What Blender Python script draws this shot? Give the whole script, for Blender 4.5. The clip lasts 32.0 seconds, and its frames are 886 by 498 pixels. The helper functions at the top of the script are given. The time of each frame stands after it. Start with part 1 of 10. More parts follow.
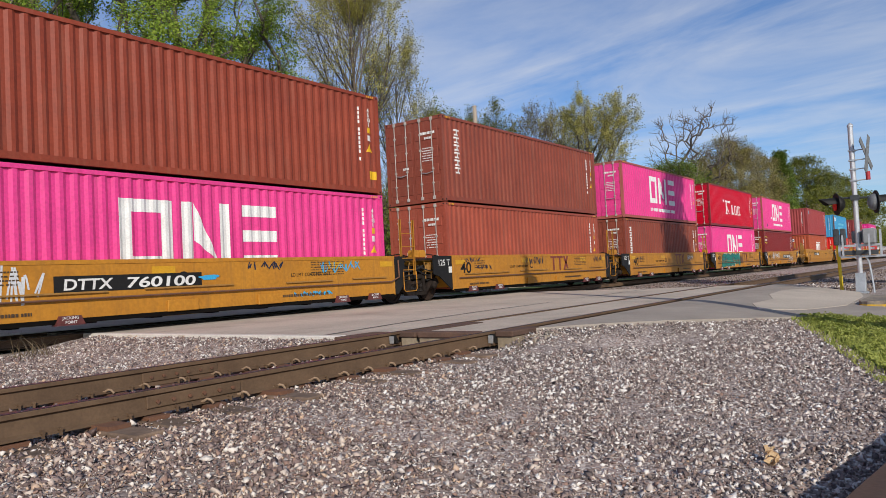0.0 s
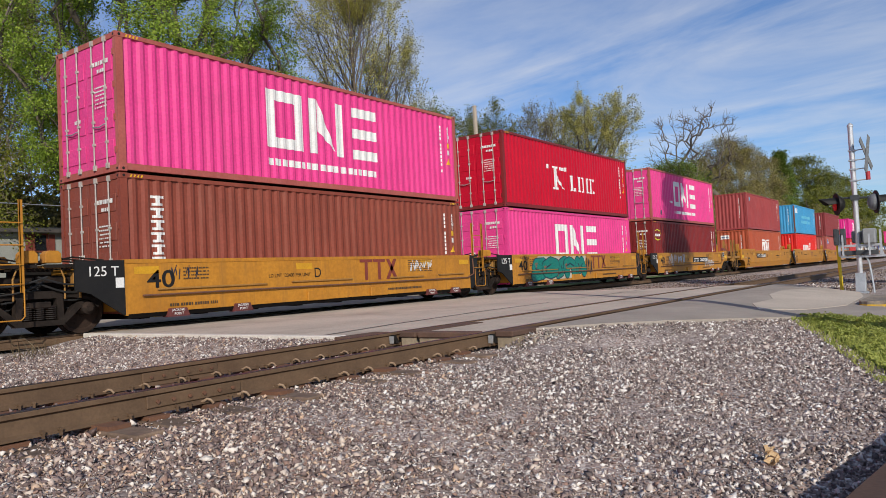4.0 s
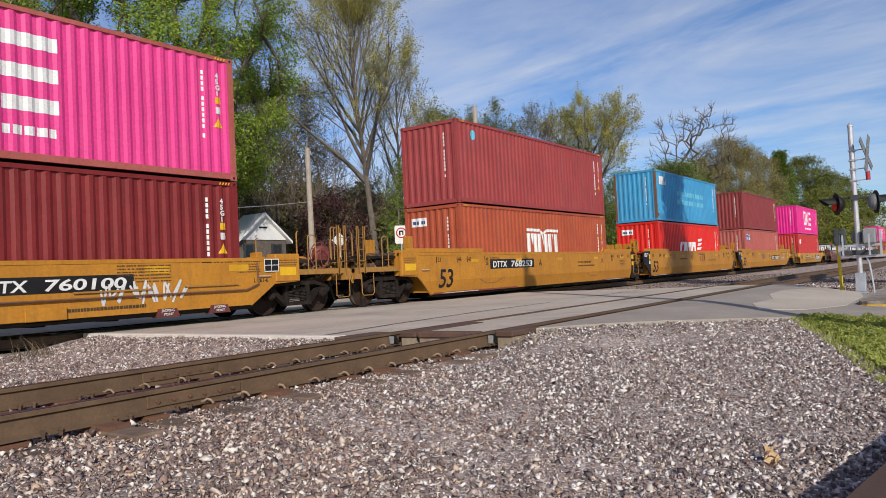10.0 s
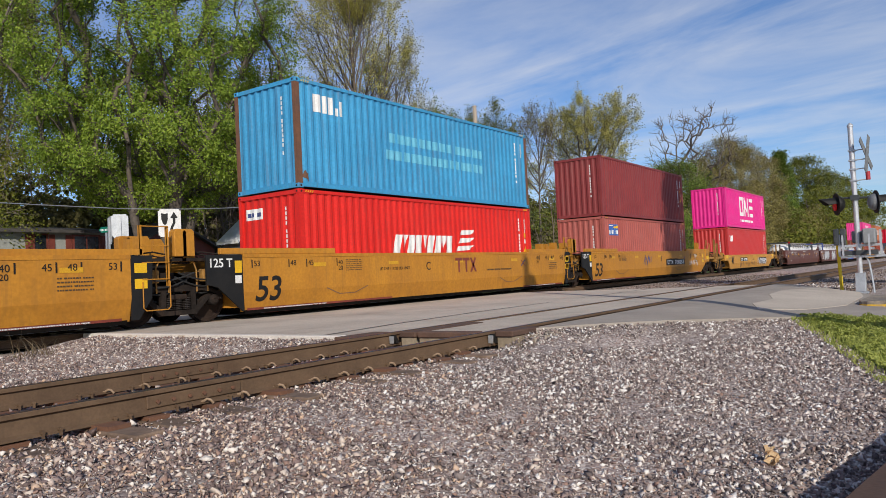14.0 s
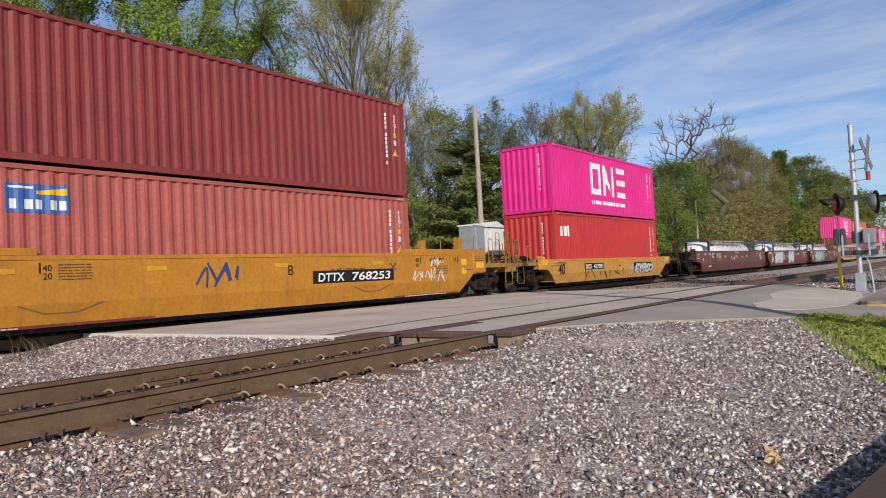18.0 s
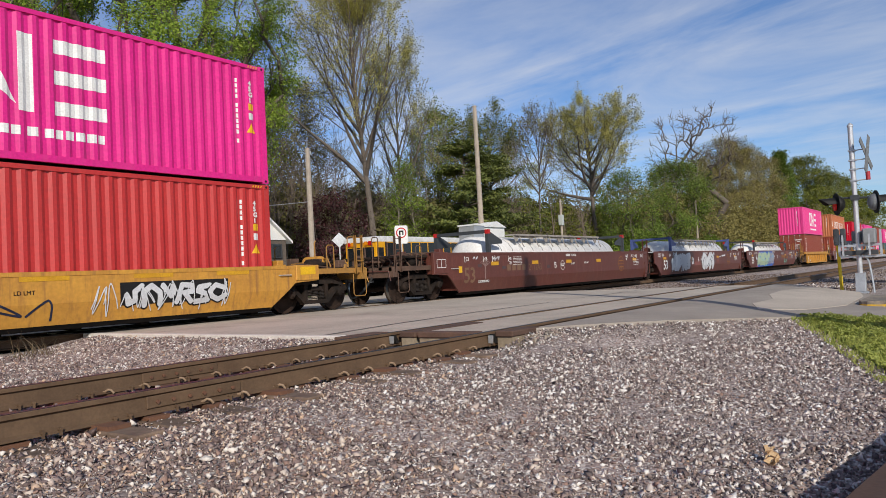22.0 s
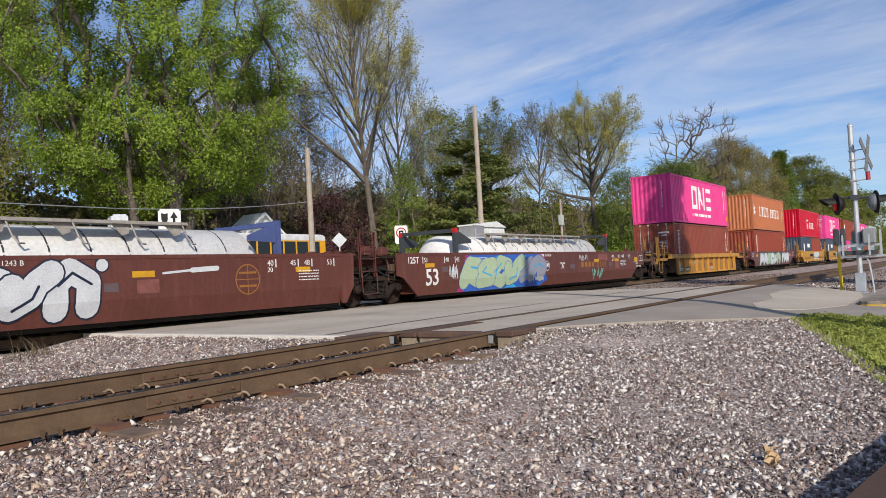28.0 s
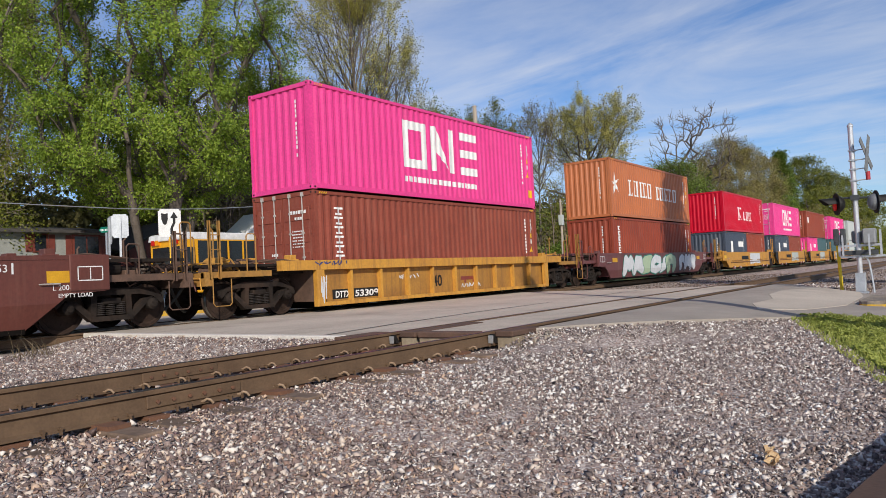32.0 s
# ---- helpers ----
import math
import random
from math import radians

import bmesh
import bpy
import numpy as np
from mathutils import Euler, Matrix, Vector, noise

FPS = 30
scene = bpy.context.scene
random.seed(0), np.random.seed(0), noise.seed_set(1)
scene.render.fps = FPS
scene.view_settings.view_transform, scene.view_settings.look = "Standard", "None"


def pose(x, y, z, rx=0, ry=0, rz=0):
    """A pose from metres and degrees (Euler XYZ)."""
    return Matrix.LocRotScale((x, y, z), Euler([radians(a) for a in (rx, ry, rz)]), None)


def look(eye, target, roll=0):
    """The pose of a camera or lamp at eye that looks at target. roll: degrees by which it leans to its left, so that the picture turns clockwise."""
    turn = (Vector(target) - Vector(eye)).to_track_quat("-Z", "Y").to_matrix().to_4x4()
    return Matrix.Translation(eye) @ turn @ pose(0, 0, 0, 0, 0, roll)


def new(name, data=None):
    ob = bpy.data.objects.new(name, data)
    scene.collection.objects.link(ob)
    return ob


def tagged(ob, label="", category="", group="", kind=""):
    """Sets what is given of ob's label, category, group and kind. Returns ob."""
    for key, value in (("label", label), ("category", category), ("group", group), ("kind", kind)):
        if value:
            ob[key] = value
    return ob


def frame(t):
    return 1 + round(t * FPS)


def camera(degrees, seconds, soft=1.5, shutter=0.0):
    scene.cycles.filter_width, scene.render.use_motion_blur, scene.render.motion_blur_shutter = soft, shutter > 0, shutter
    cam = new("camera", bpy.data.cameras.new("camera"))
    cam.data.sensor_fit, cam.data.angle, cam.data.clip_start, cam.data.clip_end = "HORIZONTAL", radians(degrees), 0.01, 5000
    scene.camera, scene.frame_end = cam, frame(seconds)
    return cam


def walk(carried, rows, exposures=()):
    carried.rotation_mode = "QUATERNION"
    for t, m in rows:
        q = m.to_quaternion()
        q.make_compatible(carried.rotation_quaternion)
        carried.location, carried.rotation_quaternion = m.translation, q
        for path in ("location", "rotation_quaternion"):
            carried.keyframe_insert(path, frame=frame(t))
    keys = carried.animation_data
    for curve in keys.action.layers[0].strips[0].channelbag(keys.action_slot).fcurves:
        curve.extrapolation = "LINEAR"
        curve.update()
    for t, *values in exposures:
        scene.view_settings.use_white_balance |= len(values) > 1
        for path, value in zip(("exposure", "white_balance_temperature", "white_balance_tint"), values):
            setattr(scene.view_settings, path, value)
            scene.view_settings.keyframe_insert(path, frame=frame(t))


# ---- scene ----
CAM_H = 0.78          # lens above the rail heads
TRACK_Y = 15.10       # centre line of the main track
SIDE_Y = 6.03         # centre line of the siding
GAUGE = 0.755         # half the distance between rail heads

cam = camera(62.61, 32.0, soft=0.75)
YAW, PITCH, LEAN = radians(54.284), radians(2.076), 2.878
AIM = (math.sin(YAW) * math.cos(PITCH), math.cos(YAW) * math.cos(PITCH), CAM_H + math.sin(PITCH))
STAND = look((0, 0, CAM_H), AIM, -LEAN)
walk(cam, [(0, STAND), (32, STAND)], exposures=[(0, -0.10), (3, -0.05), (6, -0.13), (10.6, -0.05), (13, -0.08), (18, -0.03), (20.5, -0.05), (22, -0.11), (23.3, 0.02), (24, 0.04), (28, 0.02), (30, 0.0), (32, -0.01)])


def travelled(t):
    """Metres that the train has gone at t seconds, from its place at 16 s."""
    u = (t - 16) / 16
    return 6.76088 * (t - 16) + 4 * (0.60085 * u ** 2 + 0.36277 * u ** 3)


# ---- light ----
SUN_EL = radians(27)
SUN_AZ = math.atan2(-0.70, -0.714)      # measured from +y towards +x
sun = new("sun", bpy.data.lights.new("sun", "SUN"))
sun.data.energy, sun.data.angle, sun.data.color = 4.15, radians(0.53), (1.0, 0.925, 0.81)
to_sun = Vector((math.sin(SUN_AZ) * math.cos(SUN_EL), math.cos(SUN_AZ) * math.cos(SUN_EL), math.sin(SUN_EL)))
sun.matrix_basis = look(to_sun * 60, (0, 0, 0))

world = bpy.data.worlds.new("sky")
scene.world = world
world.use_nodes = True
wn, wl = world.node_tree.nodes, world.node_tree.links
wn.clear()
sky = wn.new("ShaderNodeTexSky")
sky.sky_type, sky.sun_disc, sky.sun_elevation, sky.sun_rotation = "NISHITA", False, SUN_EL, SUN_AZ
sky.air_density, sky.dust_density, sky.ozone_density = 1.0, 0.3, 2.5
tc = wn.new("ShaderNodeTexCoord")
sep = wn.new("ShaderNodeSeparateXYZ")
wl.new(tc.outputs["Generated"], sep.inputs[0])
up = wn.new("ShaderNodeMath"); up.operation = "ADD"; up.inputs[1].default_value = 0.16
wl.new(sep.outputs["Z"], up.inputs[0])
flat = wn.new("ShaderNodeVectorMath"); flat.operation = "DIVIDE"
comb = wn.new("ShaderNodeCombineXYZ")
for k in "XYZ":
    wl.new(up.outputs[0], comb.inputs[k])
wl.new(tc.outputs["Generated"], flat.inputs[0]); wl.new(comb.outputs[0], flat.inputs[1])
mapn = wn.new("ShaderNodeMapping")
mapn.inputs["Rotation"].default_value = (0, 0, radians(8))
mapn.inputs["Scale"].default_value = (1.7, 0.62, 1)
mapn.inputs["Location"].default_value = (3.1, 0.95, 0)
wl.new(flat.outputs[0], mapn.inputs[0])
n1 = wn.new("ShaderNodeTexNoise")
n1.inputs["Scale"].default_value, n1.inputs["Detail"].default_value, n1.inputs["Roughness"].default_value = 1.15, 9, 0.6
n1.inputs["Distortion"].default_value = 0.6
wl.new(mapn.outputs[0], n1.inputs["Vector"])
ramp = wn.new("ShaderNodeValToRGB")
ramp.color_ramp.elements[0].position, ramp.color_ramp.elements[1].position = 0.41, 0.88
ramp.color_ramp.elements[0].color, ramp.color_ramp.elements[1].color = (0, 0, 0, 1), (0.85, 0.85, 0.85, 1)
wl.new(n1.outputs["Fac"], ramp.inputs[0])
mixc = wn.new("ShaderNodeMix"); mixc.data_type = "RGBA"
mixc.inputs["B"].default_value = (8.0, 8.1, 8.4, 1)
tint = wn.new("ShaderNodeMix"); tint.data_type = "RGBA"; tint.blend_type = "MULTIPLY"
tint.inputs["Factor"].default_value, tint.inputs["B"].default_value = 1.0, (0.78, 0.93, 1.20, 1)
wl.new(sky.outputs[0], tint.inputs["A"])
wl.new(ramp.outputs[0], mixc.inputs["Factor"]); wl.new(tint.outputs["Result"], mixc.inputs["A"])
bg = wn.new("ShaderNodeBackground")
bg.inputs["Strength"].default_value = 0.098
out = wn.new("ShaderNodeOutputWorld")
wl.new(mixc.outputs["Result"], bg.inputs["Color"]); wl.new(bg.outputs[0], out.inputs[0])


# ---- materials ----
def surface(name, c1, c2=None, rough=0.6, metal=0.0, scale=3.0, grain=40.0, bump=0.15, dist=0.004,
            dirt=None, dirt_amount=0.35, dirt_scale=1.3, streak=False, coat=0.0, random_value=0.0, island=0.0, spec=0.5):
    """Two-scale procedural surface: broad mottling, fine grain, optional dirt or rust in patches or vertical streaks."""
    m = bpy.data.materials.new(name)
    m.use_nodes = True
    n, l = m.node_tree.nodes, m.node_tree.links
    b = n["Principled BSDF"]
    c2 = c2 or tuple(v * 0.72 for v in c1)
    t = n.new("ShaderNodeTexCoord")
    info = n.new("ShaderNodeObjectInfo")
    shift = n.new("ShaderNodeVectorMath"); shift.operation = "ADD"
    mul = n.new("ShaderNodeMath"); mul.operation = "MULTIPLY"; mul.inputs[1].default_value = 37.0
    l.new(info.outputs["Random"], mul.inputs[0])
    l.new(t.outputs["Object"], shift.inputs[0]); l.new(mul.outputs[0], shift.inputs[1])
    a = n.new("ShaderNodeTexNoise")
    a.inputs["Scale"].default_value, a.inputs["Detail"].default_value, a.inputs["Roughness"].default_value = scale, 6, 0.62
    l.new(shift.outputs[0], a.inputs["Vector"])
    g = n.new("ShaderNodeTexNoise")
    g.inputs["Scale"].default_value, g.inputs["Detail"].default_value = grain, 4
    l.new(shift.outputs[0], g.inputs["Vector"])
    r = n.new("ShaderNodeValToRGB")
    r.color_ramp.elements[0].position, r.color_ramp.elements[1].position = 0.33, 0.68
    r.color_ramp.elements[0].color, r.color_ramp.elements[1].color = (*c2, 1), (*c1, 1)
    l.new(a.outputs["Fac"], r.inputs[0])
    col = r.outputs[0]
    gm = n.new("ShaderNodeMix"); gm.data_type = "RGBA"; gm.blend_type = "MULTIPLY"
    gm.inputs["Factor"].default_value = 0.35
    gr = n.new("ShaderNodeMapRange")
    gr.inputs["From Min"].default_value, gr.inputs["From Max"].default_value = 0.3, 0.7
    gr.inputs["To Min"].default_value, gr.inputs["To Max"].default_value = 0.55, 1.15
    l.new(g.outputs["Fac"], gr.inputs["Value"])
    l.new(col, gm.inputs["A"]); l.new(gr.outputs[0], gm.inputs["B"])
    col = gm.outputs["Result"]
    if dirt:
        d = n.new("ShaderNodeTexNoise")
        d.inputs["Scale"].default_value, d.inputs["Detail"].default_value, d.inputs["Roughness"].default_value = dirt_scale, 8, 0.7
        if streak:
            mp = n.new("ShaderNodeMapping"); mp.inputs["Scale"].default_value = (5.0, 5.0, 0.35)
            l.new(shift.outputs[0], mp.inputs[0]); l.new(mp.outputs[0], d.inputs["Vector"])
        else:
            l.new(shift.outputs[0], d.inputs["Vector"])
        dr = n.new("ShaderNodeMapRange")
        dr.inputs["From Min"].default_value, dr.inputs["From Max"].default_value = 0.50, 0.72
        dr.inputs["To Max"].default_value = dirt_amount
        l.new(d.outputs["Fac"], dr.inputs["Value"])
        dm = n.new("ShaderNodeMix"); dm.data_type = "RGBA"
        dm.inputs["B"].default_value = (*dirt, 1)
        l.new(dr.outputs[0], dm.inputs["Factor"]); l.new(col, dm.inputs["A"])
        col = dm.outputs["Result"]
    if random_value or island:
        src = info.outputs["Random"]
        if island:
            geo = n.new("ShaderNodeNewGeometry")
            src = geo.outputs["Random Per Island"]
        hv = n.new("ShaderNodeHueSaturation")
        mr = n.new("ShaderNodeMapRange")
        k = island or random_value
        mr.inputs["To Min"].default_value, mr.inputs["To Max"].default_value = 1 - k, 1 + k
        l.new(src, mr.inputs["Value"]); l.new(mr.outputs[0], hv.inputs["Value"]); l.new(col, hv.inputs["Color"])
        col = hv.outputs[0]
    l.new(col, b.inputs["Base Color"])
    b.inputs["Roughness"].default_value, b.inputs["Metallic"].default_value = rough, metal
    b.inputs["Coat Weight"].default_value = coat
    b.inputs["Specular IOR Level"].default_value = spec
    rr = n.new("ShaderNodeMapRange")
    rr.inputs["To Min"].default_value, rr.inputs["To Max"].default_value = max(0.05, rough - 0.12), min(1, rough + 0.12)
    l.new(a.outputs["Fac"], rr.inputs["Value"]); l.new(rr.outputs[0], b.inputs["Roughness"])
    if bump:
        bn = n.new("ShaderNodeBump")
        bn.inputs["Strength"].default_value, bn.inputs["Distance"].default_value = bump, dist
        l.new(g.outputs["Fac"], bn.inputs["Height"]); l.new(bn.outputs[0], b.inputs["Normal"])
    return m


def leafy(name, c1, c2, trans=0.35):
    """Leaves: colour varies from leaf to leaf, some light passes through."""
    m = bpy.data.materials.new(name)
    m.use_nodes = True
    n, l = m.node_tree.nodes, m.node_tree.links
    b = n["Principled BSDF"]
    geo = n.new("ShaderNodeNewGeometry")
    r = n.new("ShaderNodeValToRGB")
    r.color_ramp.elements[0].color, r.color_ramp.elements[1].color = (*c1, 1), (*c2, 1)
    l.new(geo.outputs["Random Per Island"], r.inputs[0]); l.new(r.outputs[0], b.inputs["Base Color"])
    b.inputs["Roughness"].default_value = 0.55
    b.inputs["Specular IOR Level"].default_value = 0.3
    tr = n.new("ShaderNodeBsdfTranslucent")
    l.new(r.outputs[0], tr.inputs[0])
    mx = n.new("ShaderNodeMixShader")
    mx.inputs[0].default_value = trans
    l.new(b.outputs[0], mx.inputs[1]); l.new(tr.outputs[0], mx.inputs[2])
    l.new(mx.outputs[0], n["Material Output"].inputs[0])
    return m


def stones(name, colours, rough=0.9):
    """Broken stone: each piece takes one of several colours."""
    m = bpy.data.materials.new(name)
    m.use_nodes = True
    n, l = m.node_tree.nodes, m.node_tree.links
    b = n["Principled BSDF"]
    geo = n.new("ShaderNodeNewGeometry")
    r = n.new("ShaderNodeValToRGB")
    e = r.color_ramp.elements
    while len(e) < len(colours):
        e.new(0.5)
    for i, c in enumerate(colours):
        e[i].position, e[i].color = i / len(colours), (*c, 1)
    r.color_ramp.interpolation = "CONSTANT"
    l.new(geo.outputs["Random Per Island"], r.inputs[0])
    t = n.new("ShaderNodeTexCoord")
    g = n.new("ShaderNodeTexNoise"); g.inputs["Scale"].default_value = 70; g.inputs["Detail"].default_value = 5
    l.new(t.outputs["Object"], g.inputs["Vector"])
    mr = n.new("ShaderNodeMapRange")
    mr.inputs["To Min"].default_value, mr.inputs["To Max"].default_value = 0.75, 1.28
    l.new(g.outputs["Fac"], mr.inputs["Value"])
    mx = n.new("ShaderNodeMix"); mx.data_type = "RGBA"; mx.blend_type = "MULTIPLY"; mx.inputs["Factor"].default_value = 1
    l.new(r.outputs[0], mx.inputs["A"]); l.new(mr.outputs[0], mx.inputs["B"])
    l.new(mx.outputs["Result"], b.inputs["Base Color"])
    b.inputs["Roughness"].default_value = rough
    b.inputs["Specular IOR Level"].default_value = 0.25
    return m


def grit(name, colours, cell):
    """Fine gravel too small to lay piece by piece: random-coloured cells with relief."""
    m = stones(name, colours)
    n, l = m.node_tree.nodes, m.node_tree.links
    t, r = n["Texture Coordinate"], n["Color Ramp"]
    v = n.new("ShaderNodeTexVoronoi"); v.inputs["Scale"].default_value = cell
    l.new(t.outputs["Object"], v.inputs["Vector"])
    c = n.new("ShaderNodeSeparateColor")
    l.new(v.outputs["Color"], c.inputs[0]); l.new(c.outputs[0], r.inputs[0])
    big = n.new("ShaderNodeTexNoise"); big.inputs["Scale"].default_value, big.inputs["Detail"].default_value = 0.9, 5
    l.new(t.outputs["Object"], big.inputs["Vector"])
    mr = n.new("ShaderNodeMapRange"); mr.inputs["From Min"].default_value, mr.inputs["From Max"].default_value = 0.3, 0.7
    mr.inputs["To Min"].default_value, mr.inputs["To Max"].default_value = 0.78, 1.2
    l.new(big.outputs["Fac"], mr.inputs["Value"])
    b = n["Principled BSDF"]
    old = b.inputs["Base Color"].links[0].from_socket
    mx = n.new("ShaderNodeMix"); mx.data_type = "RGBA"; mx.blend_type = "MULTIPLY"; mx.inputs["Factor"].default_value = 1
    l.new(old, mx.inputs["A"]); l.new(mr.outputs[0], mx.inputs["B"]); l.new(mx.outputs["Result"], b.inputs["Base Color"])
    bn = n.new("ShaderNodeBump"); bn.invert = True
    bn.inputs["Strength"].default_value, bn.inputs["Distance"].default_value = 0.8, 0.006
    l.new(v.outputs["Distance"], bn.inputs["Height"]); l.new(bn.outputs[0], b.inputs["Normal"])
    return m


def glow(name, c, strength):
    m = bpy.data.materials.new(name)
    m.use_nodes = True
    b = m.node_tree.nodes["Principled BSDF"]
    b.inputs["Base Color"].default_value = (*c, 1)
    b.inputs["Emission Color"].default_value, b.inputs["Emission Strength"].default_value = (*c, 1), strength
    return m


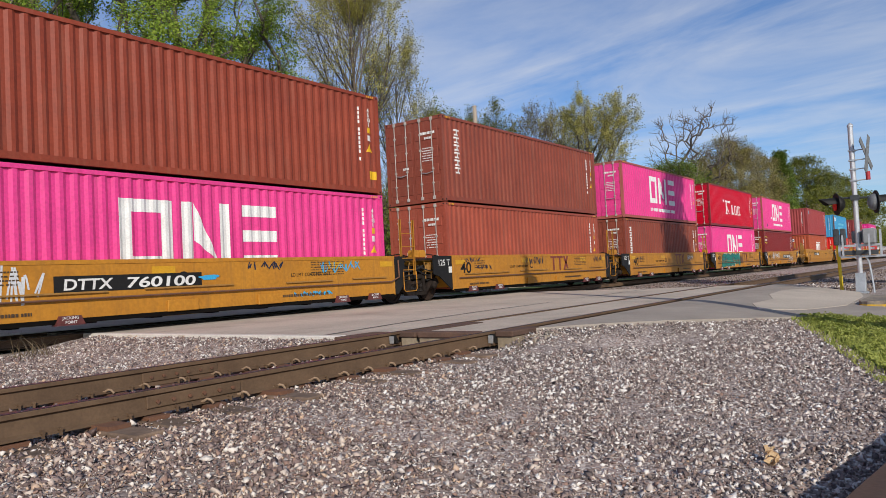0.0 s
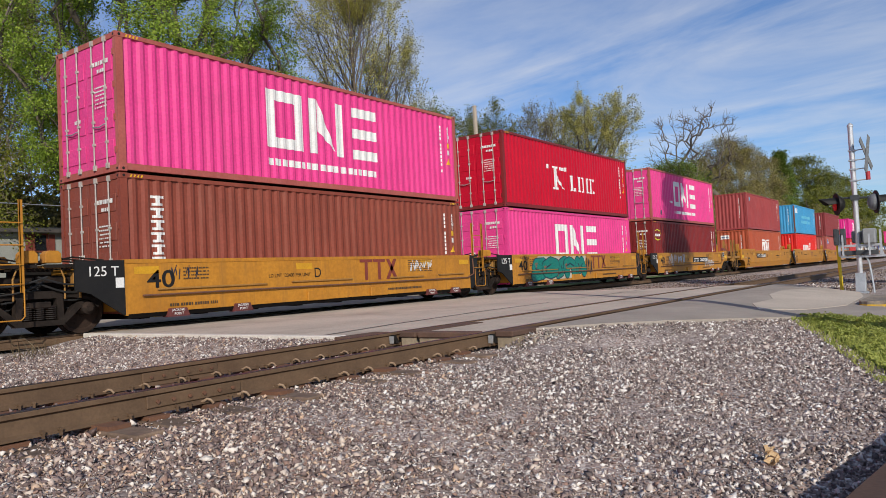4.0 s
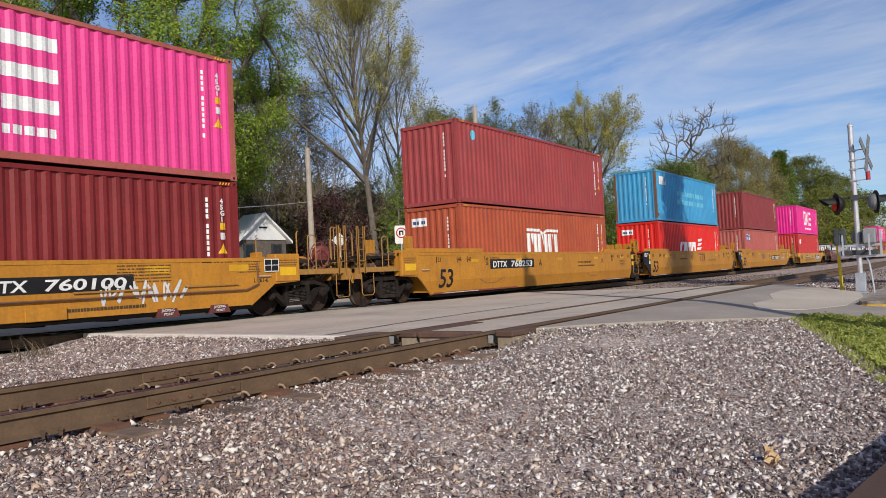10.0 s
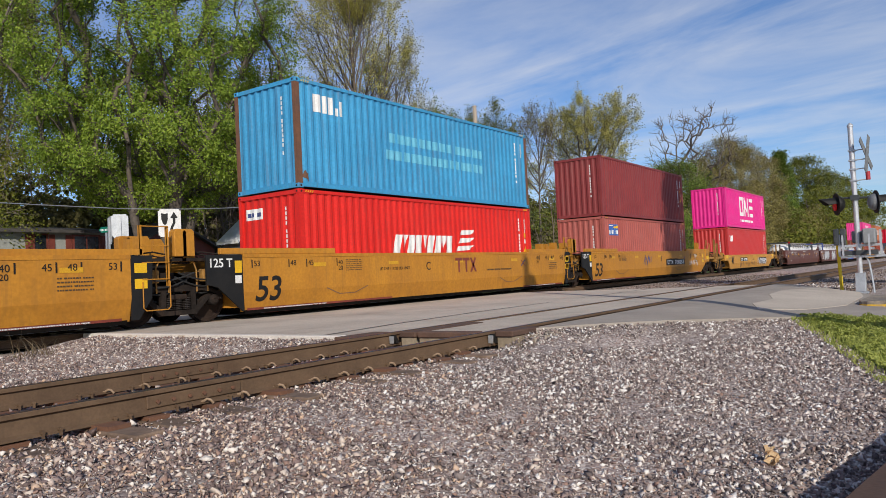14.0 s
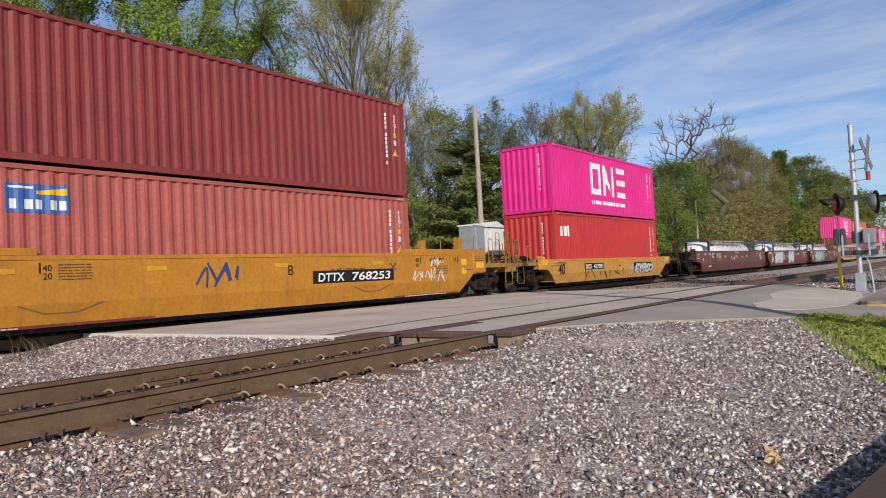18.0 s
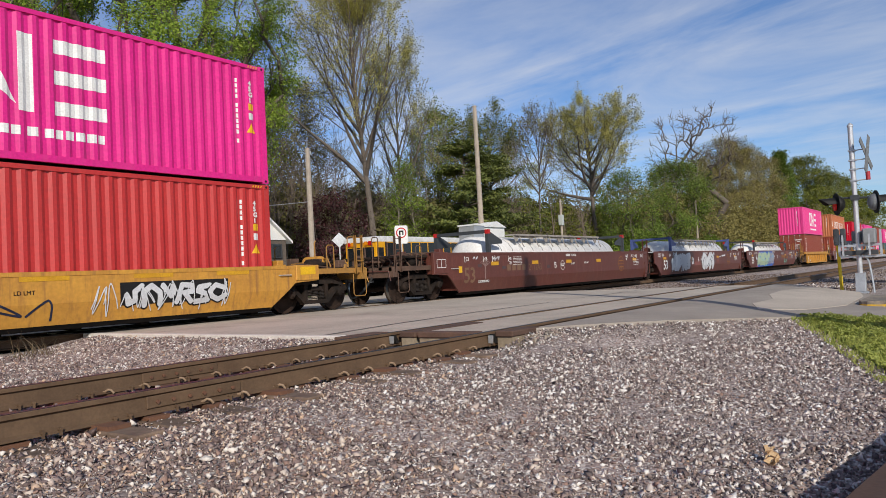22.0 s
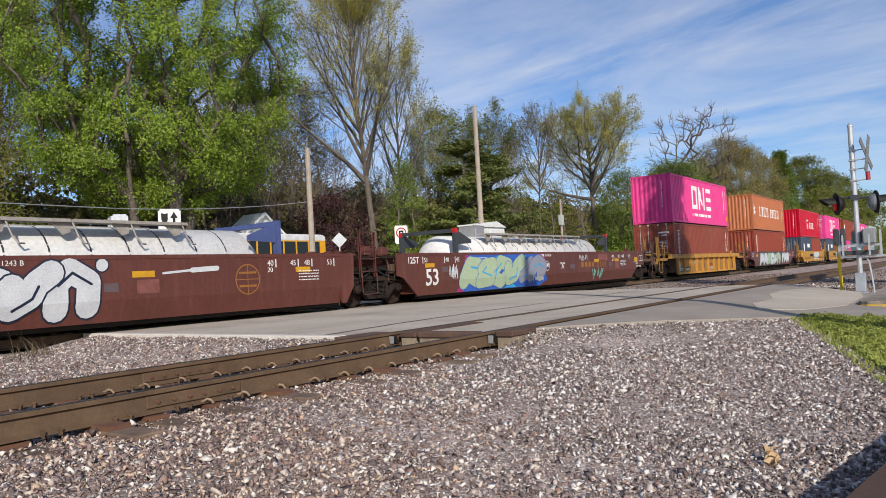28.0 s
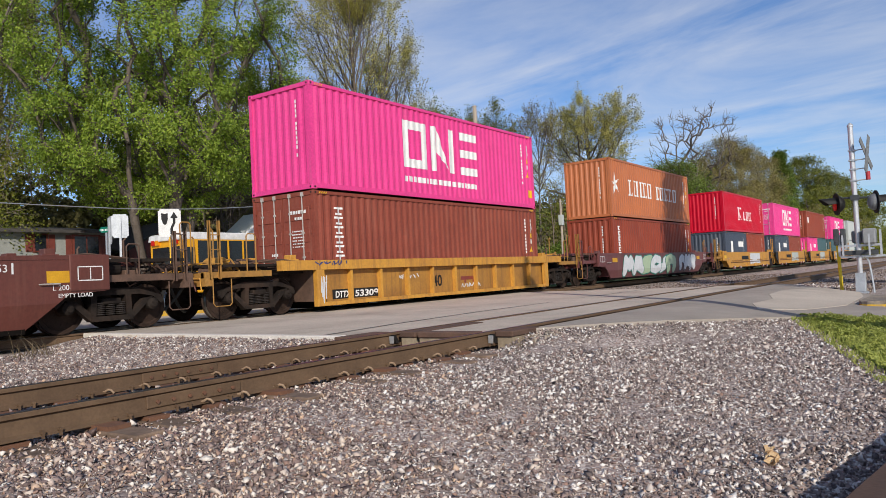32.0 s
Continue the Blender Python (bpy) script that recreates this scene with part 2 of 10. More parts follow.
RUST = (0.16, 0.065, 0.03)
MAT = {
    "pink": surface("pink_paint", (0.80, 0.062, 0.275), (0.68, 0.050, 0.235), 0.45, scale=0.9, grain=18, bump=0.08, dirt=(0.55, 0.10, 0.22), dirt_amount=0.5, streak=True, spec=0.22),
    "pink_deep": surface("magenta_paint", (0.76, 0.026, 0.255), (0.64, 0.021, 0.215), 0.42, scale=0.9, grain=18, bump=0.08, dirt=(0.5, 0.08, 0.2), dirt_amount=0.4, streak=True, spec=0.22),
    "brown": surface("brown_red_paint", (0.265, 0.064, 0.041), (0.205, 0.050, 0.032), 0.5, scale=0.8, grain=16, bump=0.08, dirt=(0.27, 0.12, 0.085), dirt_amount=0.45, streak=True, spec=0.22),
    "rust_red": surface("oxide_red_paint", (0.30, 0.060, 0.032), (0.225, 0.044, 0.025), 0.5, scale=0.8, grain=16, bump=0.08, dirt=(0.30, 0.12, 0.08), dirt_amount=0.45, streak=True, spec=0.22),
    "brick_red": surface("brick_red_paint", (0.37, 0.082, 0.050), (0.29, 0.062, 0.038), 0.5, scale=0.8, grain=16, bump=0.08, dirt=(0.30, 0.12, 0.08), dirt_amount=0.45, streak=True, spec=0.22),
    "orange_red": surface("orange_red_paint", (0.44, 0.092, 0.042), (0.35, 0.070, 0.033), 0.5, scale=0.8, grain=16, bump=0.08, dirt=(0.30, 0.12, 0.08), dirt_amount=0.45, streak=True, spec=0.22),
    "maroon": surface("maroon_paint", (0.22, 0.024, 0.025), (0.165, 0.018, 0.019), 0.48, scale=0.8, grain=16, bump=0.08, dirt=(0.20, 0.05, 0.04), dirt_amount=0.45, streak=True, spec=0.22),
    "old_maroon": surface("old_maroon_paint", (0.26, 0.045, 0.046), (0.20, 0.035, 0.037), 0.55, scale=0.8, grain=16, bump=0.08, dirt=(0.22, 0.09, 0.08), dirt_amount=0.5, streak=True, spec=0.22),
    "dull_maroon": surface("faded_maroon_paint", (0.35, 0.058, 0.058), (0.275, 0.046, 0.047), 0.55, scale=0.8, grain=16, bump=0.08, dirt=(0.27, 0.11, 0.10), dirt_amount=0.5, streak=True, spec=0.22),
    "faded_red": surface("faded_salmon_red_paint", (0.43, 0.115, 0.095), (0.34, 0.085, 0.07), 0.6, scale=0.8, grain=16, bump=0.08, dirt=(0.36, 0.16, 0.14), dirt_amount=0.5, streak=True, spec=0.22),
    "crimson": surface("crimson_paint", (0.55, 0.004, 0.026), (0.46, 0.003, 0.021), 0.4, scale=0.8, grain=16, bump=0.06, dirt=(0.36, 0.02, 0.035), dirt_amount=0.3, streak=True, spec=0.22),
    "red": surface("bright_red_paint", (0.70, 0.024, 0.018), (0.60, 0.020, 0.015), 0.42, scale=0.8, grain=16, bump=0.06, dirt=(0.5, 0.08, 0.06), dirt_amount=0.3, streak=True, spec=0.22),
    "cai_red": surface("signal_red_paint", (0.52, 0.032, 0.030), (0.45, 0.028, 0.026), 0.45, scale=0.8, grain=16, bump=0.06, dirt=(0.4, 0.08, 0.07), dirt_amount=0.3, streak=True),
    "blue": surface("sky_blue_paint", (0.060, 0.335, 0.60), (0.045, 0.265, 0.49), 0.5, scale=0.8, grain=16, bump=0.08, dirt=RUST, dirt_amount=0.4, streak=True, spec=0.22),
    "orange": surface("tan_orange_paint", (0.50, 0.155, 0.055), (0.43, 0.13, 0.045), 0.5, scale=0.8, grain=16, bump=0.08, dirt=(0.4, 0.17, 0.09), dirt_amount=0.4, streak=True),
    "slate": surface("slate_blue_paint", (0.055, 0.07, 0.10), (0.045, 0.057, 0.085), 0.5, scale=0.8, grain=16, bump=0.06),
    "teal": surface("teal_grey_paint", (0.06, 0.12, 0.13), (0.05, 0.10, 0.11), 0.5, scale=0.8, grain=16, bump=0.06),
    "pale": surface("pale_grey_paint", (0.5, 0.53, 0.5), (0.42, 0.45, 0.43), 0.5, scale=0.8, grain=16, bump=0.06),
    "white": surface("white_lettering_paint", (0.80, 0.80, 0.78), (0.68, 0.67, 0.65), 0.55, scale=3, grain=30, bump=0.05),
    "faint": surface("faded_pale_blue_lettering", (0.14, 0.46, 0.62), (0.10, 0.40, 0.57), 0.55, scale=3, grain=30, bump=0.05),
    "yellow": surface("warning_yellow", (0.80, 0.47, 0.01), (0.70, 0.40, 0.01), 0.5, scale=3, bump=0.05),
    "blackp": surface("black_plate_paint", (0.010, 0.010, 0.011), (0.017, 0.016, 0.015), 0.6, scale=3, bump=0.05, spec=0.25),
    "panel_blue": surface("blue_panel_paint", (0.05, 0.14, 0.42), (0.04, 0.11, 0.34), 0.5),
    "tape": surface("dull_amber_reflector", (0.66, 0.35, 0.012), (0.54, 0.27, 0.012), 0.5, scale=4, bump=0.05),
    "ink": surface("faded_brown_stencil_ink", (0.05, 0.030, 0.016), (0.09, 0.05, 0.022), 0.6, scale=6),
    # near-black and matt: the deep shade under the cars is put into this colour
    "underframe": surface("shade_black_underframe", (0.010, 0.008, 0.007), (0.006, 0.005, 0.0045), 0.95, scale=3, spec=0.05),
    "lime": surface("lime_yellow_paint", (0.62, 0.66, 0.03), (0.52, 0.56, 0.03), 0.5),
    "pad_red": surface("dirty_dark_red_paint", (0.15, 0.035, 0.032), (0.09, 0.024, 0.022), 0.6, scale=6),
    "navy": surface("navy_lettering", (0.04, 0.06, 0.20), None, 0.5),
    "ttx": surface("wagon_yellow_paint", (0.53, 0.235, 0.028), (0.42, 0.178, 0.024), 0.5, scale=1.1, grain=14, bump=0.1, dirt=(0.26, 0.125, 0.035), dirt_amount=0.55, streak=True, spec=0.22),
    "ttx_panel": surface("darker_recessed_yellow_paint", (0.42, 0.205, 0.035), (0.30, 0.14, 0.03), 0.6, scale=1.6, grain=14, bump=0.15, dirt=(0.14, 0.07, 0.03), dirt_amount=0.8, streak=True),
    "ttx_grime": surface("grimy_wagon_yellow_paint", (0.44, 0.225, 0.042), (0.28, 0.135, 0.032), 0.7, scale=2.2, grain=14, bump=0.2, dirt=(0.055, 0.035, 0.022), dirt_amount=0.85, dirt_scale=2.2),
    # rusty fittings; also the shadowed bulkheads of the ribbed car
    "rust_shade": surface("dark_rusty_and_shaded_steel", (0.145, 0.082, 0.055), (0.085, 0.048, 0.033), 0.8, scale=3, grain=30, bump=0.3, dirt=(0.025, 0.017, 0.013), dirt_amount=0.7),
    "palecrete": surface("pale_concrete_edge", (0.72, 0.67, 0.60), (0.60, 0.55, 0.49), 0.9, scale=3, grain=40, bump=0.3, spec=0.12),
    "ttx_old": surface("old_wagon_yellow_paint", (0.60, 0.30, 0.042), (0.48, 0.225, 0.036), 0.6, scale=1.6, grain=14, bump=0.15, dirt=(0.20, 0.085, 0.035), dirt_amount=0.75, streak=True),
    "logo_red": surface("dull_red_lettering", (0.24, 0.045, 0.03), None, 0.55),
    "bnsf": surface("mineral_brown_paint", (0.130, 0.036, 0.025), (0.100, 0.030, 0.021), 0.5, scale=1.0, grain=14, bump=0.1, dirt=(0.17, 0.070, 0.048), dirt_amount=0.5, streak=True),
    "wine": surface("wine_brown_paint", (0.15, 0.045, 0.045), (0.12, 0.036, 0.036), 0.5, scale=1.0, grain=14, bump=0.1, dirt=(0.17, 0.09, 0.07), dirt_amount=0.5, streak=True),
    "iron": surface("dark_cast_steel", (0.032, 0.025, 0.021), (0.014, 0.011, 0.010), 0.9, scale=4, grain=30, bump=0.3, dirt=(0.085, 0.052, 0.037), dirt_amount=0.5, spec=0.1),
    "wheel": surface("wheel_steel", (0.045, 0.029, 0.022), (0.022, 0.015, 0.012), 0.8, spec=0.12, scale=5, grain=40, bump=0.2, dirt=(0.07, 0.04, 0.028), dirt_amount=0.5),
    "tread": surface("polished_tread_steel", (0.42, 0.41, 0.40), None, 0.3, metal=1.0),
    "spring": surface("spring_steel", (0.035, 0.027, 0.023), None, 0.6),
    "rust": surface("rusted_steel", (0.19, 0.085, 0.045), (0.13, 0.06, 0.035), 0.85, scale=6, grain=60, bump=0.3, dirt=(0.08, 0.05, 0.04), dirt_amount=0.6),
    "rail": surface("weathered_rail_steel", (0.160, 0.101, 0.060), (0.106, 0.066, 0.040), 0.75, scale=3, grain=50, bump=0.2, dirt=(0.165, 0.092, 0.054), dirt_amount=0.5, spec=0.25),
    "railtop": surface("worn_rail_head", (0.055, 0.048, 0.05), (0.035, 0.031, 0.034), 0.45, metal=0.4, scale=4, grain=50, bump=0.1),
    "rodwhite": surface("pale_worn_steel", (0.52, 0.49, 0.46), (0.34, 0.30, 0.27), 0.6, scale=7),
    "greysteel": surface("dull_grey_steel", (0.26, 0.27, 0.28), (0.20, 0.205, 0.21), 0.55),
    "galv": surface("galvanised_steel", (0.52, 0.54, 0.56), (0.43, 0.45, 0.47), 0.42, metal=0.55, scale=5, grain=40, bump=0.06),
    "alu": surface("bare_aluminium", (0.62, 0.63, 0.65), (0.54, 0.55, 0.57), 0.42, metal=0.6, scale=5, grain=40, bump=0.05),
    "tank": surface("white_tank_cladding", (0.80, 0.79, 0.76), (0.72, 0.70, 0.67), 0.4, scale=1.2, grain=14, bump=0.05, dirt=(0.5, 0.45, 0.4), dirt_amount=0.35, streak=True),
    "frameblue": surface("blue_frame_paint", (0.08, 0.11, 0.28), None, 0.5),
    "framegrey": surface("dark_grey_frame_paint", (0.05, 0.055, 0.06), None, 0.5),
    "concrete": surface("worn_concrete", (0.58, 0.505, 0.42), (0.46, 0.395, 0.325), 0.9, spec=0.12, scale=0.5, grain=26, bump=0.25, dirt=(0.20, 0.17, 0.15), dirt_amount=0.5, dirt_scale=0.45),
    "asphalt": surface("grey_asphalt", (0.41, 0.36, 0.31), (0.31, 0.27, 0.232), 0.92, spec=0.12, scale=0.8, grain=60, bump=0.35, dirt=(0.26, 0.24, 0.22), dirt_amount=0.6, dirt_scale=0.5),
    "wood": surface("weathered_tie_timber", (0.215, 0.145, 0.100), (0.095, 0.062, 0.042), 0.9, scale=5, grain=45, bump=0.5, random_value=0.3),
    "plank": surface("crossing_plank_timber", (0.135, 0.075, 0.05), (0.09, 0.05, 0.035), 0.88, scale=4, grain=40, bump=0.4, random_value=0.2),
    "polewood": surface("pole_timber", (0.44, 0.37, 0.30), (0.34, 0.285, 0.23), 0.9, scale=3, grain=30, bump=0.4),
    "bark": surface("grey_bark", (0.165, 0.135, 0.11), (0.10, 0.08, 0.065), 0.95, scale=6, grain=30, bump=0.6, dist=0.02),
    "bark_pale": surface("pale_bark", (0.31, 0.26, 0.21), (0.20, 0.165, 0.135), 0.95, scale=6, grain=30, bump=0.5, dist=0.02),
    "twig": surface("twig_bark", (0.20, 0.155, 0.12), (0.15, 0.115, 0.09), 0.95, scale=6, grain=30, bump=0.2),
    "dirt": grit("gravel_soil", [(0.21, 0.168, 0.152), (0.30, 0.24, 0.215), (0.46, 0.40, 0.36), (0.26, 0.205, 0.186), (0.38, 0.31, 0.278), (0.23, 0.182, 0.167), (0.52, 0.47, 0.43), (0.33, 0.24, 0.205)], 46.0),
    "turf": surface("turf", (0.11, 0.17, 0.035), (0.08, 0.115, 0.03), 0.95, scale=2, grain=50, bump=0.8, dist=0.03),
    "hoodred": glow("lit_red_lens", (0.5, 0.008, 0.006), 0.12),
    "glass": surface("dark_window_glass", (0.015, 0.018, 0.022), None, 0.08, bump=0),
    "busyellow": surface("bus_yellow_paint", (0.78, 0.38, 0.012), (0.72, 0.34, 0.01), 0.35, scale=1, bump=0.02),
    "buswhite": surface("white_bus_roof", (0.82, 0.82, 0.82), None, 0.4, bump=0.02),
    "amber": surface("amber_lens", (0.85, 0.30, 0.01), None, 0.3, bump=0),
    "signback": surface("dull_sign_back", (0.13, 0.14, 0.15), (0.21, 0.22, 0.23), 0.6, scale=9, grain=30, bump=0.02),
    "hoodmatt": surface("faded_red_plastic", (0.42, 0.03, 0.04), (0.34, 0.03, 0.04), 0.6, bump=0),
    "lemon": surface("lemon_yellow_plastic", (0.86, 0.62, 0.02), (0.78, 0.52, 0.02), 0.5, scale=3, bump=0.05),
    "redlens": surface("red_lens", (0.55, 0.01, 0.008), None, 0.3, bump=0),
    "siding": surface("grey_siding", (0.33, 0.335, 0.31), (0.26, 0.265, 0.245), 0.7, scale=2, bump=0.1),
    "trim": surface("barn_red_trim", (0.20, 0.045, 0.03), None, 0.6),
    "roof": surface("dark_shingles", (0.055, 0.05, 0.048), (0.08, 0.072, 0.068), 0.9, scale=3, grain=40, bump=0.5),
    "gable": surface("pale_gable_paint", (0.84, 0.84, 0.82), (0.76, 0.76, 0.74), 0.7, scale=2, bump=0.1),
    "green": surface("street_sign_green", (0.0, 0.19, 0.12), None, 0.5),
    "kerbyellow": surface("worn_yellow_kerb_paint", (0.70, 0.43, 0.03), (0.60, 0.36, 0.03), 0.7, scale=5, grain=40, bump=0.3, dirt=(0.26, 0.22, 0.18), dirt_amount=0.9, dirt_scale=4),
    "rubber": surface("black_rubber", (0.02, 0.02, 0.02), None, 0.7),
    "graf_teal": surface("teal_spray_paint", (0.0, 0.20, 0.155), (0.0, 0.17, 0.13), 0.5),
    "graf_pale": surface("silver_spray_paint", (0.66, 0.67, 0.68), (0.55, 0.56, 0.58), 0.5),
    "graf_green": surface("sage_spray_paint", (0.42, 0.52, 0.33), (0.36, 0.46, 0.31), 0.5),
    "graf_blue": surface("blue_spray_paint", (0.04, 0.42, 0.70), (0.04, 0.30, 0.60), 0.5),
    "graf_mag": surface("magenta_spray_paint", (0.45, 0.03, 0.20), None, 0.5),
    "graf_dark": surface("dark_spray_outline", (0.012, 0.02, 0.05), None, 0.5),
    "graf_navy": surface("deep_blue_spray_paint", (0.03, 0.14, 0.52), (0.025, 0.09, 0.42), 0.5),
    "graf_grey": surface("grey_spray_paint", (0.30, 0.31, 0.36), (0.25, 0.26, 0.31), 0.5),
    "overspray": surface("pale_overspray", (0.50, 0.52, 0.48), (0.46, 0.36, 0.18), 0.6, scale=2.5),
    "mint": surface("mint_spray_paint", (0.22, 0.50, 0.40), (0.16, 0.38, 0.30), 0.5),
    "graf_ochre": surface("ochre_faded_emblem", (0.34, 0.14, 0.03), None, 0.6),
    "buff_grey": surface("blue_grey_touch_up_paint", (0.11, 0.095, 0.11), (0.13, 0.07, 0.06), 0.6, scale=6),
    "buff_red": surface("salmon_touch_up_paint", (0.26, 0.09, 0.075), (0.16, 0.055, 0.042), 0.6, scale=6),
    "brakered": surface("dull_red_brake_paint", (0.27, 0.055, 0.04), (0.14, 0.035, 0.028), 0.6, scale=8, dirt=(0.08, 0.04, 0.03), dirt_amount=0.6, dirt_scale=6),
    "buff_wood": surface("buff_weathered_timber", (0.34, 0.275, 0.19), (0.22, 0.165, 0.11), 0.9, scale=4, grain=30, bump=0.3),
    "joint_tar": surface("dusty_joint_sealant", (0.16, 0.145, 0.135), (0.22, 0.20, 0.185), 0.85, scale=6, grain=40, bump=0.1),
    "walk_grey": surface("dusty_walkway_steel", (0.40, 0.37, 0.33), (0.30, 0.265, 0.23), 0.65, metal=0.1, scale=5, grain=40, bump=0.08),
    "palm_grey": surface("thin_grey_spray", (0.30, 0.22, 0.20), (0.20, 0.10, 0.085), 0.6, scale=4, grain=40, bump=0.02),
    "buff_teal": surface("dull_teal_patch", (0.075, 0.065, 0.07), (0.09, 0.045, 0.04), 0.6, scale=5, grain=30, bump=0.02),
    "graf_tan": surface("faded_tan_stencil", (0.22, 0.12, 0.07), None, 0.6),
    "ballast": stones("broken_ballast", [(0.150, 0.108, 0.098), (0.300, 0.225, 0.200), (0.210, 0.150, 0.136), (0.700, 0.635, 0.570), (0.300, 0.195, 0.155), (0.480, 0.385, 0.330), (0.170, 0.125, 0.118), (0.540, 0.385, 0.280), (0.260, 0.185, 0.165), (0.600, 0.500, 0.420), (0.190, 0.140, 0.130)]),
    "ballast_far": stones("brown_ballast", [(0.125, 0.095, 0.080), (0.195, 0.150, 0.124), (0.150, 0.110, 0.092), (0.33, 0.27, 0.225), (0.105, 0.078, 0.068), (0.21, 0.150, 0.117)]),
    "ballast_grey": stones("grey_ballast", [(0.130, 0.104, 0.098), (0.225, 0.183, 0.171), (0.750, 0.710, 0.670), (0.180, 0.143, 0.135), (0.390, 0.325, 0.296), (0.690, 0.640, 0.600), (0.150, 0.118, 0.112), (0.520, 0.450, 0.410), (0.310, 0.228, 0.200), (0.300, 0.247, 0.228), (0.600, 0.540, 0.500), (0.260, 0.190, 0.170)]),
    "anchor": surface("tan_rust_anchor", (0.36, 0.25, 0.16), (0.24, 0.155, 0.095), 0.8, scale=6, grain=50, bump=0.2),
    "dryleaf": surface("dry_tan_leaf", (0.70, 0.52, 0.30), (0.55, 0.33, 0.16), 0.7, scale=30, grain=90, bump=0.4),
    "kerbgrey": surface("worn_kerb_concrete", (0.36, 0.30, 0.22), (0.16, 0.13, 0.11), 0.9, scale=5, grain=40, bump=0.5, dirt=(0.10, 0.085, 0.075), dirt_amount=0.8, dirt_scale=3.5),
    "leaf_a": leafy("fresh_green_leaves", (0.13, 0.22, 0.023), (0.39, 0.49, 0.07), 0.45),
    "leaf_b": leafy("yellow_green_buds", (0.38, 0.35, 0.09), (0.60, 0.56, 0.18), 0.55),
    "leaf_c": leafy("olive_leaves", (0.095, 0.125, 0.018), (0.28, 0.285, 0.045), 0.4),
    "leaf_d": leafy("dark_needles", (0.070, 0.100, 0.022), (0.23, 0.25, 0.065), 0.25),
    "leaf_e": leafy("purple_leaves", (0.045, 0.012, 0.016), (0.10, 0.03, 0.035), 0.2),
    "leaf_f": leafy("brown_green_haze", (0.22, 0.185, 0.06), (0.38, 0.33, 0.115), 0.45),
    "leaf_h": leafy("deep_green_leaves", (0.070, 0.125, 0.018), (0.25, 0.33, 0.05), 0.4),
    "leaf_g": leafy("dim_olive_brown_leaves", (0.10, 0.098, 0.036), (0.23, 0.205, 0.075), 0.35),
    "deadgrass": leafy("dry_stalks", (0.10, 0.075, 0.045), (0.22, 0.17, 0.10), 0.2),
    "grass": leafy("grass_blades", (0.23, 0.28, 0.050), (0.53, 0.55, 0.15), 0.4),
}


# ---- mesh helpers ----
def part(name, bm, material, parent=None, label="", smooth=False):
    """Links a bmesh as one mesh object under a thing or a part."""
    me = bpy.data.meshes.new(name)
    if smooth:
        for f in bm.faces:
            f.smooth = True
    bm.to_mesh(me)
    bm.free()
    return link_mesh(name, me, material, parent, label)


def link_mesh(name, me, material, parent=None, label=""):
    if material is not None and not me.materials:
        me.materials.append(MAT[material] if isinstance(material, str) else material)
    ob = new(name, me)
    ob.parent = parent
    if label:
        ob["label"] = label
    return ob


def empty(name, m, label, category, group=""):
    ob = new(name)
    ob.empty_display_size = 0.3
    ob.matrix_basis = m
    return tagged(ob, label, category, group)


def box(bm, x0, x1, y0, y1, z0, z1):
    v = [bm.verts.new((x, y, z)) for x in (x0, x1) for y in (y0, y1) for z in (z0, z1)]
    for q in ((0, 1, 3, 2), (4, 6, 7, 5), (0, 4, 5, 1), (2, 3, 7, 6), (0, 2, 6, 4), (1, 5, 7, 3)):
        bm.faces.new([v[i] for i in q])
    return bm


CREASE_Z = 0.62        # where the lower part of some cars' sides begins to lean in


def prism(bm, pts, y0, y1, yshift=None):
    """Extrudes an outline of (x, z) points from y0 to y1; yshift(z) leans the sheet."""
    a = [bm.verts.new((x, y0, z)) for x, z in pts]
    b = [bm.verts.new((x, y1, z)) for x, z in pts]
    n = len(pts)
    bm.faces.new(a)
    bm.faces.new(b[::-1])
    for i in range(n):
        j = (i + 1) % n
        bm.faces.new((a[j], a[i], b[i], b[j]))
    if yshift:
        bmesh.ops.bisect_plane(bm, geom=bm.verts[:] + bm.edges[:] + bm.faces[:], plane_co=(0, 0, CREASE_Z), plane_no=(0, 0, 1))
        for v in bm.verts:
            v.co.y += yshift(v.co.z)
    bmesh.ops.recalc_face_normals(bm, faces=bm.faces[:])
    return bm


def rod(bm, p, q, r, sides=6):
    """A round bar from p to q."""
    p, q = Vector(p), Vector(q)
    d = (q - p).normalized()
    u = d.cross(Vector((0, 0, 1)) if abs(d.z) < 0.9 else Vector((1, 0, 0))).normalized()
    w = d.cross(u)
    ra = []
    for c in (p, q):
        ra.append([bm.verts.new(c + r * (math.cos(k * math.tau / sides) * u + math.sin(k * math.tau / sides) * w)) for k in range(sides)])
    for k in range(sides):
        bm.faces.new((ra[0][k], ra[0][(k + 1) % sides], ra[1][(k + 1) % sides], ra[1][k]))
    bm.faces.new(ra[0][::-1])
    bm.faces.new(ra[1])
    return bm


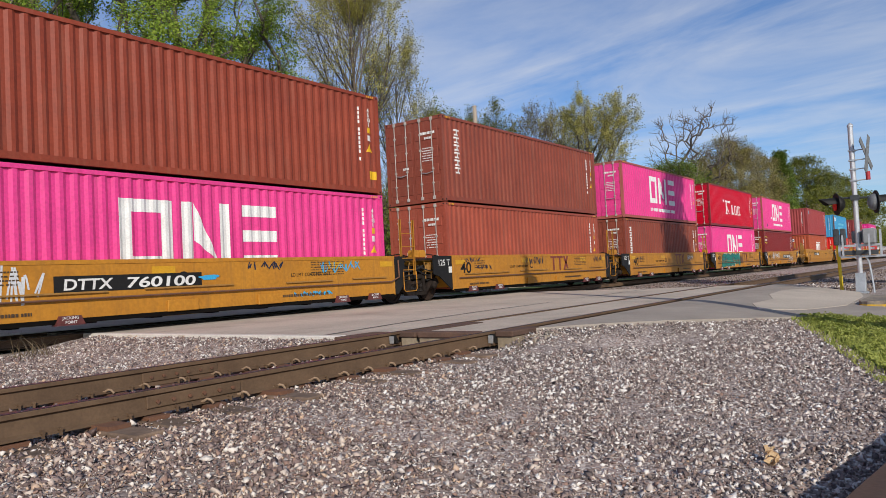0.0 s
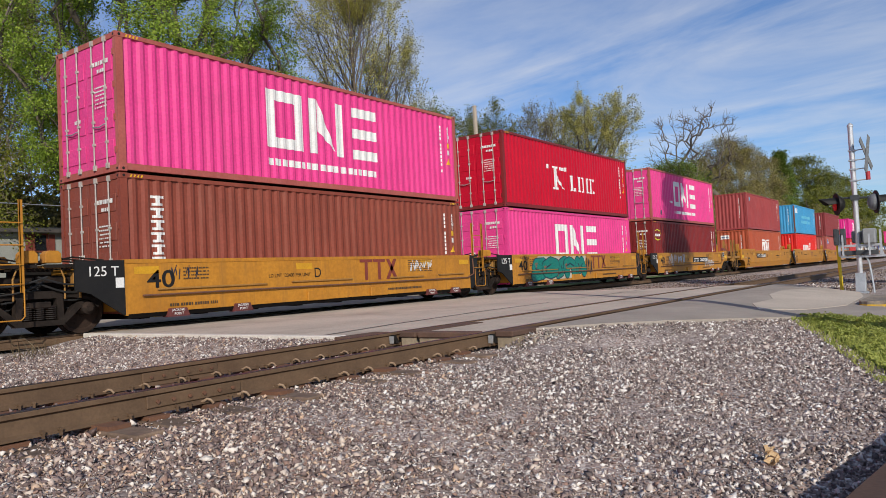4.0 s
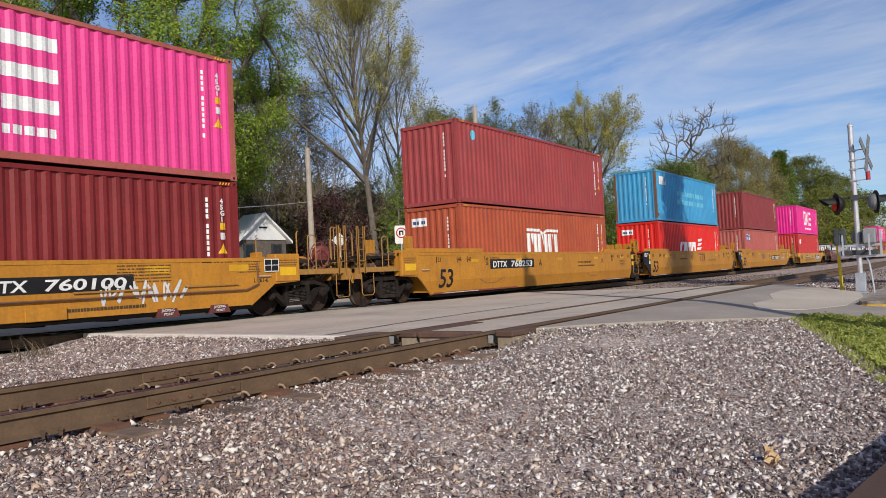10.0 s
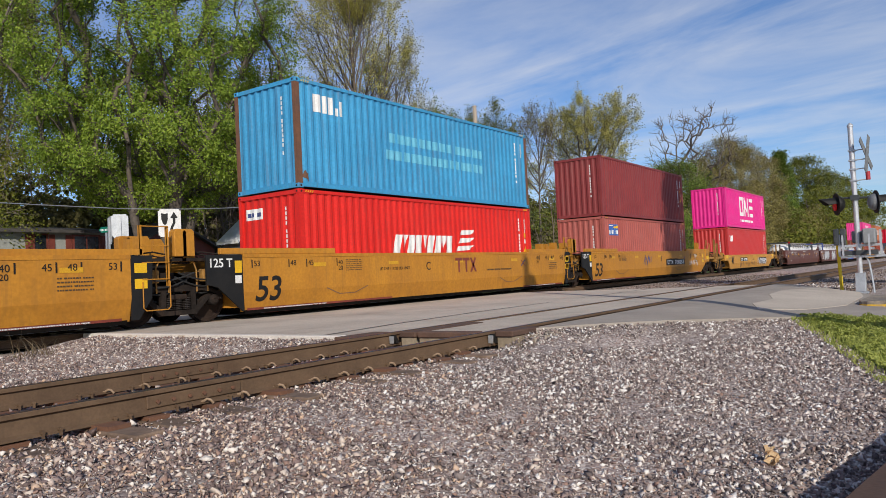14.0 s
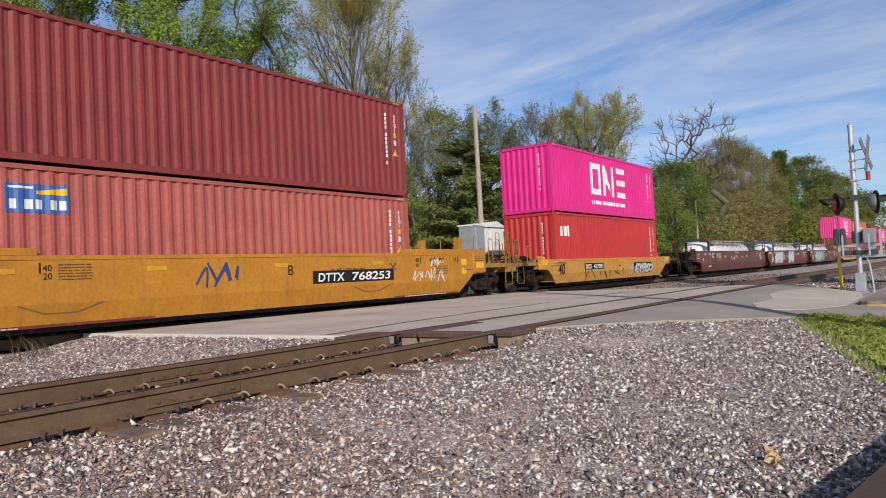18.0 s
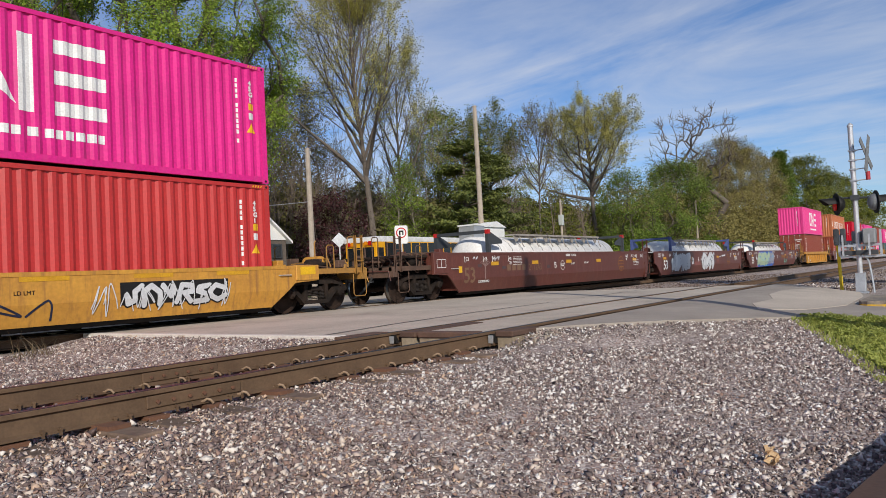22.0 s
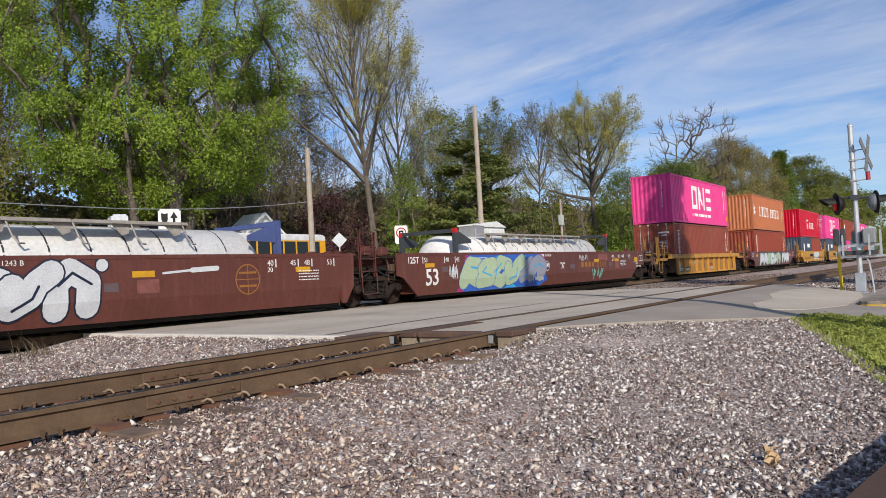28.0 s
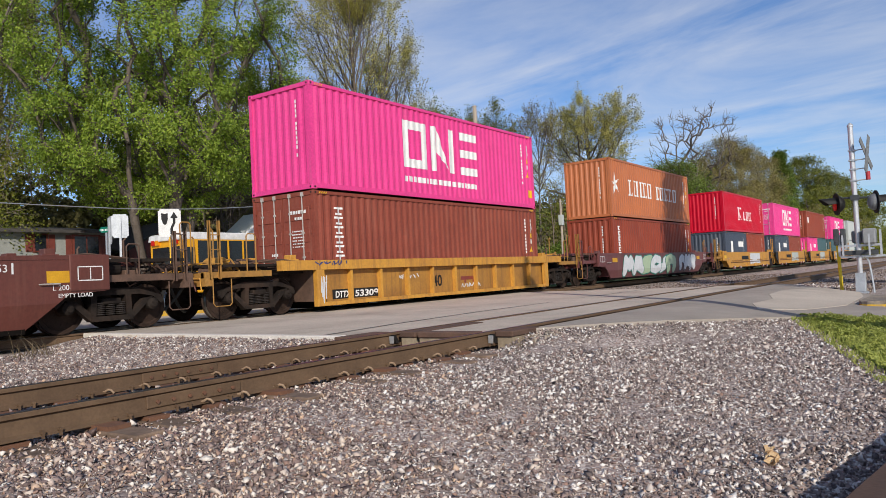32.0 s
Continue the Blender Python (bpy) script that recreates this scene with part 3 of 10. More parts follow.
def path_rod(bm, pts, r, sides=6):
    """A bent round bar through the points, in one piece."""
    pts = [Vector(p) for p in pts]
    rings = []
    u = None
    for i, p in enumerate(pts):
        d = (pts[min(i + 1, len(pts) - 1)] - pts[max(i - 1, 0)]).normalized()
        if u is None:
            u = d.cross(Vector((0, 0, 1)) if abs(d.z) < 0.9 else Vector((1, 0, 0))).normalized()
        else:
            u = (u - d * u.dot(d)).normalized()
        w = d.cross(u)
        rings.append([bm.verts.new(p + r * (math.cos(k * math.tau / sides) * u + math.sin(k * math.tau / sides) * w)) for k in range(sides)])
    for a, b in zip(rings, rings[1:]):
        for k in range(sides):
            bm.faces.new((a[k], a[(k + 1) % sides], b[(k + 1) % sides], b[k]))
    bm.faces.new(rings[0][::-1])
    bm.faces.new(rings[-1])
    return bm


def lathe(bm, profile, sides=20, axis="y"):
    """Turns (radius, along) points round an axis."""
    rings = []
    for r, a in profile:
        ring = []
        for k in range(sides):
            c, s = math.cos(k * math.tau / sides) * r, math.sin(k * math.tau / sides) * r
            ring.append(bm.verts.new({"y": (c, a, s), "z": (c, s, a), "x": (a, c, s)}[axis]))
        rings.append(ring)
    for A, B in zip(rings, rings[1:]):
        for k in range(sides):
            bm.faces.new((A[k], A[(k + 1) % sides], B[(k + 1) % sides], B[k]))
    bm.faces.new(rings[0])
    bm.faces.new(rings[-1][::-1])
    bmesh.ops.recalc_face_normals(bm, faces=bm.faces[:])
    return bm


def bevelled(bm, w, seg=1):
    bmesh.ops.bevel(bm, geom=bm.edges[:], offset=w, segments=seg, affect="EDGES", profile=0.6)
    return bm


TEXTS = {}


def text_mesh(s, size, material, bold=0.0):
    """A flat mesh of the words s, size high, from the built-in font; it stands in the xz plane and faces -y."""
    key = (s, size, material, bold)
    if key not in TEXTS:
        cu = bpy.data.curves.new("lettering", "FONT")
        cu.body, cu.size, cu.extrude = s, size * 1.38, 0.002
        cu.resolution_u = 5
        cu.offset = bold
        ob = bpy.data.objects.new("lettering", cu)
        scene.collection.objects.link(ob)
        dg = bpy.context.evaluated_depsgraph_get()
        me = bpy.data.meshes.new_from_object(ob.evaluated_get(dg))
        bpy.data.objects.remove(ob)
        me.transform(Matrix.Rotation(radians(90), 4, "X"))
        me.materials.clear()
        me.materials.append(MAT[material])
        TEXTS[key] = me
    return TEXTS[key]


LEANING = set()


def side_slope(parent, z):
    """How far a car's side stands back at height z: the sides of some cars lean in below a crease."""
    return 0.11 * max(0.0, 0.62 - z) / 0.45 if parent is not None and parent.name in LEANING else 0.0


def words(s, size, material, parent, x, y, z, name="lettering", bold=0.0, slant=0.0):
    me = text_mesh(s, size, material, bold)
    if bold or parent.name in LEANING:
        me = me.copy()
        if parent.name in LEANING and z < 0.62 < z + size:
            bm = bmesh.new()
            bm.from_mesh(me)
            bmesh.ops.bisect_plane(bm, geom=bm.verts[:] + bm.edges[:] + bm.faces[:], plane_co=(0, 0, 0.62 - z), plane_no=(0, 0, 1))
            bm.to_mesh(me)
            bm.free()
        for v in me.vertices:
            v.co.x += slant * v.co.z
            v.co.y += side_slope(parent, z + v.co.z)
    ob = link_mesh(name, me, None, parent)
    ob.location = (x, y, z)
    return ob


# ---- ground, road and tracks ----
def smooth_step(a, b, v):
    u = min(1.0, max(0.0, (v - a) / (b - a)))
    return u * u * (3 - 2 * u)


def road_edge(y):
    """Where the road's near edge runs on the left of the crossing."""
    if y > 4.98:
        return 7.6
    return 8.9 + 4.3 * min(1.0, max(0.0, (4.98 - y) / 2.7))


def ground_z(x, y):
    """Height of the earth: a low bank under both tracks that falls off towards the camera and rises to the road's edge."""
    z = -0.24
    z -= 0.26 * (1 - smooth_step(1.6, 4.6, y))
    z -= 0.06 * smooth_step(7.6, 8.6, y) * (1 - smooth_step(12.0, 13.4, y))
    z -= 0.10 * smooth_step(17.5, 20, y)
    k2 = smooth_step(6.5, 12.4, x) * (1 - smooth_step(2.6, 4.2, y)) * (1 - smooth_step(30, 40, x)) * smooth_step(-12, -5, y)
    z = z + (max(z, -0.285) - z) * k2
    if -1 < y < 4.9 or 7.2 < y < 13.9:
        rim = -0.055 - 0.25 * (1 - smooth_step(0.8, 4.9, y)) if y < 6 else -0.055
        k = 1 - smooth_step(0.0, 1.7, abs(road_edge(y) - x)) if x < road_edge(y) + 1.0 else 0.0
        z = z + (max(z, rim) - z) * k
    return z


def build_ground():
    xs = [-400, -200, -100, -50, -25, -12] + [-6 + 0.5 * i for i in range(80)] + [36, 42, 50, 65, 90, 140, 220, 400, 900, 2500]
    ys = [-600, -200, -80, -30, -12, -6] + [-3 + 0.4 * i for i in range(62)] + [24, 28, 34, 42, 55, 75, 110, 200, 500, 2000]
    bm = bmesh.new()
    grid = [[bm.verts.new((x, y, ground_z(x, y) + 0.02 * noise.noise((x * 0.9, y * 0.9, 0)))) for y in ys] for x in xs]
    for i in range(len(xs) - 1):
        for j in range(len(ys) - 1):
            bm.faces.new((grid[i][j], grid[i + 1][j], grid[i + 1][j + 1], grid[i][j + 1]))
    g = part("ground", bm, "dirt", smooth=True)
    tagged(g, "grey-brown gravelly soil under the railway", "ground", kind="structure")


build_ground()


def slab(name, pts, z, thick, material, label, kind="structure", category="road", zf=None):
    """A flat sheet with edges over an outline of (x, y) points."""
    bm = bmesh.new()
    top = [bm.verts.new((x, y, (zf(x, y) if zf else z))) for x, y in pts]
    low = [bm.verts.new((x, y, (zf(x, y) if zf else z) - thick)) for x, y in pts]
    f = bm.faces.new(top)
    n = len(pts)
    for i in range(n):
        bm.faces.new((top[i], low[i], low[(i + 1) % n], top[(i + 1) % n]))
    bmesh.ops.triangulate(bm, faces=[f])
    bmesh.ops.recalc_face_normals(bm, faces=bm.faces[:])
    return tagged(part(name, bm, material), label, category, kind=kind)


NEAR_RAILS = (SIDE_Y - GAUGE, SIDE_Y + GAUGE)
MAIN_RAILS = (TRACK_Y - GAUGE, TRACK_Y + GAUGE)


def road_z(x, y):
    return -0.012 - 0.25 * (1 - smooth_step(0.8, 4.9, y)) if y < 6 else -0.012


def build_road():
    """The crossing: concrete between and beside the rails, asphalt on the camera's side."""
    strips = [(SIDE_Y + GAUGE + 0.06, MAIN_RAILS[0] - 0.10, "concrete"), (MAIN_RAILS[0] + 0.11, MAIN_RAILS[1] - 0.11, "concrete"), (MAIN_RAILS[1] + 0.10, 24.0, "concrete")]
    for y0, y1, mt in strips:
        n = 9
        bm = bmesh.new()
        left = lambda y: 7.55 + 0.12 * noise.noise((3.1, y * 1.7, 0)) + (0.0 if y > 8 else 0.15)
        rows = [y0 + (y1 - y0) * k / n for k in range(n + 1)]
        vs = []
        for y in rows:
            vs.append([bm.verts.new((x, y, -0.014 + (0.012 * noise.noise((x * 0.5, y * 0.5, 4)) if 0 < rows.index(y) < n else 0))) for x in (left(y), 9, 11, 14, 17, 20, 22.5, 24.4)])
        for a, b in zip(vs, vs[1:]):
            for k in range(len(a) - 1):
                bm.faces.new((a[k], a[k + 1], b[k + 1], b[k]))
        ext = bmesh.ops.extrude_face_region(bm, geom=bm.faces[:])
        bmesh.ops.translate(bm, verts=[v for v in ext["geom"] if isinstance(v, bmesh.types.BMVert)], vec=(0, 0, -0.30))
        bmesh.ops.recalc_face_normals(bm, faces=bm.faces[:])
        tagged(part("road", bm, mt), "worn pale concrete road surface at the level crossing", "road", kind="structure")
    # between the siding's rails
    bm = bmesh.new()
    box(bm, 8.30, 24.6, NEAR_RAILS[0] + 0.11, NEAR_RAILS[1] - 0.11, -0.2, -0.012)
    tagged(part("road", bm, "concrete"), "worn concrete panels between the siding rails", "road", kind="structure")
    # camera's side
    bm = bmesh.new()
    rows = []
    for k in range(15):
        y = 4.98 - 0.42 * k
        u = min(1, max(0, (4.98 - y) / 2.7))
        x0 = 8.85 + 4.3 * u if y > 2.2 else 13.55
        x1 = 25.0 - 4.6 * min(1, max(0, (4.98 - y) / 3.2))
        rows.append([bm.verts.new((x0 + (x1 - x0) * i / 8, y, road_z(0, y) + 0.004 * noise.noise((x0 + i, y, 2)))) for i in range(9)])
    for a, b in zip(rows, rows[1:]):
        for k in range(8):
            bm.faces.new((a[k], a[k + 1], b[k + 1], b[k]))
    ext = bmesh.ops.extrude_face_region(bm, geom=bm.faces[:])
    bmesh.ops.translate(bm, verts=[v for v in ext["geom"] if isinstance(v, bmesh.types.BMVert)], vec=(0, 0, -0.25))
    bmesh.ops.recalc_face_normals(bm, faces=bm.faces[:])
    tagged(part("road", bm, "asphalt"), "grey patched asphalt road leading to the level crossing", "road", kind="structure")
    # pale edge strip and later repairs
    bm = bmesh.new()
    box(bm, 7.50, 7.68, 7.3, MAIN_RAILS[0] - 0.12, -0.25, -0.004)
    bevelled(bm, 0.012)
    tagged(part("road_edge", bm, "palecrete"), "bright worn concrete edge of the crossing", "road edge", kind="structure")
    slab("road_panel", [(13.9, 3.1), (15.2, 3.5), (16.8, 3.45), (18.4, 3.85), (20.5, 3.95), (22.6, 3.35), (21.4, 2.3), (19.6, 2.05), (16.3, 2.0), (14.6, 2.45)], 0, 0.03, "concrete", "paler broken concrete panel in the road", zf=lambda x, y: road_z(x, y) + 0.007)
    # frontage street beyond the main track
    slab("road", [(-60, 24.05), (140, 24.05), (140, 29.8), (-60, 29.8)], -0.05, 0.2, "asphalt", "grey asphalt street beyond the railway")


build_road()

RAIL_SHAPE = [(-0.07, -0.182), (0.07, -0.182), (0.07, -0.170), (0.016, -0.150), (0.010, -0.050), (0.036, -0.036), (0.036, -0.006), (0.028, 0), (-0.028, 0), (-0.036, -0.006), (-0.036, -0.036), (-0.010, -0.050), (-0.016, -0.150), (-0.07, -0.170)]


def build_rail(y, x0, x1, label):
    ob = empty("rail", pose(0, y, 0), label, "rail", "rails")
    bm = bmesh.new()
    n = len(RAIL_SHAPE)
    a = [bm.verts.new((x0, v, z)) for v, z in RAIL_SHAPE]
    b = [bm.verts.new((x1, v, z)) for v, z in RAIL_SHAPE]
    for i in range(n):
        j = (i + 1) % n
        bm.faces.new((a[i], a[j], b[j], b[i]))
    bm.faces.new(a[::-1]); bm.faces.new(b)
    bmesh.ops.recalc_face_normals(bm, faces=bm.faces[:])
    part("rail_body", bm, "rail", ob)
    bm = bmesh.new()
    box(bm, x0, x1, -0.031, 0.031, -0.001, 0.0025)
    part("running_surface", bm, "railtop", ob, "dull worn running surface")
    return ob


for y in NEAR_RAILS:
    r = build_rail(y, -40, 260, "rusty brown siding rail with spikes and anchors")
    # rail anchors and spikes along the part that lies open
    clip = bmesh.new()
    path_rod(clip, [(-0.02, -0.02, -0.172), (-0.01, -0.070, -0.160), (0.0, -0.100, -0.140), (0.02, -0.122, -0.150), (0.04, -0.130, -0.180)], 0.011, 6)
    me = bpy.data.meshes.new("anchor")
    clip.to_mesh(me); clip.free()
    for i in range(11):
        c = link_mesh("anchor", me, "anchor", r)
        c.location = (3.75 + 0.40 * i + 0.03 * math.sin(i * 5), 0, 0)
    sp = bmesh.new()
    box(sp, -0.012, 0.012, -0.095, -0.055, -0.166, -0.148)
    box(sp, -0.009, 0.009, -0.093, -0.078, -0.20, -0.150)
    me = bpy.data.meshes.new("spike")
    sp.to_mesh(me); sp.free()
    for i in range(16):
        for k in (-0.06, 0.06):
            c = link_mesh("spike", me, "rail", r)
            c.location = (0.42 + 0.52 * i + k, 0, 0.004)
    # joint bar with bolts
    bar = bmesh.new()
    jx = 3.7 if y < SIDE_Y else 4.6
    box(bar, jx - 0.45, jx + 0.45, -0.034, -0.012, -0.145, -0.050)
    bevelled(bar, 0.006)
    j = part("joint_bar", bar, "rail", r)
    for k in (-0.36, -0.22, -0.07, 0.07, 0.22, 0.36):
        b = bmesh.new()
        rod(b, (jx + k, -0.05, -0.098), (jx + k, -0.03, -0.098), 0.017, 6)
        part("bolt", b, "rust", j)
for y in MAIN_RAILS:
    build_rail(y, -40, 420, "main line rail with a worn head")

# ties of the siding: single ones where they lie open, none under the road
tie = bmesh.new()
box(tie, -0.115, 0.115, -1.30, 1.30, -0.36, -0.188)
bevelled(tie, 0.012)
tie_me = bpy.data.meshes.new("tie")
tie.to_mesh(tie_me); tie.free()
plate = bmesh.new()
box(plate, -0.09, 0.09, -0.17, 0.17, -0.222, -0.181)
plate_me = bpy.data.meshes.new("tie_plate")
plate.to_mesh(plate_me); plate.free()
for i in range(40):
    x = -8.1 + 0.52 * i + 0.04 * math.sin(i * 3.7)
    if x > 7.6:
        x += 17.4
    t = link_mesh("railway_tie", tie_me, "wood")
    t.matrix_basis = pose(x, SIDE_Y + 0.11 * math.sin(i * 2.3), -0.024 - 0.006 * (i % 3), 0.5 * math.sin(i * 4.1), 0, 2.6 * math.sin(i * 1.9))
    tagged(t, "weathered brown timber railway tie half sunk in ballast", "railway tie", "ties of the siding")
    for s in (-GAUGE, GAUGE):
        p = link_mesh("tie_plate", plate_me, "rust", t)
        p.location = (0, s, 0.024)

# steel ends of the flangeways where the crossing begins
for x, y in ((7.96, NEAR_RAILS[1] - 0.085), (8.20, NEAR_RAILS[0] - 0.085)):
    bm = bmesh.new()
    prism(bm, [(x, -0.15), (x + 0.025, -0.15), (x + 0.035, -0.05), (x, -0.045)], y - 0.02, y + 0.04)
    fe = tagged(part("flangeway_end", bm, "galv"), "pale worn steel end of a flangeway guard", "rail fitting", "flangeway ends")
    # black sloping piece next to the pale end
    bm = bmesh.new()
    prism(bm, [(x + 0.04, -0.03), (x + 0.07, -0.03), (x + 0.15, -0.15), (x + 0.07, -0.15)], y - 0.022, y + 0.04)
    part("filler_block", bm, "blackp", fe)

# dark sealed joints in the concrete beside and between the siding's rails
for pts in (((7.72, 7.76), (9.7, 8.08), (12.9, 8.36), (15.3, 8.36), (18.3, 8.55), (24.2, 8.75)), ((10.55, 5.45), (10.62, 6.60)), ((15.4, 5.45), (15.5, 6.60))):
    bm = bmesh.new()
    rim = []
    for i, (x, y) in enumerate(pts):
        p, q = pts[max(0, i - 1)], pts[min(len(pts) - 1, i + 1)]
        d = Vector((q[0] - p[0], q[1] - p[1])).normalized() * (0.030 if len(pts) > 2 else 0.012)
        rim.append([bm.verts.new((x - d.y, y + d.x, -0.008)), bm.verts.new((x + d.y, y - d.x, -0.008))])
    for u, w in zip(rim, rim[1:]):
        f = bm.faces.new((u[0], u[1], w[1], w[0]))
        f.normal_update()
        if f.normal.z < 0:
            f.normal_flip()
    tagged(part("road_joint", bm, "joint_tar"), "dark sealed joint in the concrete road", "road joint", "road joints", kind="structure")

# timber planks that edge the crossing at the siding
for x0, x1, y0, y1 in ((7.30, 8.15, NEAR_RAILS[1] + 0.09, NEAR_RAILS[1] + 0.40), (8.10, 9.9, NEAR_RAILS[1] - 0.40, NEAR_RAILS[1] - 0.11), (8.08, 8.34, NEAR_RAILS[0] + 0.12, NEAR_RAILS[1] - 0.45),
                       (8.30, 9.05, NEAR_RAILS[0] - 0.36, NEAR_RAILS[0] - 0.09)):
    bm = bmesh.new()
    box(bm, x0, x1, y0, y1, -0.075, 0.002)
    bevelled(bm, 0.012)
    tagged(part("crossing_plank", bm, "plank"), "reddish-brown weathered timber plank beside the rail", "plank", "crossing planks")
    bm = bmesh.new()
    box(bm, x0 + 0.03, x1 - 0.02, y0 + 0.02, y1 - 0.02, -0.26, -0.073)
    tagged(part("plank_bed", bm, "buff_wood"), "buff weathered timber bed under a crossing plank", "kerb", "plank beds")


def scatter_stones(name, count, place, size, material, label, lift=0.0, seed=1, sunk=0.16):
    """Broken stone, one mesh: jittered eight-sided chips."""
    rng = np.random.default_rng(seed)
    corner = np.array([(1, 0, 0), (-1, 0, 0), (0, 1, 0), (0, -1, 0), (0, 0, 1), (0, 0, -1)], float)
    tri = np.array([(0, 2, 4), (2, 1, 4), (1, 3, 4), (3, 0, 4), (2, 0, 5), (1, 2, 5), (3, 1, 5), (0, 3, 5)])
    pts = place(rng, count)
    n = len(pts)
    s = size[0] + (size[1] - size[0]) * rng.random(n) ** 2.2
    half = 0.62 * s[:, None] * (0.40 + 0.85 * rng.random((n, 3))) * np.array([1.05, 1.05, 0.62])
    v = corner[None] * half[:, None, :] * (0.7 + 0.5 * rng.random((n, 6, 1))) + 0.18 * s[:, None, None] * rng.normal(size=(n, 6, 3))
    q = rng.normal(size=(n, 4)) * np.array([1.0, 0.5, 0.5, 1.4])
    q /= np.linalg.norm(q, axis=1)[:, None]
    w, x, y, z = q.T
    R = np.stack([1 - 2 * (y * y + z * z), 2 * (x * y - z * w), 2 * (x * z + y * w), 2 * (x * y + z * w), 1 - 2 * (x * x + z * z), 2 * (y * z - x * w), 2 * (x * z - y * w), 2 * (y * z + x * w), 1 - 2 * (x * x + y * y)], 1).reshape(n, 3, 3)
    v = np.einsum("nij,nkj->nki", R, v)
    gz = np.array([ground_z(a, b) + 0.02 * noise.noise((a * 0.9, b * 0.9, 0)) for a, b in pts])
    v += np.stack([pts[:, 0], pts[:, 1], gz + lift + s * sunk + 0.006 * rng.random(n)], 1)[:, None, :]
    f = (tri[None] + 6 * np.arange(n)[:, None, None]).reshape(-1, 3)
    me = bpy.data.meshes.new(name)
    me.vertices.add(n * 6)
    me.vertices.foreach_set("co", v.astype(np.float32).ravel())
    me.loops.add(f.size)
    me.loops.foreach_set("vertex_index", f.astype(np.int32).ravel())
    me.polygons.add(len(f))
    me.polygons.foreach_set("loop_start", np.arange(0, f.size, 3, dtype=np.int32))
    me.update(calc_edges=True)
    return tagged(link_mesh(name, me, material), label, "gravel", kind="stuff")


def outside_road(p):
    x, y = p[:, 0], p[:, 1]
    edge = 8.9 + 4.3 * np.clip((4.98 - y) / 2.7, 0, 1)
    return (y > 4.98) & (x < 8.2) | (y <= 4.98) & (x < edge + 0.12 * np.sin(y * 9))


def near_bed(rng, n):
    x = 1.2 + 12.4 * rng.random(n) ** 1.35
    y = -0.2 + 5.6 * rng.random(n)
    p = np.stack([x, y], 1)
    keep = outside_road(p - np.array([0.10, 0])) & (y > 0.04 * x - 0.2) & ~((x > 8.2) & (y < 0.62 + (x - 8.3) * 0.338))
    return p[keep]


def mid_bed(rng, n):
    p = np.stack([0.5 + 7.2 * rng.random(n), 7.0 + 6.6 * rng.random(n)], 1)
    return p[p[:, 0] < 7.55 + 0.1 * np.sin(p[:, 1] * 8)]


def tie_bed(rng, n):
    p = np.stack([0.5 + 7.4 * rng.random(n), 5.05 + 2.0 * rng.random(n)], 1)
    d = np.minimum(np.abs(p[:, 1] - NEAR_RAILS[0]), np.abs(p[:, 1] - NEAR_RAILS[1]))
    return p[d > 0.11]


def far_bed(rng, n):
    x = 24.6 + 30 * rng.random(n) ** 1.6
    y = 2.2 + 11.4 * rng.random(n)
    d = np.minimum(np.abs(y - NEAR_RAILS[0]), np.abs(y - NEAR_RAILS[1]))
    p = np.stack([x - np.clip(4.9 - y, 0, 3) * 0.9, y], 1)
    return p[d > 0.12]


def grey_share(p, rng):
    """The stone is brown by the siding and towards the left, grey and white further along."""
    k = (p[:, 0] - 3.0) / 3.2 - 0.30 * (p[:, 1] - 2.6) + 0.5 * np.array([noise.noise((a * 0.8, b * 0.9, 3.0)) for a, b in p])
    return rng.random(len(p)) < np.clip(0.25 + k, 0.06, 0.97)


def patchy(rng, n):
    p = near_bed(rng, n)
    k = np.array([noise.noise((a * 1.1, b * 1.4, 7.0)) for a, b in p])
    return p[k + rng.random(len(p)) * 0.9 > 0.22]


def of_kind(place, grey):
    def chosen(rng, n):
        p = place(rng, n)
        g = grey_share(p, rng)
        return p[g if grey else ~g]
    return chosen


for grey, mt, what in ((True, "ballast_grey", "grey and white crushed stone"), (False, "ballast", "purple-brown and tan crushed stone")):
    scatter_stones("gravel", 48000, of_kind(near_bed, grey), (0.011, 0.028), mt, "fine " + what + " beside the siding", seed=2, sunk=0.10)
    scatter_stones("gravel", 9000, of_kind(patchy, grey), (0.034, 0.060), mt, "coarse " + what + " beside the siding", seed=22, sunk=0.10)
    scatter_stones("gravel", 74000, of_kind(patchy, grey), (0.017, 0.047), mt, what + " beside the siding", seed=12, sunk=0.14)
scatter_stones("gravel", 17000, mid_bed, (0.014, 0.050), "ballast", "brown crushed stone between the two tracks", seed=4)
scatter_stones("gravel", 17000, mid_bed, (0.014, 0.050), "ballast_grey", "pale crushed stone between the two tracks", seed=14)
scatter_stones("gravel", 6000, tie_bed, (0.022, 0.06), "ballast", "crushed stone between the siding ties", lift=0.02, seed=5)
scatter_stones("gravel", 1100, lambda rng, n: np.stack([22.6 + 3.0 * rng.random(n), 2.6 + 2.1 * rng.random(n)], 1), (0.025, 0.07), "ballast_grey", "pale broken stone at the edge of the road", lift=0.16, seed=8)
scatter_stones("gravel", 14000, far_bed, (0.03, 0.09), "ballast_far", "brown crushed stone beyond the crossing", seed=6)


# ---- containers ----
LONG, WIDE, TALL = 12.192, 2.438, 2.896
PITCH_C, DEPTH_C = 0.278, 0.036


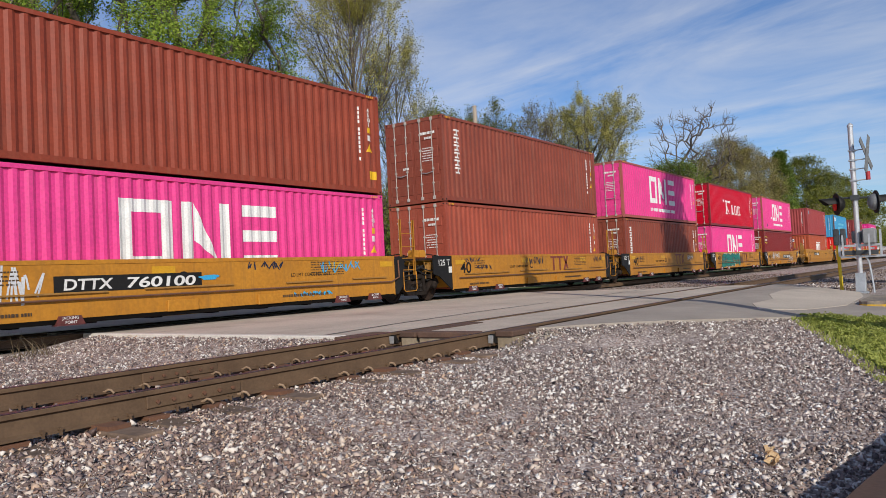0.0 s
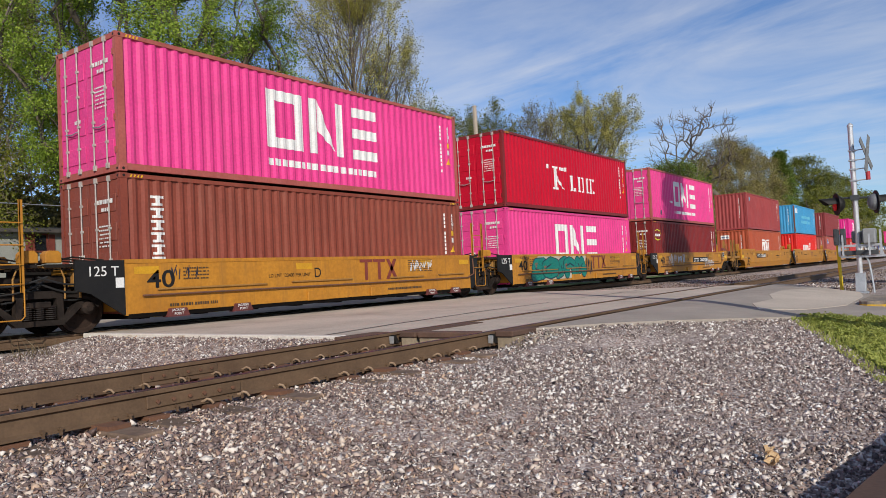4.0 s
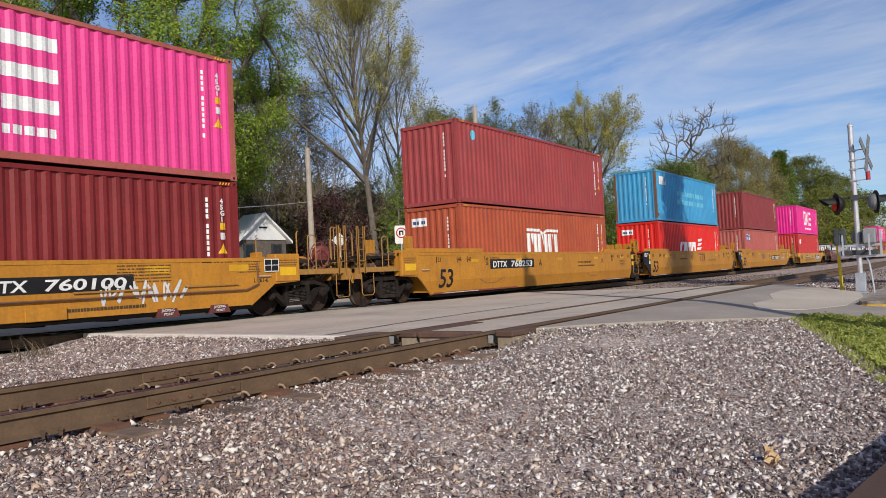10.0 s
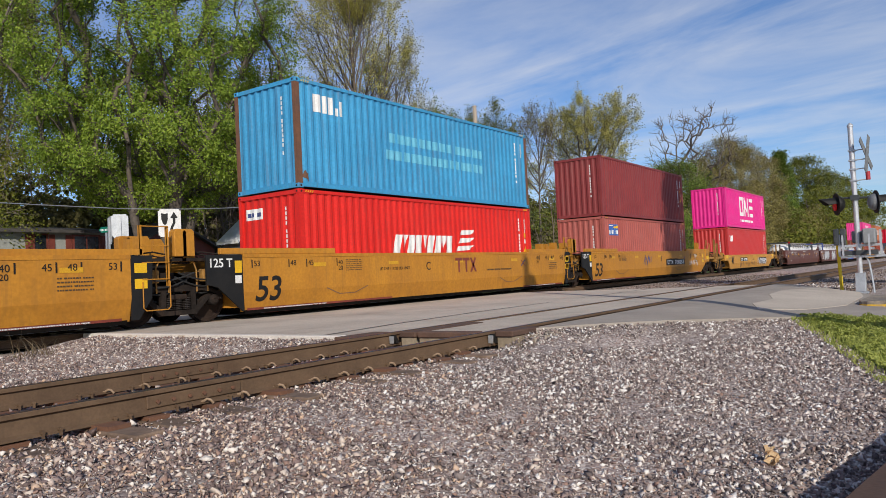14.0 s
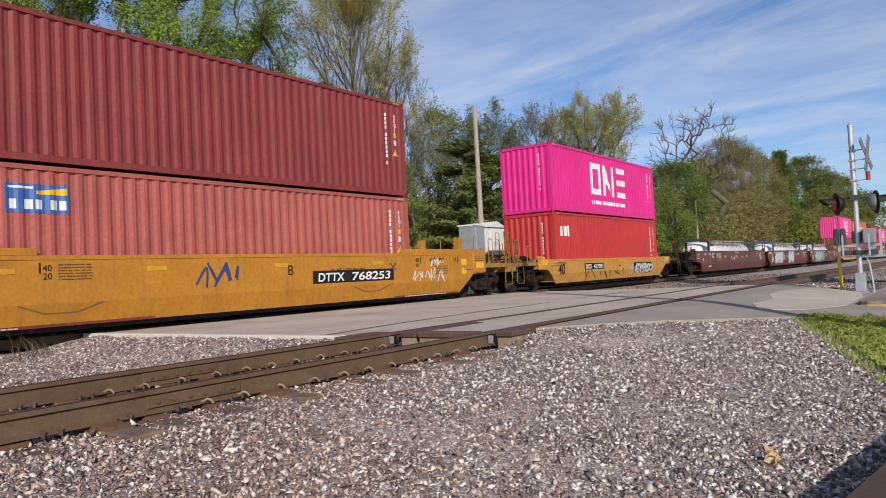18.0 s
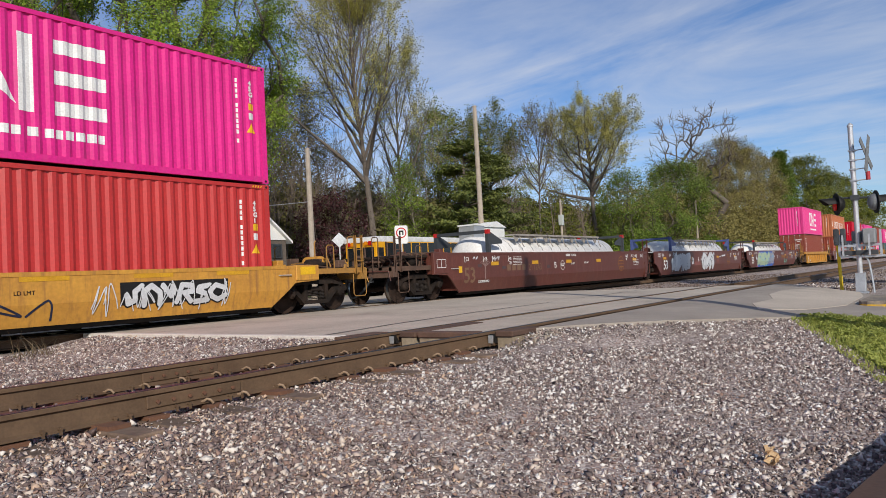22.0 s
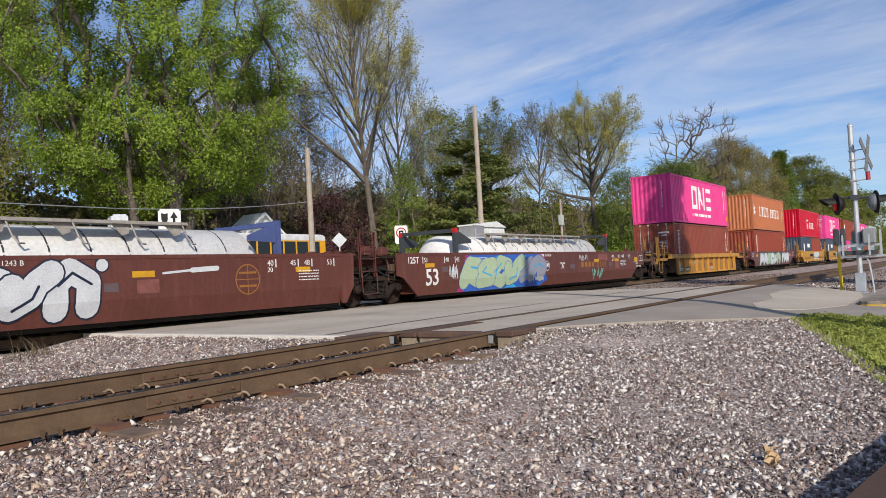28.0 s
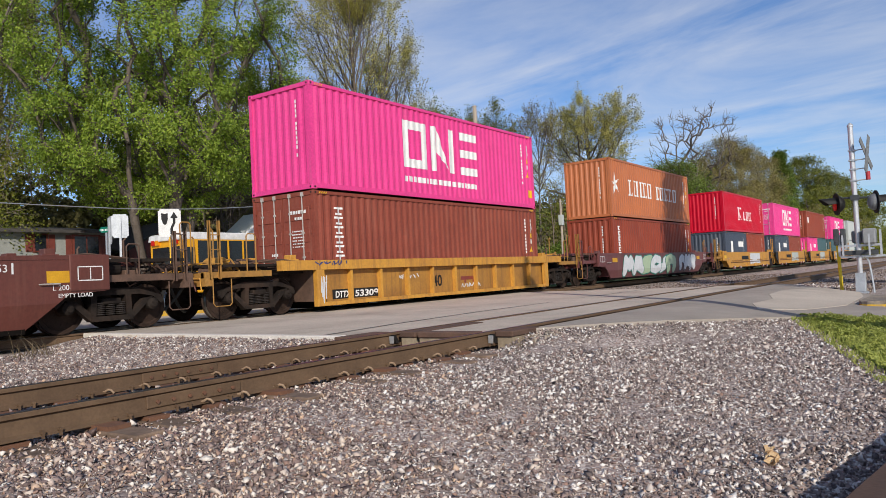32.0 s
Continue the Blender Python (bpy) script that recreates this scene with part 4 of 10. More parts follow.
def wave(u):
    """Depth of the wall's corrugation at u along it: 0 is the outer face."""
    k = (u / PITCH_C) % 1.0
    if k < 0.26:
        return 0.0
    if k < 0.50:
        return DEPTH_C * (k - 0.26) / 0.24
    if k < 0.76:
        return DEPTH_C
    return DEPTH_C * (1.0 - k) / 0.24


def breaks(u0, u1):
    vals = [u0, u1]
    i0 = int(u0 / PITCH_C) - 1
    for i in range(i0, int(u1 / PITCH_C) + 2):
        for f in (0.0, 0.26, 0.50, 0.76):
            u = (i + f) * PITCH_C
            if u0 + 1e-4 < u < u1 - 1e-4:
                vals.append(u)
    return sorted(vals)


WALLS = {}


def wall_mesh(u0, u1, z0, z1):
    """A corrugated sheet along x, its outer face at y=0 and its back 50 mm behind."""
    key = (round(u0, 3), round(u1, 3), round(z0, 3), round(z1, 3))
    if key not in WALLS:
        bm = bmesh.new()
        us = breaks(u0, u1)
        a = [(bm.verts.new((u, wave(u), z0)), bm.verts.new((u, wave(u), z1))) for u in us]
        for p, q in zip(a, a[1:]):
            bm.faces.new((p[0], q[0], q[1], p[1]))
        b = [bm.verts.new(c) for c in ((u0, 0.055, z0), (u1, 0.055, z0), (u1, 0.055, z1), (u0, 0.055, z1))]
        bm.faces.new(b[::-1])
        me = bpy.data.meshes.new("corrugated_sheet")
        bm.to_mesh(me); bm.free()
        WALLS[key] = me
    return WALLS[key].copy()


def clip_poly(pts, u, keep_above):
    res = []
    for i, (x, z) in enumerate(pts):
        px, pz = pts[i - 1]
        ins, pin = (x >= u) == keep_above or x == u, (px >= u) == keep_above or px == u
        if ins != pin and abs(x - px) > 1e-9:
            k = (u - px) / (x - px)
            res.append((u, pz + k * (z - pz)))
        if ins:
            res.append((x, z))
    return res


def wall_paint(bm, polys, off=0.004, flat_face=False):
    """Lays convex outlines of (along, up) on a corrugated wall, bent into its waves."""
    for pts in polys:
        xs = [p[0] for p in pts]
        us = [min(xs), max(xs)] if flat_face else breaks(min(xs), max(xs))
        for a, b in zip(us, us[1:]):
            c = clip_poly(clip_poly(pts, a, True), b, False)
            if len(c) < 3 or b - a < 1e-4:
                continue
            slope = 0.0 if flat_face else (wave(b - 1e-6) - wave(a + 1e-6)) / (b - a)
            base = 0.0 if flat_face else wave(a + 1e-6)
            try:
                bm.faces.new([bm.verts.new((x, base + slope * (x - a) - off, z)) for x, z in c])
            except ValueError:
                pass
    bmesh.ops.remove_doubles(bm, verts=bm.verts[:], dist=1e-4)
    bmesh.ops.recalc_face_normals(bm, faces=bm.faces[:])
    for f in bm.faces:
        if f.normal.y > 0:
            f.normal_flip()
    return bm


def rect(x0, z0, x1, z1):
    return [(x0, z0), (x1, z0), (x1, z1), (x0, z1)]


def bars(x0, z0, x1, z1, seed, rows=1, gap=0.25, wmin=0.35, wmax=0.9):
    """Rows of short blocks that stand for small writing."""
    rng = random.Random(seed)
    res, h = [], (z1 - z0) / rows
    gap = 0.62 if rows >= 3 else gap
    for r in range(rows):
        x = x0
        while x < x1:
            w = h * (wmin + (wmax - wmin) * rng.random())
            res.append(rect(x, z0 + r * h, min(x1, x + w), z0 + r * h + h * (1 - gap)))
            x += w + h * 0.18 + (h * 0.4 if rng.random() < 0.15 else 0)
    return res


def code_column(x, z1, h=0.128, w=0.056, groups=(4, 6, 1)):
    """A column of small blocks, as the code at a container's end."""
    res, z = [], z1
    for gsize in groups:
        for _ in range(gsize):
            res.append(rect(x, z - h * 0.74, x + w, z))
            z -= h
        z -= h * 0.7
    return res


def logo_blocks(x, z, h):
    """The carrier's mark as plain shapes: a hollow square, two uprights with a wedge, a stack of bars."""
    t, w = h * 0.185, h * 0.845
    res = [rect(x, z, x + t, z + h), rect(x + w - t, z, x + w, z + h), rect(x + t, z, x + w - t, z + t), rect(x + t, z + h - t, x + w - t, z + h)]
    x, w = x + h * 1.005, h * 0.945
    a, b, k = x + t, x + w * 0.9 - t, 0.02 * h
    res += [rect(x, z, a, z + h), rect(b, z, b + t, z + h), [(a + k, z + h), (a + k, z + h * 0.42), (b - k, z + h * 0.08)]]
    x, w = x + h * 1.115, h * 0.70
    res += [rect(x, z, x + w, z + t), rect(x, z + h * 0.5 - t / 2, x + w, z + h * 0.5 + t / 2), rect(x, z + h - t, x + w, z + h)]
    return res


def serif_blocks(x, z, h, shapes, gap=0.14):
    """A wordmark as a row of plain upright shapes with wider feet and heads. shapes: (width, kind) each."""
    res = []
    for w, kind in shapes:
        w *= h
        t = min(0.27 * h, w * 0.5)
        e = 0.09 * h
        stems = {"pair": (0.10 * w, 0.88 * w - 0.55 * t)}.get(kind, (0.12 * w,)) if kind != "post" else (w / 2 - t / 2,)
        for k, q in enumerate(stems):
            tt = t * (0.55 if kind == "pair" else 1)
            res += [rect(x + q, z + e, x + q + tt, z + h - e), rect(x + q - 0.09 * h, z, x + q + tt + 0.09 * h, z + e), rect(x + q - 0.09 * h, z + h - e, x + q + tt + 0.09 * h, z + h)]
        r = x + stems[0] + t
        if kind == "fork":
            res += [[(r + 0.02, z + h * 0.62), (r + 0.02, z + h * 0.34), (x + w * 0.98, z)], rect(x + w * 0.60, z + h * 0.86, x + w * 0.98, z + h)]
        elif kind == "foot":
            res.append(rect(r + 0.13 * h, z, x + w, z + h * 0.22))
        elif kind == "comb":
            res += [rect(r + 0.13 * h, z, x + w, z + h * 0.18), rect(r + 0.13 * h, z + h * 0.82, x + w, z + h)]
        x += w + gap * h
    return res


SERIF_MARK = serif_blocks(4.02, 0.92, 0.98, ((1.12, "fork"),), 0.2) + serif_blocks(5.70, 0.95, 0.68, ((0.86, "foot"), (0.50, "post"), (1.05, "pair"), (0.84, "comb")), 0.17)


def stacked_word(x, z1, h, n, w):
    """A wordmark set downwards: blocks one under another with notches."""
    res, z = [], z1
    for i in range(n):
        res += [rect(x, z - h * 0.22, x + w, z), rect(x + w * 0.36, z - h * 0.62, x + w * 0.64, z - h * 0.22), rect(x + w * 0.1, z - h * 0.84, x + w * 0.9, z - h * 0.62)]
        z -= h * 1.02
    return res


def arch_mark(x, z, h, n, w=None, arch=True, slant=0.0):
    """Pairs of heavy uprights with a wedge between them, under a notched bar."""
    w = w or h * 0.95
    res = []
    if arch:
        m, e = x + n * w * 0.5, n * w
        res += [rect(x, z + h * 1.09, m - e * 0.10, z + h * 1.21), rect(m + e * 0.10, z + h * 1.09, x + e, z + h * 1.21),
                [(m - e * 0.10 + 0.002, z + h * 1.21), (m - e * 0.10 + 0.002, z + h * 1.09), (m - 0.002, z + h * 0.90), (m - 0.002, z + h * 1.04)],
                [(m + 0.002, z + h * 1.04), (m + 0.002, z + h * 0.90), (m + e * 0.10 - 0.002, z + h * 1.09), (m + e * 0.10 - 0.002, z + h * 1.21)]]
    t = w * 0.31
    for i in range(n):
        a, b = x + i * w, x + i * w + w * 0.94
        res += [rect(a, z, a + t, z + h), rect(b - t, z, b, z + h)]
        res.append([(a + t + 0.04, z + h), ((a + b) / 2, z + h * 0.45), (b - t - 0.04, z + h)])
    return [[(px + slant * (pz - z), pz) for px, pz in p] for p in res]


def build_container(label, paint, length=LONG, doors_ahead=False, frame_paint=None, marks=(), tall=TALL, post_paint=None, end_label=False):
    """One steel box: origin at its lower corner towards the camera at the end that leads; the near wall faces -y.
    doors_ahead: the doors are at the leading end."""
    c = empty("shipping_container", Matrix(), label, "shipping container", "containers on the train")
    fp = frame_paint or paint
    L, H, W = length, tall, WIDE
    z0, z1 = 0.17, H - 0.10
    for side in (0, 1):
        w = link_mesh("side_wall", wall_mesh(0.16, L - 0.16, z0, z1), paint, c)
        if side:
            w.matrix_basis = pose(L, W, 0, 0, 0, 180)
        w.location.y += (0.02 if not side else -0.02)
        for zz0, zz1, nm in ((0.0, 0.17, "bottom_rail"), (H - 0.10, H - 0.012, "top_rail")):
            bm = bmesh.new()
            y0 = (0.004 if zz0 else 0.012) if not side else W - 0.10
            box(bm, 0.17, L - 0.17, y0, y0 + (0.096 if zz0 else 0.088), zz0 + (0.035 if zz0 == 0 else 0), zz1)
            part(nm, bm, fp, c)
    # roof with shallow cross corrugations
    bm = bmesh.new()
    us = breaks(0.1, L - 0.1)
    a = [(bm.verts.new((u, 0.09, H - 0.020 - 0.5 * wave(u))), bm.verts.new((u, W - 0.09, H - 0.020 - 0.5 * wave(u)))) for u in us]
    for p, q in zip(a, a[1:]):
        bm.faces.new((p[0], q[0], q[1], p[1]))
    part("roof", bm, paint, c)
    bm = bmesh.new()
    box(bm, 0.1, L - 0.1, 0.08, W - 0.08, 0.10, 0.16)
    part("container_floor", bm, "wood", c)
    # posts and castings
    for x in (0, L):
        for y in (0, W):
            sx, sy = (1 if x == 0 else -1), (1 if y == 0 else -1)
            bm = bmesh.new()
            xa, xb = sorted((x + sx * 0.008, x + sx * 0.165))
            ya, yb = sorted((y + sy * 0.008, y + sy * 0.12))
            box(bm, xa, xb, ya, yb, 0.118, H - 0.118)
            part("corner_post", bm, post_paint or fp, c)
            for zz in (0.0, H - 0.118):
                bm = bmesh.new()
                xa, xb = sorted((x, x + sx * 0.178))
                ya, yb = sorted((y, y + sy * 0.162))
                box(bm, xa, xb, ya, yb, zz, zz + 0.118)
                bevelled(bm, 0.008)
                cc = part("corner_casting", bm, fp, c)
                hole = bmesh.new()
                rod(hole, (x + sx * 0.089, y - sy * 0.002, zz + 0.059), (x + sx * 0.089, y + sy * 0.01, zz + 0.059), 0.032, 8)
                rod(hole, (x - sx * 0.002, y + sy * 0.085, zz + 0.059), (x + sx * 0.01, y + sy * 0.085, zz + 0.059), 0.030, 8)
                part("casting_hole", hole, "blackp", cc)
    for x in (0, L):
        s = 1 if x == 0 else -1
        is_door = (x == 0) == doors_ahead
        for nm, za, zb in (("end_sill", 0.0, 0.15), ("end_header", H - 0.12, H - 0.01)):
            bm = bmesh.new()
            xa, xb = sorted((x + s * 0.01, x + s * 0.10))
            box(bm, xa, xb, 0.162, W - 0.162, za + (0.012 if za == 0 else 0), zb)
            part(nm, bm, fp, c)
        if not is_door:
            e = link_mesh("end_wall", wall_mesh(0.12, W - 0.12, 0.15, H - 0.12), paint, c)
            e.matrix_basis = pose(0.03, W, 0, 0, 0, -90) if x == 0 else pose(L - 0.03, 0, 0, 0, 0, 90)
            bm = bmesh.new()
            wall_paint(bm, code_column(W - 0.62, H - 0.42))
            o = tagged(part("code_column", bm, "white", c), kind="stuff")
            o.matrix_basis = e.matrix_basis.copy()
            if end_label and x == 0:
                for mt, polys, off in (("white", [rect(0.30, 2.22, 0.95, 2.52)], 0.004), ("navy", bars(0.36, 2.30, 0.90, 2.45, 12, wmin=0.6, wmax=0.9), 0.006)):
                    bm = bmesh.new()
                    wall_paint(bm, polys, off)
                    tagged(part("end_label", bm, mt, c), kind="stuff").matrix_basis = e.matrix_basis.copy()
        else:
            for d in (0, 1):
                ya, yb = (0.13, W / 2 - 0.01) if d == 0 else (W / 2 + 0.01, W - 0.13)
                bm = bmesh.new()
                xa, xb = sorted((x + s * 0.028, x + s * 0.075))
                box(bm, xa, xb, ya, yb, 0.155, H - 0.125)
                door = part("door", bm, paint, c)
                for k in range(4):
                    rib = bmesh.new()
                    xo, xi = x + s * 0.012, x + s * 0.03
                    za = 0.32 + k * 0.60
                    box(rib, min(xo, xi), max(xo, xi), ya + 0.07, yb - 0.07, za, za + 0.36)
                    bevelled(rib, 0.008)
                    part("door_panel", rib, paint, door)
                for k in (0.27, 0.73):
                    yy = ya + (yb - ya) * k
                    b = bmesh.new()
                    rod(b, (x - s * 0.012, yy, 0.10), (x - s * 0.012, yy, H - 0.09), 0.016, 6)
                    for zz in (0.10, H - 0.14):
                        box(b, min(x - s * 0.028, x + s * 0.02), max(x - s * 0.028, x + s * 0.02), yy - 0.045, yy + 0.045, zz, zz + 0.11)
                    for zz in (0.62, 1.10, 1.75, 2.3):
                        box(b, min(x - s * 0.028, x + s * 0.02), max(x - s * 0.028, x + s * 0.02), yy - 0.04, yy + 0.04, zz, zz + 0.05)
                    part("lock_rod", b, "rodwhite", door, "pale steel locking rod")
                    hnd = bmesh.new()
                    rod(hnd, (x - s * 0.035, yy, 1.02), (x - s * 0.035, yy + (0.30 if k < 0.5 else -0.30), 0.98), 0.014, 5)
                    part("door_handle", hnd, "galv", door)
                for k in range(4):
                    hz = bmesh.new()
                    yo = ya - 0.01 if d == 0 else yb + 0.01
                    zz = 0.38 + 0.68 * k
                    box(hz, min(x - s * 0.005, x + s * 0.03), max(x - s * 0.005, x + s * 0.03), yo - 0.03, yo + 0.03, zz, zz + 0.13)
                    part("hinge", hz, fp, door)
            bm = bmesh.new()
            polys = bars(0.30, 2.30, 0.95, 2.42, 5) + bars(0.45, 2.14, 0.75, 2.24, 6) + bars(0.40, 1.40, 0.86, 1.90, 7, rows=6) + bars(1.45, 1.2, 1.7, 1.3, 9)
            wall_paint(bm, polys, flat_face=True)
            o = tagged(part("door_notice", bm, "white", c), kind="stuff")
            o.matrix_basis = pose(0.004, W, 0, 0, 0, -90) if x == 0 else pose(L - 0.004, 0, 0, 0, 0, 90)
            for v in o.data.vertices:
                v.co.x = W - v.co.x if x == 0 else v.co.x
    # hazard stripes by the top corners
    st = bmesh.new()
    for x0, sgn in ((0.22, 1), (L - 0.52, 1)):
        for k in range(4):
            xx = x0 + k * 0.08
            wall_paint(st, [[(xx, H - 0.085), (xx + 0.035, H - 0.085), (xx + 0.06, H - 0.03), (xx + 0.025, H - 0.03)]], flat_face=True, off=0.0)
    tagged(part("hazard_stripe", st, "yellow", c), kind="stuff")
    # side code near the trailing end
    bm = bmesh.new()
    polys = code_column(L - 0.88, H - 0.40)
    wall_paint(bm, polys)
    o = tagged(part("code_column", bm, "white", c), kind="stuff")
    o.location = (0, 0.02, 0)
    if L > 8:
        for k, ch in enumerate("45G1"):
            words(ch, 0.115, "white", c, L - 0.51, 0.012, H - 0.52 - 0.14 * k, "figure", 0.006)
    for level, (mt, polys) in enumerate(marks):
        small = len(polys) > 16
        for group in ([polys] if small or len(polys[0]) == 3 and len(polys) > 3 else [[p] for p in polys]):
            bm = bmesh.new()
            wall_paint(bm, group)
            o = part("painted_mark", bm, mt, c)
            o.location = (0, 0.02 - 0.0015 * level, 0)
            if small:
                o["kind"] = "stuff"
    return c


TRI = lambda x, z, s: [(x, z), (x + s, z), (x + s / 2, z + s * 0.9)]
TAGS = ("yellow", [TRI(LONG - 0.58, 1.22, 0.26), rect(LONG - 0.52, 1.77, LONG - 0.36, 1.93)])
TAGS_WHITE = ("white", [rect(LONG - 0.52, 1.54, LONG - 0.37, 1.70)])
CARRIER = ("white", logo_blocks(3.93, 0.95, 1.47) + bars(3.95, 0.50, 8.02, 0.73, 11, wmin=0.6, wmax=0.95))
CARRIER_LOW = ("white", logo_blocks(3.95, 0.90, 1.47))


# ---- well cars ----
WHEEL_R = 0.46
WHEELSETS = []
NEAR = -1.42          # outer face of a car's side, from the track's centre line


def make_truck_parts():
    wheel = bmesh.new()
    prof = [(0.10, -0.90), (0.115, -0.84), (0.20, -0.83), (0.36, -0.81), (0.385, -0.835), (0.455, -0.835), (0.46, -0.76), (0.462, -0.735), (0.488, -0.72), (0.488, -0.70), (0.39, -0.70), (0.37, -0.74), (0.20, -0.77), (0.12, -0.70), (0.085, -0.66)]
    lathe(wheel, prof + [(0.08, 0.66)] + [(r, -a) for r, a in prof[::-1]], 28)
    for s in (-1, 1):
        for k in range(4):
            a = k * math.tau / 4
            rod(wheel, (0.26 * math.cos(a), s * 0.835, 0.26 * math.sin(a)), (0.26 * math.cos(a), s * 0.80, 0.26 * math.sin(a)), 0.03, 6)
    wm = bpy.data.meshes.new("wheelset")
    wheel.to_mesh(wm); wheel.free()
    tread = bmesh.new()
    ring = []
    for y in (-0.832, -0.738):
        ring.append([tread.verts.new((0.4635 * math.cos(k * math.tau / 28), y, 0.4635 * math.sin(k * math.tau / 28))) for k in range(28)])
    for k in range(28):
        tread.faces.new((ring[0][k], ring[0][(k + 1) % 28], ring[1][(k + 1) % 28], ring[1][k]))
    tm = bpy.data.meshes.new("tread")
    tread.to_mesh(tm); tread.free()
    sf = bmesh.new()
    y0, y1 = -1.10, -0.94
    prism(sf, [(-0.62, 0.66), (0.62, 0.66), (0.52, 0.80), (-0.52, 0.80)], y0, y1)
    for s in (-1, 1):
        prism(sf, [(s * 0.62, 0.66), (s * 0.52, 0.80), (s * 1.10, 0.62), (s * 1.16, 0.50), (s * 1.10, 0.44), (s * 0.92, 0.60)], y0, y1)
        prism(sf, [(s * 0.72, 0.56), (s * 0.92, 0.60), (s * 0.44, 0.16), (s * 0.30, 0.16), (s * 0.34, 0.24)], y0, y1)
        prism(sf, [(s * 0.30, 0.66), (s * 0.42, 0.66), (s * 0.44, 0.26), (s * 0.33, 0.24)], y0, y1)
        prism(sf, [(s * 0.66, 0.42), (s * 0.72, 0.56), (s * 0.70, 0.40)], y0, y1)
    prism(sf, [(-0.44, 0.15), (0.44, 0.15), (0.42, 0.25), (-0.42, 0.25)], y0 - 0.03, y1 + 0.03)
    sm = bpy.data.meshes.new("side_frame")
    sf.to_mesh(sm); sf.free()
    sg = bmesh.new()
    for x in (-0.22, 0.0, 0.22):
        for k in range(7):
            zz = 0.27 + k * 0.038
            lathe_pts = [(0.095, zz), (0.105, zz + 0.011), (0.095, zz + 0.022)]
            rings = []
            for r, a in lathe_pts:
                rings.append([sg.verts.new((x + r * math.cos(q * math.tau / 8), -1.02 + r * math.sin(q * math.tau / 8), a)) for q in range(8)])
            for A, B in zip(rings, rings[1:]):
                for q in range(8):
                    sg.faces.new((A[q], A[(q + 1) % 8], B[(q + 1) % 8], B[q]))
    gm = bpy.data.meshes.new("spring_nest")
    sg.to_mesh(gm); sg.free()
    bo = bmesh.new()
    box(bo, -0.20, 0.20, -1.12, 1.12, 0.54, 0.66)
    box(bo, -0.16, 0.16, -0.8, 0.8, 0.45, 0.72)
    bevelled(bo, 0.02)
    bm_ = bpy.data.meshes.new("bolster")
    bo.to_mesh(bm_); bo.free()
    be = bmesh.new()
    lathe(be, [(0.02, -1.20), (0.07, -1.195), (0.10, -1.16), (0.125, -1.14), (0.125, -0.92)], 14)
    for k in range(3):
        a = k * math.tau / 3 + 0.4
        rod(be, (0.055 * math.cos(a), -1.215, 0.055 * math.sin(a)), (0.055 * math.cos(a), -1.17, 0.055 * math.sin(a)), 0.018, 6)
    em = bpy.data.meshes.new("bearing")
    be.to_mesh(em); be.free()
    return wm, tm, sm, gm, bm_, em


TRUCK = make_truck_parts()


def add_truck(car, x):
    """A two-axle truck under a car; its wheelsets roll."""
    wm, tm, sm, gm, bm_, em = TRUCK
    tr = link_mesh("truck", bm_, "iron", car)
    tr.location = (x, 0, 0)
    for s in (-0.89, 0.89):
        w = link_mesh("wheelset", wm, "wheel", tr)
        w.location = (s, 0, WHEEL_R)
        WHEELSETS.append((w, s))
        for side in (0, 180):
            t = link_mesh("tread", tm, "tread", tr)
            t.matrix_basis = pose(s, 0, WHEEL_R, 0, 0, side)
        for side in (0, 180):
            b = link_mesh("bearing", em, "iron", tr)
            b.matrix_basis = pose(s, 0, WHEEL_R + 0.04, 0, 0, side)
    for side in (0, 180):
        f = link_mesh("side_frame", sm, "iron", tr)
        f.matrix_basis = pose(0, 0, 0.06, 0, 0, side)
        g = tagged(link_mesh("spring_nest", gm, "spring", tr), kind="stuff")
        g.matrix_basis = pose(0, 0, 0.06, 0, 0, side)
    return tr


def creased(parent, polys):
    """Splits outlines at the height where a leaning side bends."""
    if parent is None or parent.name not in LEANING:
        return polys
    res = []
    for pts in polys:
        for above in (True, False):
            c = [(x, z) for z, x in clip_poly([(z, x) for x, z in pts], 0.62, above)]
            if len(c) > 2 and max(z for x, z in c) - min(z for x, z in c) > 1e-4:
                res.append(c)
    return res


def flat_paint(parent, mt, polys, y=NEAR - 0.006, name="painted_mark"):
    """Paint on a flat side: one part for each large shape, one part of kind stuff for a crowd of small ones."""
    crowd = len(polys) > 6
    mt = "ink" if name == "small_notice" and mt == "blackp" else mt
    made = []
    for group in ([polys] if crowd else [[p] for p in polys]):
        bm = bmesh.new()
        for lay, pts in enumerate(creased(parent, group)):
            bm.faces.new([bm.verts.new((x, y - 0.00004 * lay + side_slope(parent, z), z)) for x, z in pts])
        bmesh.ops.remove_doubles(bm, verts=bm.verts[:], dist=1e-4)
        bmesh.ops.recalc_face_normals(bm, faces=bm.faces[:])
        for f in bm.faces:
            if f.normal.y > 0:
                f.normal_flip()
        made.append(part(name, bm, mt, parent))
        if crowd and name not in ("sprayed_piece", "sprayed_outline", "sprayed_shadow"):
            made[-1]["kind"] = "stuff"
    return made[0]


